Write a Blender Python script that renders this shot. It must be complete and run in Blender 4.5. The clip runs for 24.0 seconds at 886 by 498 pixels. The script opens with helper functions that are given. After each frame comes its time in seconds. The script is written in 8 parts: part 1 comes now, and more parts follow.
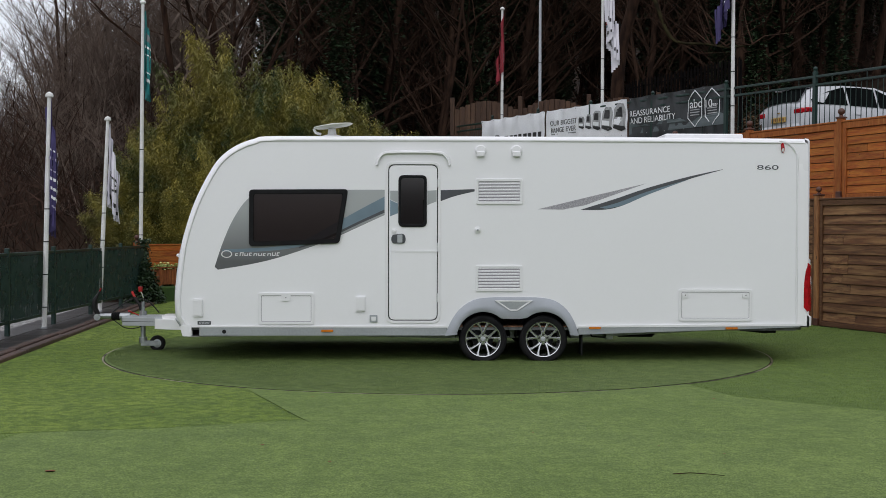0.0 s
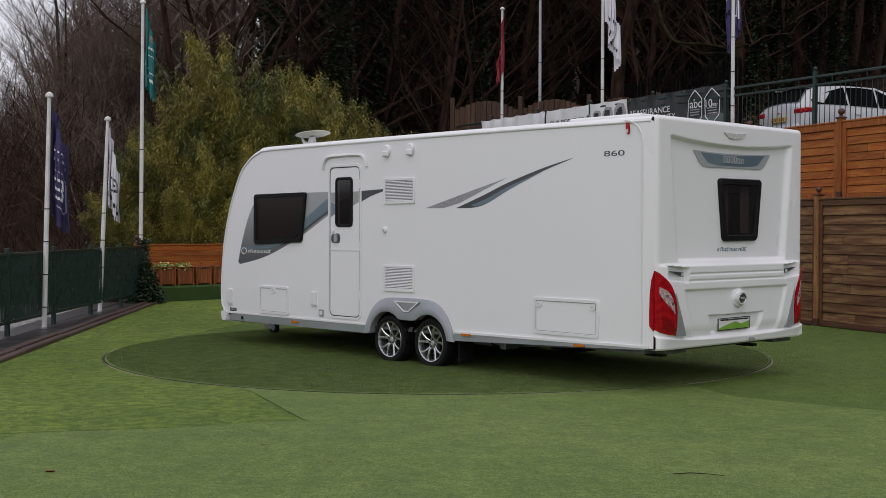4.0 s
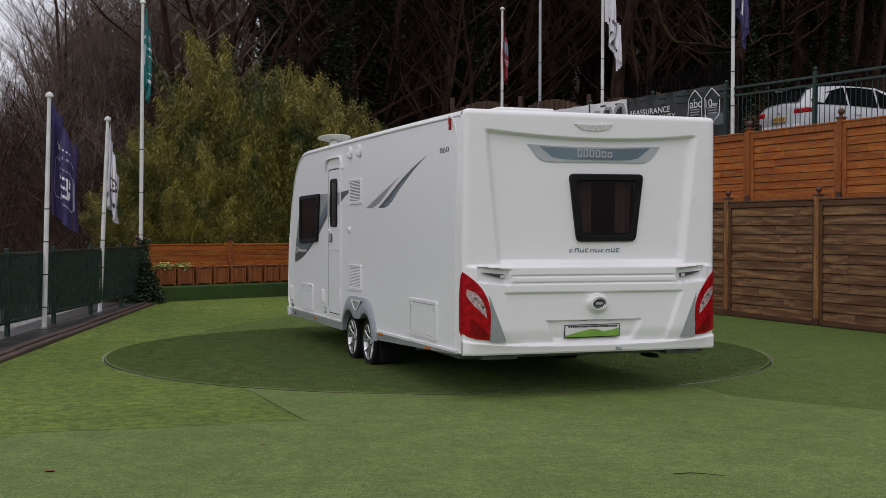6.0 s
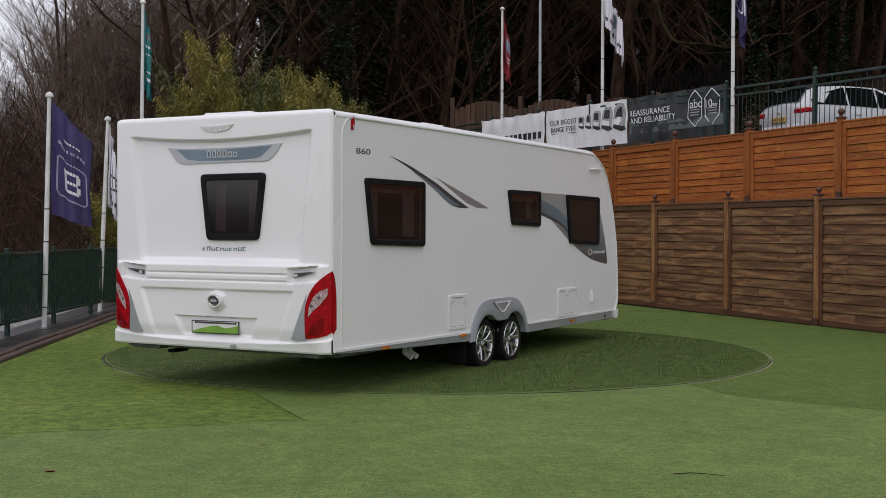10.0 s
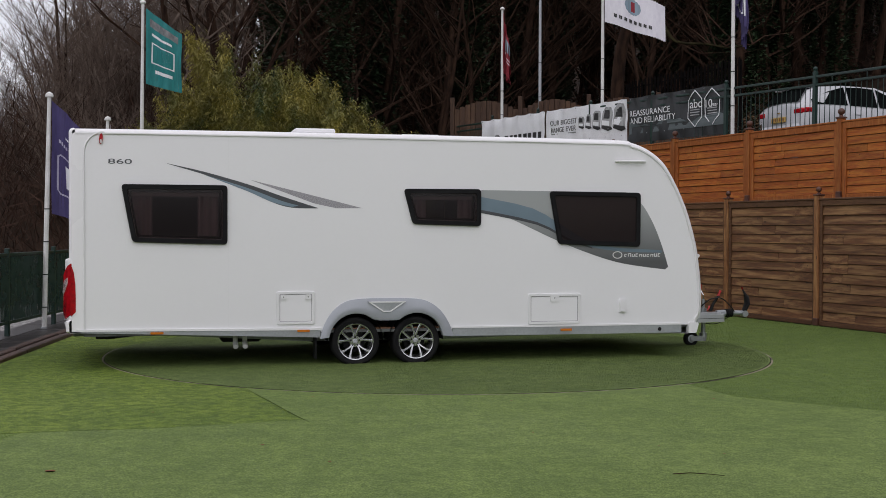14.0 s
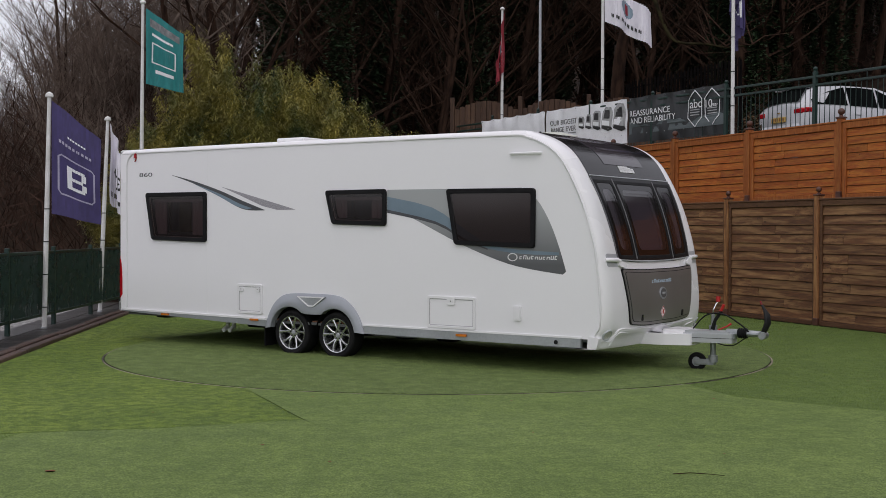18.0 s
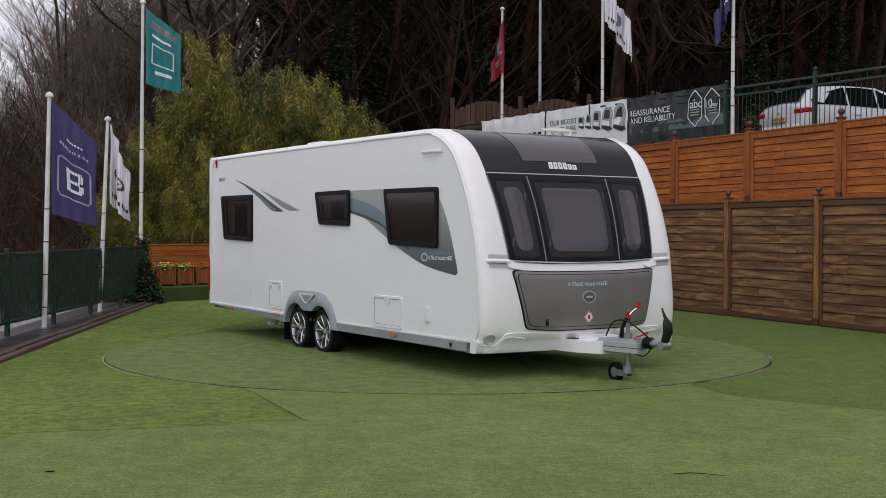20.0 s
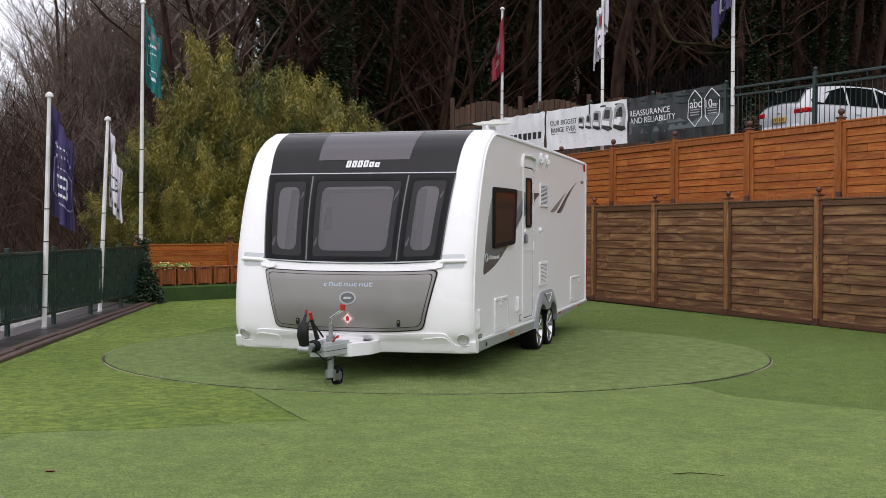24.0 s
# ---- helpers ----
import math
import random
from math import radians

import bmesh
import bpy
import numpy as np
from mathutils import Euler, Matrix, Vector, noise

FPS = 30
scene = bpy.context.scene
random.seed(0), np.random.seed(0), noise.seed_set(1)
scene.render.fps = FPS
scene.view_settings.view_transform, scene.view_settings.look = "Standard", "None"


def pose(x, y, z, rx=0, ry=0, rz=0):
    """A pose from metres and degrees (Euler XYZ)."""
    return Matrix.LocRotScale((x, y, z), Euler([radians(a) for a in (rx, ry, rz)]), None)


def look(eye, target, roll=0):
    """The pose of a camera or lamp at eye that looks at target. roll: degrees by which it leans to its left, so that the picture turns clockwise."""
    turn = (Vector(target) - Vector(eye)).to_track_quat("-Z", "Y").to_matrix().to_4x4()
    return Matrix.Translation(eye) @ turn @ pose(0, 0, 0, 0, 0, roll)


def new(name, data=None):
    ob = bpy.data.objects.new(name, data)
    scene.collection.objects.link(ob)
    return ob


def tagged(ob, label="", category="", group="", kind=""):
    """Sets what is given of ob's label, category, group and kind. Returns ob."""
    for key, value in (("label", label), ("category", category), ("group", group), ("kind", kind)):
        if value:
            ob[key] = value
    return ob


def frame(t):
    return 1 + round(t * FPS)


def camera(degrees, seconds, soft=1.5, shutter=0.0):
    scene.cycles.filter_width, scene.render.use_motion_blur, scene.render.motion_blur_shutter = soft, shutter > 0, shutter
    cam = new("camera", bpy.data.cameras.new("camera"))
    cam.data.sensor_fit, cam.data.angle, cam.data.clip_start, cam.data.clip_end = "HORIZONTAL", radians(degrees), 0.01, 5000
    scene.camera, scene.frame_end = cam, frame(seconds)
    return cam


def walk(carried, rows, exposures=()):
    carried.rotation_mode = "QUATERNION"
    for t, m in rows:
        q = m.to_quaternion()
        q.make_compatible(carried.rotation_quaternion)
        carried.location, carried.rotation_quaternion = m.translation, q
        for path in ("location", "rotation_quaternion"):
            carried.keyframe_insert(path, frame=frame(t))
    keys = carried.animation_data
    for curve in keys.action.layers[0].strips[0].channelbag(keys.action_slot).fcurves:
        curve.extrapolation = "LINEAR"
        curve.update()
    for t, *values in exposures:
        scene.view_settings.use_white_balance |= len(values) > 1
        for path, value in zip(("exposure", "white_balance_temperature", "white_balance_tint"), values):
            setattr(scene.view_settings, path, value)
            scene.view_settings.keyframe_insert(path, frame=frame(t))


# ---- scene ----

# ================= camera (stands still on a tripod) =================
cam = camera(40.35, 24.0, soft=0.8)
EYE = (0.0, -14.315, 1.438)
YAW, PITCH, ROLL = 0.351, -0.900, 0.183
AIM = (EYE[0] + math.sin(radians(YAW)), EYE[1] + math.cos(radians(YAW)), EYE[2] + math.tan(radians(PITCH)))
STAND = look(EYE, AIM, ROLL)
def lerp_balance(t):
    """White balance of the clip's camera: a little cooler at first."""
    k = min(1.0, t / 2.5)
    return 6380 + 150 * k, 11 + 4.5 * k


STOPS = [(0.0, -0.04), (0.5, -0.22), (1.0, -0.34), (2.0, -0.34), (5.0, -0.25), (6.0, -0.29), (7.0, -0.38), (8.0, -0.18), (9.0, -0.14), (10.0, -0.14), (13.0, -0.14), (16.0, -0.17), (18.0, -0.19), (19.0, -0.14), (21.0, -0.01), (22.0, 0.17), (22.6, 0.28), (24.0, 0.38)]
walk(cam, [(0.0, STAND), (24.0, STAND)], exposures=[(t, s, lerp_balance(t)[0], lerp_balance(t)[1]) for t, s in STOPS])

# ================= overcast daylight =================
world = bpy.data.worlds.new("overcast_sky")
scene.world = world
world.use_nodes = True
wn = world.node_tree.nodes
sky = wn.new("ShaderNodeTexSky")
sky.sky_type = "NISHITA"
sky.sun_disc = False
sky.sun_elevation, sky.sun_rotation = radians(60), radians(190)
sky.air_density, sky.dust_density, sky.ozone_density = 1.0, 2.5, 1.0
pale = wn.new("ShaderNodeHueSaturation")
pale.inputs["Saturation"].default_value = 0.34
world.node_tree.links.new(sky.outputs["Color"], pale.inputs["Color"])
veil = wn.new("ShaderNodeMix")
veil.data_type = "RGBA"
veil.inputs["Factor"].default_value = 0.6
veil.inputs["B"].default_value = (5.6, 5.75, 6.1, 1)            # even cloud cover
world.node_tree.links.new(pale.outputs["Color"], veil.inputs["A"])
world.node_tree.links.new(veil.outputs["Result"], wn["Background"].inputs["Color"])
wn["Background"].inputs["Strength"].default_value = 0.175

sun = new("sun", bpy.data.lights.new("sun", "SUN"))
sun.data.energy, sun.data.angle, sun.data.color = 0.55, radians(110), (1.0, 0.98, 0.95)
sun.matrix_world = look((-1.5, -8.2, 15), (0, 0, 0))


# ================= materials =================
def material(name, a, b=None, scale=6.0, fine=70.0, rough=0.5, metal=0.0, bump=0.15, stretch=(1, 1, 1), coat=0.0, spread=0.0, mixing=(0.35, 0.65), detail=5.0, spec=0.5, grain=0.3):
    """Two tones mixed by a coarse noise, a fine grain on top, small relief; spread: how much single pieces differ."""
    m = bpy.data.materials.new(name)
    m.use_nodes = True
    n, l = m.node_tree.nodes, m.node_tree.links
    p = n["Principled BSDF"]
    b = b or tuple(c * 0.8 for c in a)
    co, info = n.new("ShaderNodeTexCoord"), n.new("ShaderNodeObjectInfo")
    shift = n.new("ShaderNodeVectorMath")
    shift.operation = "MULTIPLY_ADD"
    shift.inputs[1].default_value = stretch
    far = n.new("ShaderNodeVectorMath")
    far.operation = "SCALE"
    far.inputs[0].default_value = (31.7, 17.3, 43.1)
    l.new(info.outputs["Random"], far.inputs["Scale"])
    l.new(co.outputs["Object"], shift.inputs[0])
    l.new(far.outputs[0], shift.inputs[2])
    big, small = n.new("ShaderNodeTexNoise"), n.new("ShaderNodeTexNoise")
    big.inputs["Scale"].default_value, big.inputs["Detail"].default_value = scale, detail
    small.inputs["Scale"].default_value, small.inputs["Detail"].default_value = fine, 3.0
    l.new(shift.outputs[0], big.inputs["Vector"])
    l.new(shift.outputs[0], small.inputs["Vector"])
    ramp = n.new("ShaderNodeValToRGB")
    e = ramp.color_ramp.elements
    e[0].position, e[1].position = mixing
    e[0].color, e[1].color = (*b, 1), (*a, 1)
    l.new(big.outputs["Fac"], ramp.inputs["Fac"])
    hsv = n.new("ShaderNodeHueSaturation")
    l.new(ramp.outputs["Color"], hsv.inputs["Color"])
    value = n.new("ShaderNodeMath")
    value.operation = "MULTIPLY_ADD"
    value.inputs[1].default_value, value.inputs[2].default_value = grain, 1 - grain / 2
    l.new(small.outputs["Fac"], value.inputs[0])
    piece = n.new("ShaderNodeMath")
    piece.operation = "MULTIPLY_ADD"
    piece.inputs[1].default_value, piece.inputs[2].default_value = spread, 1.0 - spread / 2
    l.new(info.outputs["Random"], piece.inputs[0])
    both = n.new("ShaderNodeMath")
    both.operation = "MULTIPLY"
    l.new(value.outputs[0], both.inputs[0])
    l.new(piece.outputs[0], both.inputs[1])
    l.new(both.outputs[0], hsv.inputs["Value"])
    l.new(hsv.outputs["Color"], p.inputs["Base Color"])
    p.inputs["Metallic"].default_value = metal
    p.inputs["Coat Weight"].default_value = coat
    p.inputs["Specular IOR Level"].default_value = spec
    gloss = n.new("ShaderNodeMath")
    gloss.operation = "MULTIPLY_ADD"
    gloss.inputs[1].default_value, gloss.inputs[2].default_value = 0.25 * rough, 0.87 * rough
    l.new(big.outputs["Fac"], gloss.inputs[0])
    l.new(gloss.outputs[0], p.inputs["Roughness"])
    if bump:
        bu = n.new("ShaderNodeBump")
        bu.inputs["Strength"].default_value, bu.inputs["Distance"].default_value = bump, 0.01
        l.new(small.outputs["Fac"], bu.inputs["Height"])
        l.new(bu.outputs["Normal"], p.inputs["Normal"])
    return m


WHITE = material("white_gelcoat", (0.87, 0.865, 0.88), (0.85, 0.845, 0.86), 0.5, 40, 0.28, bump=0.0, coat=0.2, grain=0.02)
ALU = material("white_painted_aluminium", (0.84, 0.84, 0.855), (0.82, 0.82, 0.835), 0.4, 30, 0.33, bump=0.0, grain=0.02)
PLASTIC = material("white_plastic", (0.80, 0.80, 0.81), (0.77, 0.77, 0.78), 3, 60, 0.4, bump=0.01, grain=0.05)
SILVER = material("silver_plastic", (0.50, 0.52, 0.54), (0.45, 0.47, 0.49), 4, 80, 0.35, 0.3, bump=0.02, grain=0.08)
ARCH = material("grey_arch_plastic", (0.38, 0.40, 0.44), (0.34, 0.36, 0.39), 4, 80, 0.38, 0.2, bump=0.02, grain=0.08)
GREYRAIL = material("grey_rail", (0.42, 0.44, 0.46), (0.36, 0.38, 0.4), 2, 50, 0.4, 0.4, bump=0.03)
RUBBER = material("black_rubber", (0.009, 0.009, 0.01), (0.014, 0.014, 0.015), 8, 90, 0.5, bump=0.02, spec=0.1)
TYRE = material("tyre_rubber", (0.010, 0.010, 0.011), (0.016, 0.016, 0.016), 9, 60, 0.8, bump=0.2, spec=0.12)
ALLOY = material("alloy", (0.58, 0.59, 0.60), (0.50, 0.51, 0.52), 8, 60, 0.22, 0.9, bump=0.02)
STEEL = material("galvanised_steel", (0.42, 0.44, 0.45), (0.30, 0.32, 0.33), 14, 90, 0.45, 0.8, bump=0.1)
CHASSIS = material("chassis_steel", (0.16, 0.17, 0.17), (0.09, 0.09, 0.09), 6, 60, 0.6, 0.5, bump=0.1)
BLACK = material("black_plastic", (0.011, 0.011, 0.012), (0.016, 0.016, 0.016), 6, 70, 0.5, bump=0.02, spec=0.2)
CHROME = material("chrome", (0.8, 0.8, 0.8), (0.7, 0.7, 0.7), 5, 60, 0.12, 1.0, bump=0.0)


# ================= mesh building =================
class Mesh:
    """Collects vertices and faces of one part."""

    def __init__(self):
        self.v, self.f = [], []

    def add(self, verts, faces):
        k = len(self.v)
        self.v += [tuple(p) for p in verts]
        self.f += [tuple(k + i for i in q) for q in faces]
        return self

    def box(self, x0, x1, y0, y1, z0, z1, c=0.0, m=None):
        """A box with chamfered edges of width c."""
        x0, x1, y0, y1, z0, z1 = min(x0, x1), max(x0, x1), min(y0, y1), max(y0, y1), min(z0, z1), max(z0, z1)
        c = min(c, 0.45 * min(x1 - x0, y1 - y0, z1 - z0))
        if c <= 0:
            vs = [(x, y, z) for x in (x0, x1) for y in (y0, y1) for z in (z0, z1)]
            fs = [(0, 1, 3, 2), (4, 6, 7, 5), (0, 4, 5, 1), (2, 3, 7, 6), (0, 2, 6, 4), (1, 5, 7, 3)]
        else:
            vs, idx = [], {}
            lo, hi = (x0, y0, z0), (x1, y1, z1)
            for s in [(i, j, k) for i in (0, 1) for j in (0, 1) for k in (0, 1)]:
                for a in range(3):
                    p = []
                    for q in range(3):
                        e = hi[q] if s[q] else lo[q]
                        p.append(e if q == a else e + (-c if s[q] else c))
                    idx[s, a] = len(vs)
                    vs.append(tuple(p))
            fs = []
            for a in range(3):
                u, w = [q for q in range(3) if q != a]
                for side in (0, 1):
                    loop = []
                    for i, j in ((0, 0), (1, 0), (1, 1), (0, 1)):
                        s = [0, 0, 0]
                        s[a], s[u], s[w] = side, i, j
                        loop.append(idx[tuple(s), a])
                    if (side == 0) != (a == 1):
                        loop.reverse()
                    fs.append(tuple(loop))
            for a in range(3):
                u, w = [q for q in range(3) if q != a]
                for i in (0, 1):
                    for j in (0, 1):
                        s0, s1 = [0, 0, 0], [0, 0, 0]
                        s0[u], s0[w], s1[u], s1[w], s1[a] = i, j, i, j, 1
                        s0, s1 = tuple(s0), tuple(s1)
                        q = (idx[s0, u], idx[s1, u], idx[s1, w], idx[s0, w])
                        fs.append(q if ((i ^ j) == (a == 1)) else q[::-1])
            for s in [(i, j, k) for i in (0, 1) for j in (0, 1) for k in (0, 1)]:
                q = (idx[s, 0], idx[s, 1], idx[s, 2])
                fs.append(q if sum(s) % 2 else q[::-1])
        if m is not None:
            vs = [m @ Vector(p) for p in vs]
        return self.add(vs, fs)

    def tube(self, path, radii, n=6, caps=True):
        """A tube along a path; radii: one number or one a point."""
        path = [Vector(p) for p in path]
        if not hasattr(radii, "__len__"):
            radii = [radii] * len(path)
        rings, ref = [], None
        for i, p in enumerate(path):
            d = path[min(i + 1, len(path) - 1)] - path[max(i - 1, 0)]
            d.normalize()
            if ref is None:
                ref = d.orthogonal().normalized()
            else:
                ref = (ref - d * ref.dot(d)).normalized()
            side = d.cross(ref)
            rings.append([p + (ref * math.cos(2 * math.pi * k / n) + side * math.sin(2 * math.pi * k / n)) * radii[i] for k in range(n)])
        fs = []
        for i in range(len(path) - 1):
            for k in range(n):
                a, b = i * n + k, i * n + (k + 1) % n
                fs.append((a, b, b + n, a + n))
        if caps:
            fs += [tuple(range(n))[::-1], tuple(range((len(path) - 1) * n, len(path) * n))]
        return self.add([q for r in rings for q in r], fs)

    def lathe(self, profile, n=24, m=None, close=False):
        """Turns (radius, along-y) points round the y axis."""
        vs, fs = [], []
        k = len(profile)
        for i in range(n):
            a = 2 * math.pi * i / n
            vs += [(r * math.cos(a), y, r * math.sin(a)) for r, y in profile]
        for i in range(n):
            for j in range(k if close else k - 1):
                a, b = i * k + j, i * k + (j + 1) % k
                c, d = ((i + 1) % n) * k + (j + 1) % k, ((i + 1) % n) * k + j
                fs.append((a, b, c, d))
        if m is not None:
            vs = [m @ Vector(p) for p in vs]
        return self.add(vs, fs)

    def prism(self, poly, fn, w0, w1, back=False):
        """A flat polygon (u, v), mapped by fn(u, v, w), with thickness from w0 to w1."""
        n = len(poly)
        vs = [fn(u, v, w0) for u, v in poly] + [fn(u, v, w1) for u, v in poly]
        fs = [tuple(range(n, 2 * n))] + [(i, (i + 1) % n, n + (i + 1) % n, n + i) for i in range(n)]
        if back:
            fs.append(tuple(range(n))[::-1])
        return self.add(vs, fs)

    def ring(self, outer, inner, fn, w0, w1, lip=0.0):
        """A frame between two outlines with equal counts; lip: chamfer of its front edges."""
        n = len(outer)
        rows = [(outer, w0, 0), (outer, w1 - lip, 0), (outer, w1, lip), (inner, w1, -lip), (inner, w1 - lip, 0), (inner, w0, 0)]
        vs = []
        cu, cv = sum(p[0] for p in outer) / n, sum(p[1] for p in outer) / n
        for poly, w, d in rows:
            for u, v in poly:
                r = math.hypot(u - cu, v - cv) or 1
                vs.append(fn(u - (u - cu) / r * d, v - (v - cv) / r * d, w))
        fs = []
        for k in range(len(rows) - 1):
            for i in range(n):
                j = (i + 1) % n
                fs.append((k * n + i, k * n + j, (k + 1) * n + j, (k + 1) * n + i))
        return self.add(vs, fs)

    def strips(self, poly, fn, w0, w1, step=0.05, across=0.0):
        """A polygon (u, v) laid over a curved surface, cut in strips along v and, if asked, across u."""
        lo, hi = min(p[1] for p in poly), max(p[1] for p in poly)
        left, right = min(p[0] for p in poly), max(p[0] for p in poly)
        cuts = max(1, int((hi - lo) / step))
        cols = max(1, round((right - left) / across)) if across else 1
        fine = []
        for i, p in enumerate(poly):
            q = poly[(i + 1) % len(poly)]
            ts = [0.0]
            for k in range(1, cuts):
                v = lo + (hi - lo) * k / cuts
                if (p[1] - v) * (q[1] - v) < 0:
                    ts.append((v - p[1]) / (q[1] - p[1]))
            for k in range(1, cols):
                u = left + (right - left) * k / cols
                if (p[0] - u) * (q[0] - u) < 0:
                    ts.append((u - p[0]) / (q[0] - p[0]))
            for t in sorted(ts):
                fine.append((p[0] + (q[0] - p[0]) * t, p[1] + (q[1] - p[1]) * t))
        n = len(fine)
        self.add([fn(u, v, w0) for u, v in fine] + [fn(u, v, w1) for u, v in fine], [(i, (i + 1) % n, n + (i + 1) % n, n + i) for i in range(n)])
        for k in range(cuts):
            a, b = lo + (hi - lo) * k / cuts, lo + (hi - lo) * (k + 1) / cuts
            row = clip(clip(poly, a, 1), b, -1)
            if len(row) < 3:
                continue
            for c in range(cols):
                piece = row
                if cols > 1:
                    piece = [(u, v) for v, u in clip(clip([(v, u) for u, v in row], left + (right - left) * c / cols, 1), left + (right - left) * (c + 1) / cols, -1)]
                if len(piece) > 2:
                    self.add([fn(u, v, w1) for u, v in piece], [tuple(range(len(piece)))])
        return self

    def grid(self, us, vs, fn, skip=None):
        k = len(vs)
        pts = [fn(u, v) for u in us for v in vs]
        fs = []
        for i in range(len(us) - 1):
            for j in range(k - 1):
                if skip and skip((us[i] + us[i + 1]) / 2, (vs[j] + vs[j + 1]) / 2):
                    continue
                fs.append((i * k + j, (i + 1) * k + j, (i + 1) * k + j + 1, i * k + j + 1))
        return self.add(pts, fs)


def clip(poly, v, keep):
    out = []
    for i, p in enumerate(poly):
        q = poly[(i + 1) % len(poly)]
        a, b = (p[1] - v) * keep, (q[1] - v) * keep
        if a >= 0:
            out.append(p)
        if a * b < 0:
            t = a / (a - b)
            out.append((p[0] + (q[0] - p[0]) * t, p[1] + (q[1] - p[1]) * t))
    return out


def rounded(poly, r, n=4):
    """A polygon with its corners rounded; r: one radius or one a corner."""
    out, k = [], len(poly)
    for i, p in enumerate(poly):
        rr = r[i] if hasattr(r, "__len__") else r
        p, a, b = Vector(p), Vector(poly[i - 1]), Vector(poly[(i + 1) % k])
        da, db = (a - p), (b - p)
        la, lb = da.length, db.length
        c = min(rr, 0.48 * la, 0.48 * lb)
        a, b = p + da / la * c, p + db / lb * c
        for j in range(n + 1):
            t = j / n
            out.append(tuple(a * (1 - t) ** 2 + p * 2 * t * (1 - t) + b * t * t))
    return out


def inset(poly, d):
    """A convex polygon moved inwards by d."""
    area = sum(poly[i][0] * poly[(i + 1) % len(poly)][1] - poly[(i + 1) % len(poly)][0] * poly[i][1] for i in range(len(poly)))
    s = 1 if area > 0 else -1
    lines = []
    for i, p in enumerate(poly):
        q = poly[(i + 1) % len(poly)]
        dx, dy = q[0] - p[0], q[1] - p[1]
        l = math.hypot(dx, dy)
        nx, ny = -dy / l * s, dx / l * s
        lines.append((nx, ny, nx * p[0] + ny * p[1] + d))
    out = []
    for i in range(len(poly)):
        a, b = lines[i - 1], lines[i]
        det = a[0] * b[1] - b[0] * a[1]
        out.append(((a[2] * b[1] - b[2] * a[1]) / det, (a[0] * b[2] - b[0] * a[2]) / det))
    return out


def link(name, me, mat, parent=None, label="", smooth=0.0, at=None):
    ob = new(name, me)
    if mat and not me.materials:
        me.materials.append(mat)
    if parent:
        ob.parent = parent
    if label:
        ob["label"] = label
    if at is not None:
        ob.matrix_basis = at
    return ob


def mesh_of(name, mb, smooth=35.0, mend=True):
    me = bpy.data.meshes.new(name)
    me.from_pydata(mb.v, [], mb.f)
    if mend:
        b = bmesh.new()
        b.from_mesh(me)
        bmesh.ops.recalc_face_normals(b, faces=b.faces)
        b.to_mesh(me)
        b.free()
    if smooth:
        me.shade_smooth()
        me.set_sharp_from_angle(angle=radians(smooth))
    return me


def part(name, mb, mat, parent=None, label="", smooth=35.0, at=None, mend=True):
    """One mesh object from a Mesh, under a thing or a part."""
    return link(name, mesh_of(name, mb, smooth, mend), mat, parent, label, at=at)


def words(name, text, mat, parent, m, height, width=None, label="", depth=0.0015, squeeze=1.0, shear=0.0):
    """Lettering as a mesh; m places its middle, letters in its xy plane."""
    cu = bpy.data.curves.new(name, "FONT")
    cu.body, cu.align_x, cu.align_y, cu.extrude, cu.shear = text, "CENTER", "CENTER", depth, shear
    ob = bpy.data.objects.new(name, cu)
    scene.collection.objects.link(ob)
    bpy.context.view_layer.update()
    me = bpy.data.meshes.new_from_object(ob.evaluated_get(bpy.context.evaluated_depsgraph_get()))
    bpy.data.objects.remove(ob)
    xs, ys = [v.co.x for v in me.vertices], [v.co.y for v in me.vertices]
    sy = height / (max(ys) - min(ys))
    sx = width / (max(xs) - min(xs)) if width else sy * squeeze
    cx, cy = (max(xs) + min(xs)) / 2, (max(ys) + min(ys)) / 2
    for v in me.vertices:
        v.co = m @ Vector(((v.co.x - cx) * sx, (v.co.y - cy) * sy, v.co.z))
    me.materials.clear()
    return link(name, me, mat, parent, label)


def thing(name, label, category, group="", m=None, kind=""):
    e = tagged(new(name), label, category, group, kind)
    e.empty_display_size = 0.2
    if m is not None:
        e.matrix_basis = m
    return e


def lerp(x, xs, ys):
    return float(np.interp(x, xs, ys))

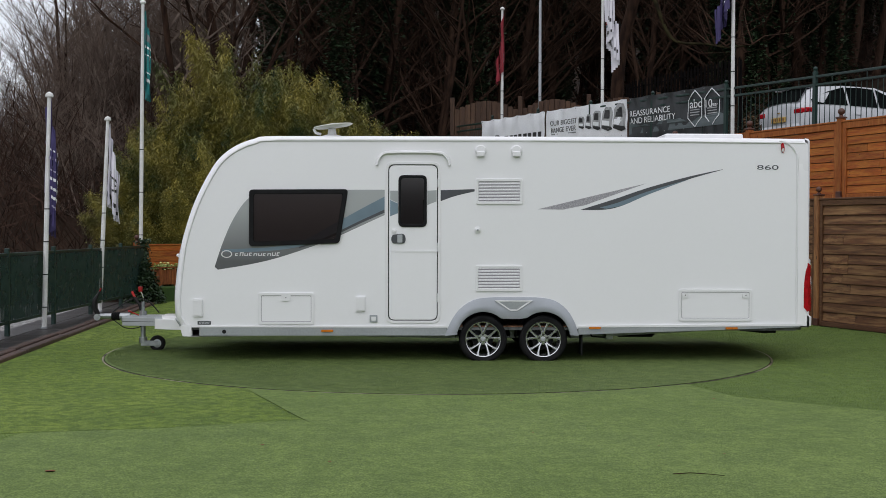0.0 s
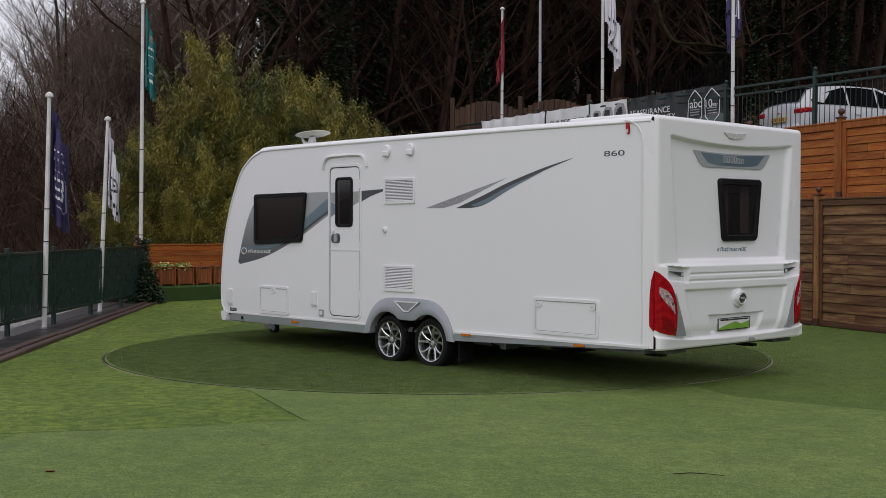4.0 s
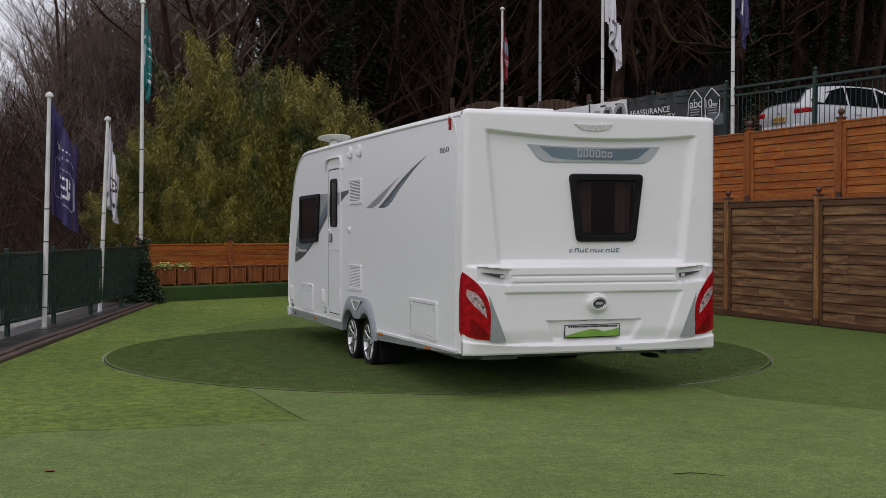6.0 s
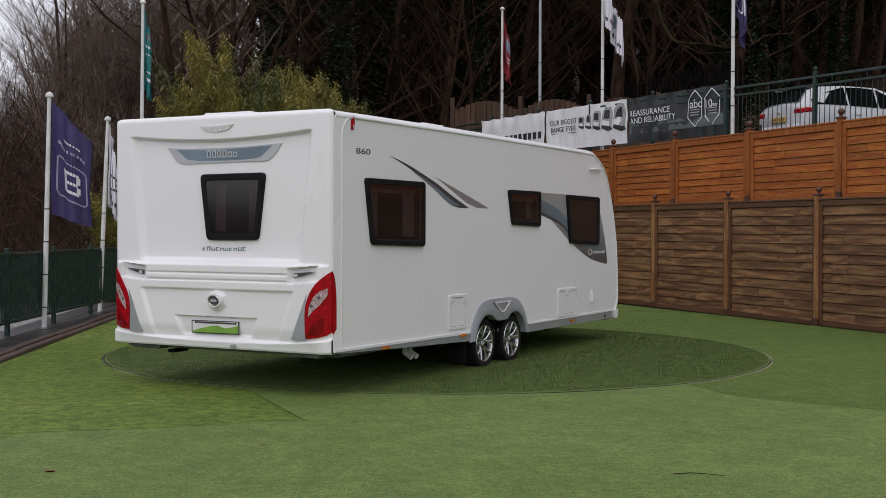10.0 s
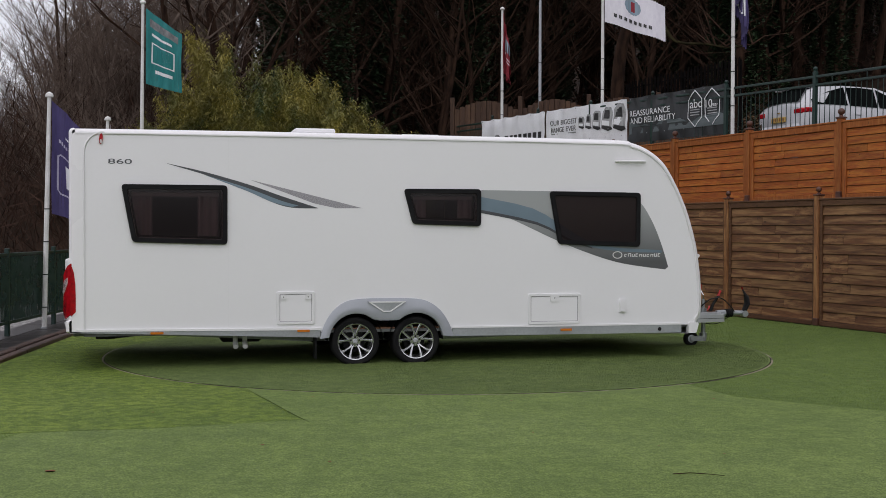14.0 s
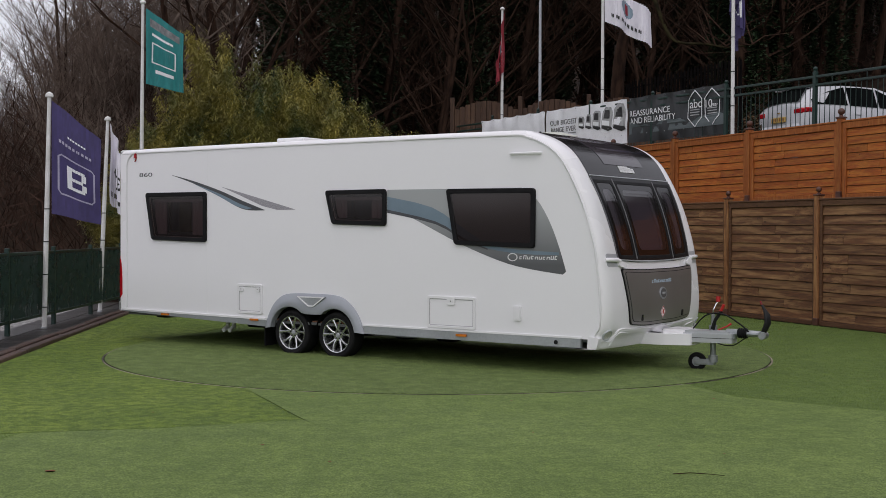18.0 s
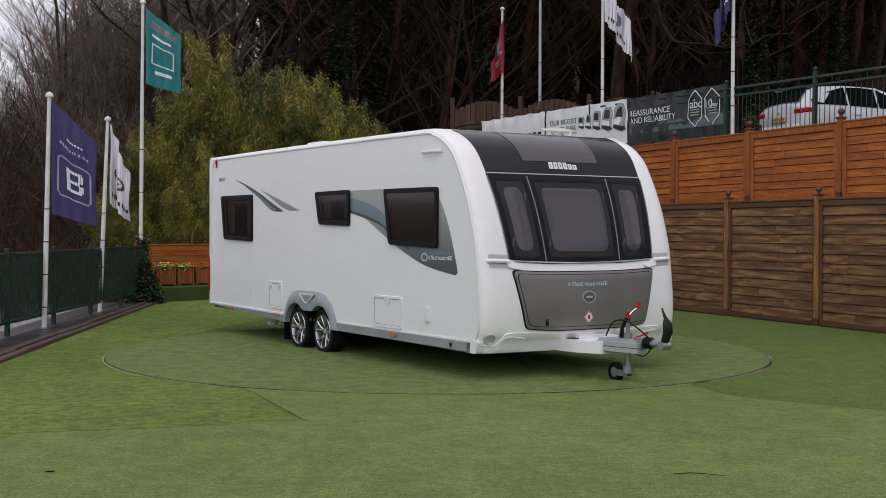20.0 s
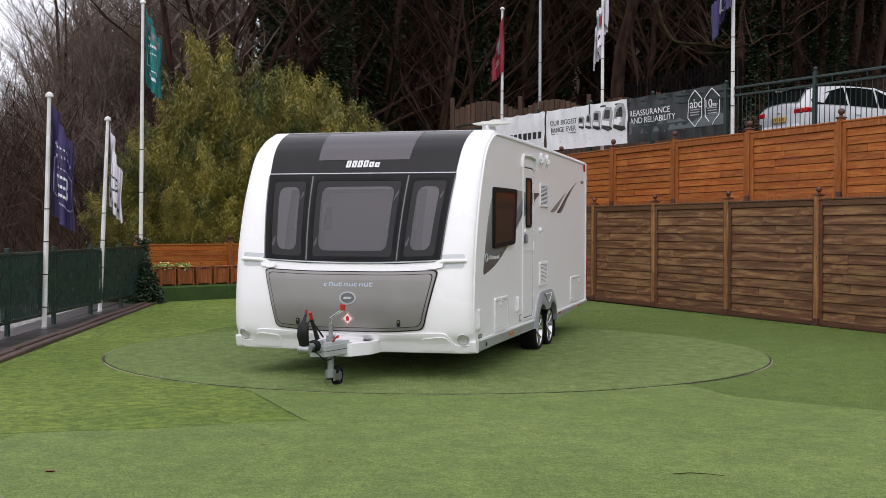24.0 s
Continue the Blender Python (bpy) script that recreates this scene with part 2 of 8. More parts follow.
# ================= outdoor materials =================
def timber(name, sound, worn, dark, share, scale=1.0, upright=False, spread=0.4, rough=0.65):
    """Stained boards: streaky grain, flaking worn patches with hard edges, small knots; every piece a little different."""
    m = bpy.data.materials.new(name)
    m.use_nodes = True
    n, l = m.node_tree.nodes, m.node_tree.links
    p = n["Principled BSDF"]
    co, info = n.new("ShaderNodeTexCoord"), n.new("ShaderNodeObjectInfo")
    far = n.new("ShaderNodeVectorMath")
    far.operation = "SCALE"
    far.inputs[0].default_value = (37.7, 19.3, 47.1)
    l.new(info.outputs["Random"], far.inputs["Scale"])

    def field(kind, stretch, sc, detail=4.0):
        v = n.new("ShaderNodeVectorMath")
        v.operation = "MULTIPLY_ADD"
        v.inputs[1].default_value = (stretch[2], stretch[1], stretch[0]) if upright else stretch
        l.new(co.outputs["Object"], v.inputs[0])
        l.new(far.outputs[0], v.inputs[2])
        t = n.new(kind)
        t.inputs["Scale"].default_value = sc
        if kind == "ShaderNodeTexNoise":
            t.inputs["Detail"].default_value = detail
        l.new(v.outputs[0], t.inputs["Vector"])
        return t.outputs["Fac" if kind == "ShaderNodeTexNoise" else "Distance"]

    def ramp(src, lo, hi, a, b):
        r = n.new("ShaderNodeValToRGB")
        r.color_ramp.elements[0].position, r.color_ramp.elements[1].position = lo, hi
        r.color_ramp.elements[0].color, r.color_ramp.elements[1].color = (*a, 1), (*b, 1)
        l.new(src, r.inputs["Fac"])
        return r.outputs["Color"]

    def mix(kind, a, b, fac=None):
        x = n.new("ShaderNodeMix")
        x.data_type, x.blend_type = "RGBA", kind
        x.inputs["Factor"].default_value = 1.0
        if fac:
            l.new(fac, x.inputs["Factor"])
        l.new(a, x.inputs["A"])
        l.new(b, x.inputs["B"])
        return x.outputs["Result"]

    grain = field("ShaderNodeTexNoise", (2.6, 24, 24), 3.0 * scale, 8.0)
    patch = field("ShaderNodeTexNoise", (0.8, 4.0, 7.0), 2.2 * scale, 5.0)
    knots = field("ShaderNodeTexVoronoi", (1.0, 2.2, 2.2), 3.1 * scale)
    base = ramp(grain, 0.3, 0.7, dark, sound)
    bare = ramp(grain, 0.3, 0.7, tuple(c * 0.62 for c in worn), worn)
    c = mix("MIX", base, bare, ramp(patch, share - 0.07, share + 0.08, (0, 0, 0), (1, 1, 1)))
    c = mix("MULTIPLY", c, ramp(knots, 0.05, 0.11, (0.35, 0.3, 0.28), (1, 1, 1)))
    piece = n.new("ShaderNodeMath")
    piece.operation = "MULTIPLY_ADD"
    piece.inputs[1].default_value, piece.inputs[2].default_value = spread, 1.0 - spread / 2
    l.new(info.outputs["Random"], piece.inputs[0])
    hsv = n.new("ShaderNodeHueSaturation")
    l.new(c, hsv.inputs["Color"])
    l.new(piece.outputs[0], hsv.inputs["Value"])
    l.new(hsv.outputs["Color"], p.inputs["Base Color"])
    p.inputs["Roughness"].default_value = rough
    p.inputs["Specular IOR Level"].default_value = 0.35
    bu = n.new("ShaderNodeBump")
    bu.inputs["Strength"].default_value, bu.inputs["Distance"].default_value = 0.5, 0.006
    l.new(grain, bu.inputs["Height"])
    l.new(bu.outputs["Normal"], p.inputs["Normal"])
    return m


WOODO = timber("orange_stained_timber", (0.38, 0.094, 0.010), (0.44, 0.142, 0.020), (0.19, 0.042, 0.006), 0.50, 1.2, spread=0.40)
WOODU = timber("orange_stained_upright_timber", (0.34, 0.095, 0.015), (0.40, 0.14, 0.032), (0.19, 0.05, 0.009), 0.58, 1.2, True, 0.3)
WOODB = timber("weathered_brown_timber", (0.155, 0.064, 0.025), (0.280, 0.148, 0.062), (0.070, 0.029, 0.012), 0.51, 1.0, spread=0.32)
WOODD = timber("dark_brown_timber", (0.125, 0.055, 0.024), (0.160, 0.082, 0.038), (0.068, 0.030, 0.013), 0.62, 1.2, spread=0.3)
WOODP = timber("fence_post_timber", (0.27, 0.118, 0.042), (0.36, 0.18, 0.07), (0.13, 0.052, 0.021), 0.53, 1.0, True, 0.3)
WOODK = timber("dark_stained_planter_timber", (0.27, 0.080, 0.020), (0.38, 0.13, 0.035), (0.13, 0.038, 0.011), 0.58, 1.4, True, 0.4)
WOODA = timber("old_dark_timber", (0.070, 0.033, 0.017), (0.10, 0.052, 0.027), (0.035, 0.017, 0.009), 0.55, 1.2, True, 0.4)
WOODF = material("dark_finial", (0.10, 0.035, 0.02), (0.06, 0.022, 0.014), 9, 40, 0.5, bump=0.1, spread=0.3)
GREEN = material("dark_green_paint", (0.004, 0.028, 0.021), (0.003, 0.019, 0.015), 5, 60, 0.4, bump=0.06)
PAVING = material("wet_dark_paving", (0.042, 0.037, 0.035), (0.018, 0.015, 0.015), 3, 50, 0.4, bump=0.25)
SLEEPER = material("brown_edging", (0.085, 0.046, 0.034), (0.06, 0.038, 0.03), 5, 60, 0.6, bump=0.35, spread=0.3)
POLE = material("white_pole_paint", (0.74, 0.74, 0.73), (0.62, 0.62, 0.6), 4, 50, 0.4, bump=0.03)
SOIL = material("leaf_litter", (0.034, 0.021, 0.014), (0.014, 0.009, 0.006), 0.8, 9, 0.95, bump=0.8, spec=0.08)
GRAVEL = material("pale_gravel", (0.38, 0.37, 0.36), (0.13, 0.125, 0.12), 22, 60, 0.85, bump=0.9, mixing=(0.42, 0.58))
TARMAC = material("tarmac", (0.06, 0.058, 0.056), (0.04, 0.04, 0.038), 4, 90, 0.9, bump=0.4)
BARK = material("dark_bark", (0.058, 0.033, 0.022), (0.020, 0.012, 0.009), 3, 26, 0.95, bump=0.7, stretch=(3, 3, 0.6), spread=0.5, spec=0.08)
TWIG = material("brown_twigs", (0.070, 0.040, 0.029), (0.022, 0.013, 0.010), 1.5, 20, 0.95, bump=0.0, spread=0.5, spec=0.08)
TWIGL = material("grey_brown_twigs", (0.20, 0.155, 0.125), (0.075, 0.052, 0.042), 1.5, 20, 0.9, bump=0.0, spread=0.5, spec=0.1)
IVY = material("ivy_leaf", (0.034, 0.058, 0.026), (0.014, 0.030, 0.013), 5, 40, 0.5, bump=0.0, spread=0.3, spec=0.25)


def turf(name, light, dark, moss, clumps=0.0):
    """Short artificial grass: blades' grain, worn and damp patches, small dark specks."""
    m = bpy.data.materials.new(name)
    m.use_nodes = True
    n, l = m.node_tree.nodes, m.node_tree.links
    p = n["Principled BSDF"]
    co = n.new("ShaderNodeTexCoord")
    waves = []
    for sc, det in ((0.35, 6.0), (2.6, 6.0), (24.0, 5.0), (95.0, 3.0), (9.0, 10.0)):
        t = n.new("ShaderNodeTexNoise")
        t.inputs["Scale"].default_value, t.inputs["Detail"].default_value = sc, det
        l.new(co.outputs["Object"], t.inputs["Vector"])
        waves.append(t)

    def ramp(src, lo, hi, a, b):
        r = n.new("ShaderNodeValToRGB")
        r.color_ramp.elements[0].position, r.color_ramp.elements[1].position = lo, hi
        r.color_ramp.elements[0].color, r.color_ramp.elements[1].color = (*a, 1), (*b, 1)
        l.new(src, r.inputs["Fac"])
        return r.outputs["Color"]

    def mix(kind, fac, a, b):
        x = n.new("ShaderNodeMix")
        x.data_type, x.blend_type = "RGBA", kind
        x.inputs["Factor"].default_value = fac
        l.new(a, x.inputs["A"])
        l.new(b, x.inputs["B"])
        return x.outputs["Result"]

    base = ramp(waves[0].outputs["Fac"], 0.4, 0.62, dark, light)
    patch = ramp(waves[1].outputs["Fac"], 0.35, 0.7, (0.80, 0.82, 0.82), moss)
    c = mix("MULTIPLY", 1.0, base, patch)
    c = mix("MULTIPLY", 1.0, c, ramp(waves[2].outputs["Fac"], 0.3, 0.7, (0.84, 0.86, 0.83), (1.14, 1.12, 1.12)))
    c = mix("MULTIPLY", 1.0, c, ramp(waves[3].outputs["Fac"], 0.34, 0.66, (0.58, 0.60, 0.57), (1.34, 1.32, 1.32)))
    if clumps:
        c = mix("MULTIPLY", clumps, c, ramp(waves[4].outputs["Fac"], 0.46, 0.56, (1.1, 1.08, 1.1), (0.42, 0.50, 0.38)))
    l.new(c, p.inputs["Base Color"])
    p.inputs["Roughness"].default_value = 0.8
    p.inputs["Specular IOR Level"].default_value = 0.25
    bu = n.new("ShaderNodeBump")
    bu.inputs["Strength"].default_value, bu.inputs["Distance"].default_value = 0.7, 0.012
    l.new(waves[3].outputs["Fac"], bu.inputs["Height"])
    l.new(bu.outputs["Normal"], p.inputs["Normal"])
    return m


TURF = turf("artificial_turf", (0.126, 0.188, 0.044), (0.108, 0.166, 0.037), (1.06, 1.04, 1.0), clumps=0.3)
TURFP = turf("pale_strip_turf", (0.166, 0.230, 0.066), (0.146, 0.208, 0.055), (1.05, 1.04, 1.0), clumps=0.2)
TURFD = turf("turntable_turf", (0.142, 0.196, 0.060), (0.120, 0.170, 0.048), (1.04, 1.03, 1.0), 0.35)
TURFS = turf("step_turf", (0.042, 0.082, 0.020), (0.028, 0.058, 0.014), (1.1, 1.08, 1.0))

# ================= ground, lawn and terraces =================
FD, FN = Vector((-0.368, 0.930, 0)), Vector((0.930, 0.368, 0))          # along the timber fences, and away from the yard
F0 = Vector((5.85, 4.07, 0))
BD, BN = Vector((0.707, 0.707, 0)), Vector((-0.707, 0.707, 0))          # along the planting step, and away
B0 = Vector((-5.47, 9.47, 0))
RAD = 3.825
TCX = 0.03                                  # the disc sits a little off the caravan's pivot


def land(x, y):
    p = Vector((x, y, 0))
    dr, db = (p - F0).dot(FN), (p - B0).dot(BN)
    h = -0.25
    h = max(h, min((db - 1.5) * 0.12, 0.4))
    h = max(h, min((db - 9) * 0.5, 40))
    h = max(h, min(2.4 + (dr - 9) * 0.42, 45) if dr > 3 else -1)
    if x < -6.2:
        k = min(1.0, (-6.2 - x) / 16)
        cap = lerp(math.degrees(math.atan2(x, y - EYE[1])), [-19.6, -18.0, -15.5], [2.6, 4.0, 8.0])
        far = min(-0.35 + max(0.0, math.hypot(x, y - EYE[1]) - 29) * 0.36, cap)
        h = max(far, h * (1 - k)) if db > 0 else far
    # unseen bank added behind the tripod to cut low sky light
    if y < -20:
        h = max(h, min((-20 - y) * 0.3, 3))
    return h + 0.5 * noise.noise(Vector((x * 0.13, y * 0.13, 2))) * min(1, max(0, (max(db - 2, dr - 10, -x - 8)) / 6))


def ground_sheet():
    def axis(lim, near, step):
        a = list(np.arange(-near, near + 0.01, step))
        d, v = step, near
        while v < lim:
            d *= 1.25
            v += d
            a = [-v] + a + [v]
        return a
    us, vs = axis(900, 50, 1.0), axis(900, 60, 1.0)
    mb = Mesh().grid(us, vs, lambda u, v: (u, v, land(u, v)))
    ob = part("ground", mb, SOIL, None, smooth=180, mend=False)
    tagged(ob, "brown leaf-littered ground rising into a wooded hillside", "ground", kind="structure")


def lawn():
    mb = Mesh()
    out = [(-4.50, -40), (-4.66, -1.41), (-5.37, 8.58), (-5.47, 9.50), (0.9, 15.85), (9.4, -4.9), (9.4, -40)]
    n = 96
    ring = [(TCX + (RAD + 0.022) * math.cos(2 * math.pi * k / n), (RAD + 0.022) * math.sin(2 * math.pi * k / n)) for k in range(n)]
    bm = bmesh.new()
    loops = []
    for loop in (out, ring):
        vs = [bm.verts.new((x, y, 0)) for x, y in loop]
        loops += [bm.edges.new((vs[i], vs[(i + 1) % len(vs)])) for i in range(len(vs))]
    bmesh.ops.triangle_fill(bm, use_beauty=True, use_dissolve=False, edges=loops, normal=(0, 0, 1))
    me = bpy.data.meshes.new("lawn")
    bm.to_mesh(me)
    bm.free()
    ob = link("lawn", me, TURF)
    tagged(ob, "bright green artificial turf laid over the yard", "lawn", kind="structure")
    # pit under the turntable's rim
    pit = Mesh()
    pit.lathe([(RAD - 0.3, -0.06), (RAD + 0.023, -0.06), (RAD + 0.023, 0.0)], 96, Matrix.Translation((TCX, 0, 0)) @ Matrix.Rotation(radians(90), 4, "X"))
    tagged(part("turntable_gap", pit, RUBBER), "dark gap round the turntable's rim", "gap", kind="structure")


RIMSTEEL = material("worn_edging_strip", (0.30, 0.27, 0.19), (0.035, 0.026, 0.018), 1.1, 40, 0.6, bump=0.3, mixing=(0.44, 0.56))


def turntable():
    t = thing("turntable", "round turntable covered with greyish green turf", "turntable")
    mb = Mesh()
    n = 96
    vs = [(0, 0, 0.010)] + [(r * math.cos(2 * math.pi * k / n), r * math.sin(2 * math.pi * k / n), z) for r, z in ((RAD * 0.5, 0.010), (RAD - 0.008, 0.010), (RAD - 0.006, 0.004)) for k in range(n)]
    fs = [(0, 1 + k, 1 + (k + 1) % n) for k in range(n)]
    for q in range(2):
        fs += [(1 + q * n + k, 1 + (q + 1) * n + k, 1 + (q + 1) * n + (k + 1) % n, 1 + q * n + (k + 1) % n) for k in range(n)]
    mb.add(vs, fs)
    part("turf_disc", mb, TURFD, t, smooth=0)
    up = Matrix.Rotation(radians(90), 4, "X")
    part("edge", Mesh().lathe([(RAD - 0.006, 0.006), (RAD - 0.003, -0.05)], 120, up), RUBBER, t, "dark rubber edge")
    part("rim", Mesh().lathe([(RAD + 0.003, -0.02), (RAD + 0.003, 0.004), (RAD + 0.018, 0.004), (RAD + 0.018, -0.02)], 120, up), RIMSTEEL, t, "worn metal edging strip")
    return t


def terrace():
    """The raised bank behind the timber fences, with the parking strip on it."""
    sec = [(0.07, -0.2), (0.07, 1.88), (0.50, 1.92), (0.68, 1.95), (0.68, 2.60), (1.6, 2.62), (2.6, 2.72), (4.2, 2.73), (7.0, 2.74), (14.0, 2.76)]
    mb = Mesh()
    ss = [-14, -6, 0, 3, 6, 8, 9, 10, 11, 12, 18, 26]
    lift = lambda s, k: 0.46 * min(1.0, max(0.0, (11.5 - s) / 2.5)) if k >= 7 else 0.0
    mb.grid(ss, list(range(len(sec))), lambda s, k: tuple(F0 + FD * s + FN * sec[k][0] + Vector((0, 0, sec[k][1] + lift(s, k)))))
    tagged(part("terrace", mb, TARMAC, smooth=20), "raised tarmac terrace above the fences", "terrace", kind="structure")
    sec = [(0.0, -0.1), (0.0, 0.27), (0.02, 0.295), (0.05, 0.30), (2.5, 0.30)]
    mb = Mesh().grid([-0.3, 2, 4, 6, 9], list(range(len(sec))), lambda s, k: tuple(B0 + BD * s + BN * sec[k][0] + Vector((0, 0, sec[k][1]))))
    tagged(part("planting_step", mb, TURFS, smooth=30), "low step covered with dark green turf", "step", kind="structure")


def edging():
    """Dark slabs and timber edging along the railing."""
    a, b = Vector((-4.66, -1.41, 0)), Vector((-5.37, 8.58, 0))
    d = (b - a).normalized()
    turn = math.degrees(math.atan2(d.y, d.x))
    strip = thing("paved_strip", "dark wet paving slabs beside the railing", "paving", kind="structure")
    bed = Mesh().add([(-4.7, -12, -0.02), (-8.0, -12, -0.02), (-8.0, 9.4, -0.02), (-5.4, 9.4, -0.02)], [(0, 1, 2, 3)])
    part("bed", bed, GRAVEL, strip, "pale gravel")
    rng = random.Random(4)
    slab = mesh_of("slab", Mesh().box(-0.44, 0.44, -0.2, 0.2, -0.03, 0.025, 0.008))
    k = -10.0
    while k < 10.0:
        for off in (0.42, 0.84):
            p = a + d * k + Vector((-d.y, d.x, 0)) * off
            link("slab", slab, PAVING, strip, at=pose(p.x, p.y, 0.01 + rng.uniform(-0.004, 0.004), 0, 0, turn + rng.uniform(-0.6, 0.6)))
        k += 0.9
    kerb = thing("timber_edging", "brown timber edging along the turf", "edging", kind="structure")
    board = mesh_of("board", Mesh().box(-0.99, 0.99, -0.05, 0.05, -0.05, 0.05, 0.01))
    k = -10.0
    while k < 10.2:
        for off, z in ((0.02, 0.0), (0.14, 0.015)):
            p = a + d * k + Vector((-d.y, d.x, 0)) * off
            link("board", board, SLEEPER, kerb, at=pose(p.x, p.y, z + rng.uniform(-0.006, 0.006), 0, 0, turn + rng.uniform(-0.3, 0.3)))
        k += 2.0


# ================= timber fences =================
def ball(r, h=0.02):
    return [(0.0, 0.0), (0.035, 0.0), (0.035, h), (0.018, h + 0.012)] + [(r * math.sin(a), h + 0.012 + r - r * math.cos(a)) for a in [0.35 + k * (math.pi - 0.35) / 6 for k in range(7)]]


def timber_fence(name, label, base, z0, z1, boards, mat, posts, gap, finial, mat_post, group, frame_mat, stile, rail):
    """A run of framed panels between posts with ball finials; boards lie across."""
    turn = math.degrees(math.atan2(FD.y, FD.x))
    post_me = mesh_of("post", Mesh().box(-0.05, 0.05, -0.055, 0.055, 0, z1 - z0 + 0.03, 0.008))
    foot_me = mesh_of("foot", Mesh().box(-0.056, 0.056, -0.062, 0.062, 0, 0.11, 0.006))
    upright = Matrix.Rotation(radians(90), 4, "X")
    cap_me = mesh_of("finial", Mesh().box(-0.065, 0.065, -0.065, 0.065, 0, 0.025, 0.006).lathe(ball(finial), 12, Matrix.Translation((0, 0, 0.02)) @ upright))
    w = gap - 0.11
    hh = z1 - z0 - 0.04
    frame_me = Mesh()
    for x in (-w / 2, w / 2 - stile):
        frame_me.box(x, x + stile, -0.03, 0.03, 0.0, hh, 0.006)
    frame_me.box(-w / 2 + stile, w / 2 - stile, -0.03, 0.03, hh - rail, hh, 0.006)
    frame_me.box(-w / 2 + stile, w / 2 - stile, -0.03, 0.03, 0.0, 0.07, 0.006)
    frame_me.box(-w / 2 - 0.01, w / 2 + 0.01, -0.04, 0.04, hh + 0.001, hh + 0.03, 0.006)
    frame_me = mesh_of("panel_frame", frame_me)
    b = (hh - 0.07 - rail) / boards
    kinds = []
    for k in range(4):
        q = Mesh()
        q.box(-0.5, 0.5, -0.010, 0.010, 0.0015 * k, b - 0.004, 0.004, Matrix.Rotation(radians(-5.5 - 1.0 * k), 4, "X"))
        kinds.append(mesh_of("board", q))
    # dark sheet added behind the boards so their gaps read as shade
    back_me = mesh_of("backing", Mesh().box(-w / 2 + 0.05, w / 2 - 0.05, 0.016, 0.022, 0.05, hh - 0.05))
    rng = random.Random(len(name) + boards)
    for i, s in enumerate(posts):
        p = base + FD * s
        e = thing(name, label, "fence panel", group, Matrix.Translation((p.x, p.y, z0)) @ Matrix.Rotation(radians(turn + 180), 4, "Z"))
        ps = link("post", post_me, mat_post, e)
        link("foot", foot_me, WOODF, ps, "dark stained post foot")
        link("finial", cap_me, WOODF, ps, at=Matrix.Translation((0, 0, z1 - z0 + 0.03)))
        fr = link("panel_frame", frame_me, frame_mat, e, at=Matrix.Translation((gap / 2, 0, 0)))
        link("backing", back_me, WOODF, e, "added dark sheet that deepens the shade in the gaps")
        for k in range(boards):
            # each course is two lengths butted at an odd place
            a0, a1 = -w / 2 + stile - 0.005, w / 2 - stile + 0.005
            cut = a0 + (a1 - a0) * rng.choice((rng.uniform(0.2, 0.4), rng.uniform(0.55, 0.8)))
            off = rng.uniform(-0.004, 0.004)
            for x0, x1 in ((a0, cut - 0.0015), (cut + 0.0015, a1)):
                link("board", kinds[rng.randrange(4)], mat, e, at=Matrix.Translation((gap / 2 + (x0 + x1) / 2, off + rng.uniform(-0.0015, 0.0015), 0.07 + k * b)) @ Matrix.Diagonal((x1 - x0, 1, 1, 1)))


def fences():
    timber_fence("lower_fence_panel", "weathered brown timber fence panel with ball-topped post", F0, 0.0, 1.95, 12, WOODB, [-2.33 + 2.33 * k for k in range(7)], 2.33, 0.045, WOODP, "lower timber fence", WOODD, 0.055, 0.085)
    up = F0 + FN * 0.6
    timber_fence("upper_fence_panel", "orange-stained timber fence panel with ball-topped post", up, 1.95, 3.17, 8, WOODO, [-2.13 + 2.35 * k for k in range(6)], 2.35, 0.055, WOODU, "upper timber fence", WOODU, 0.085, 0.10)


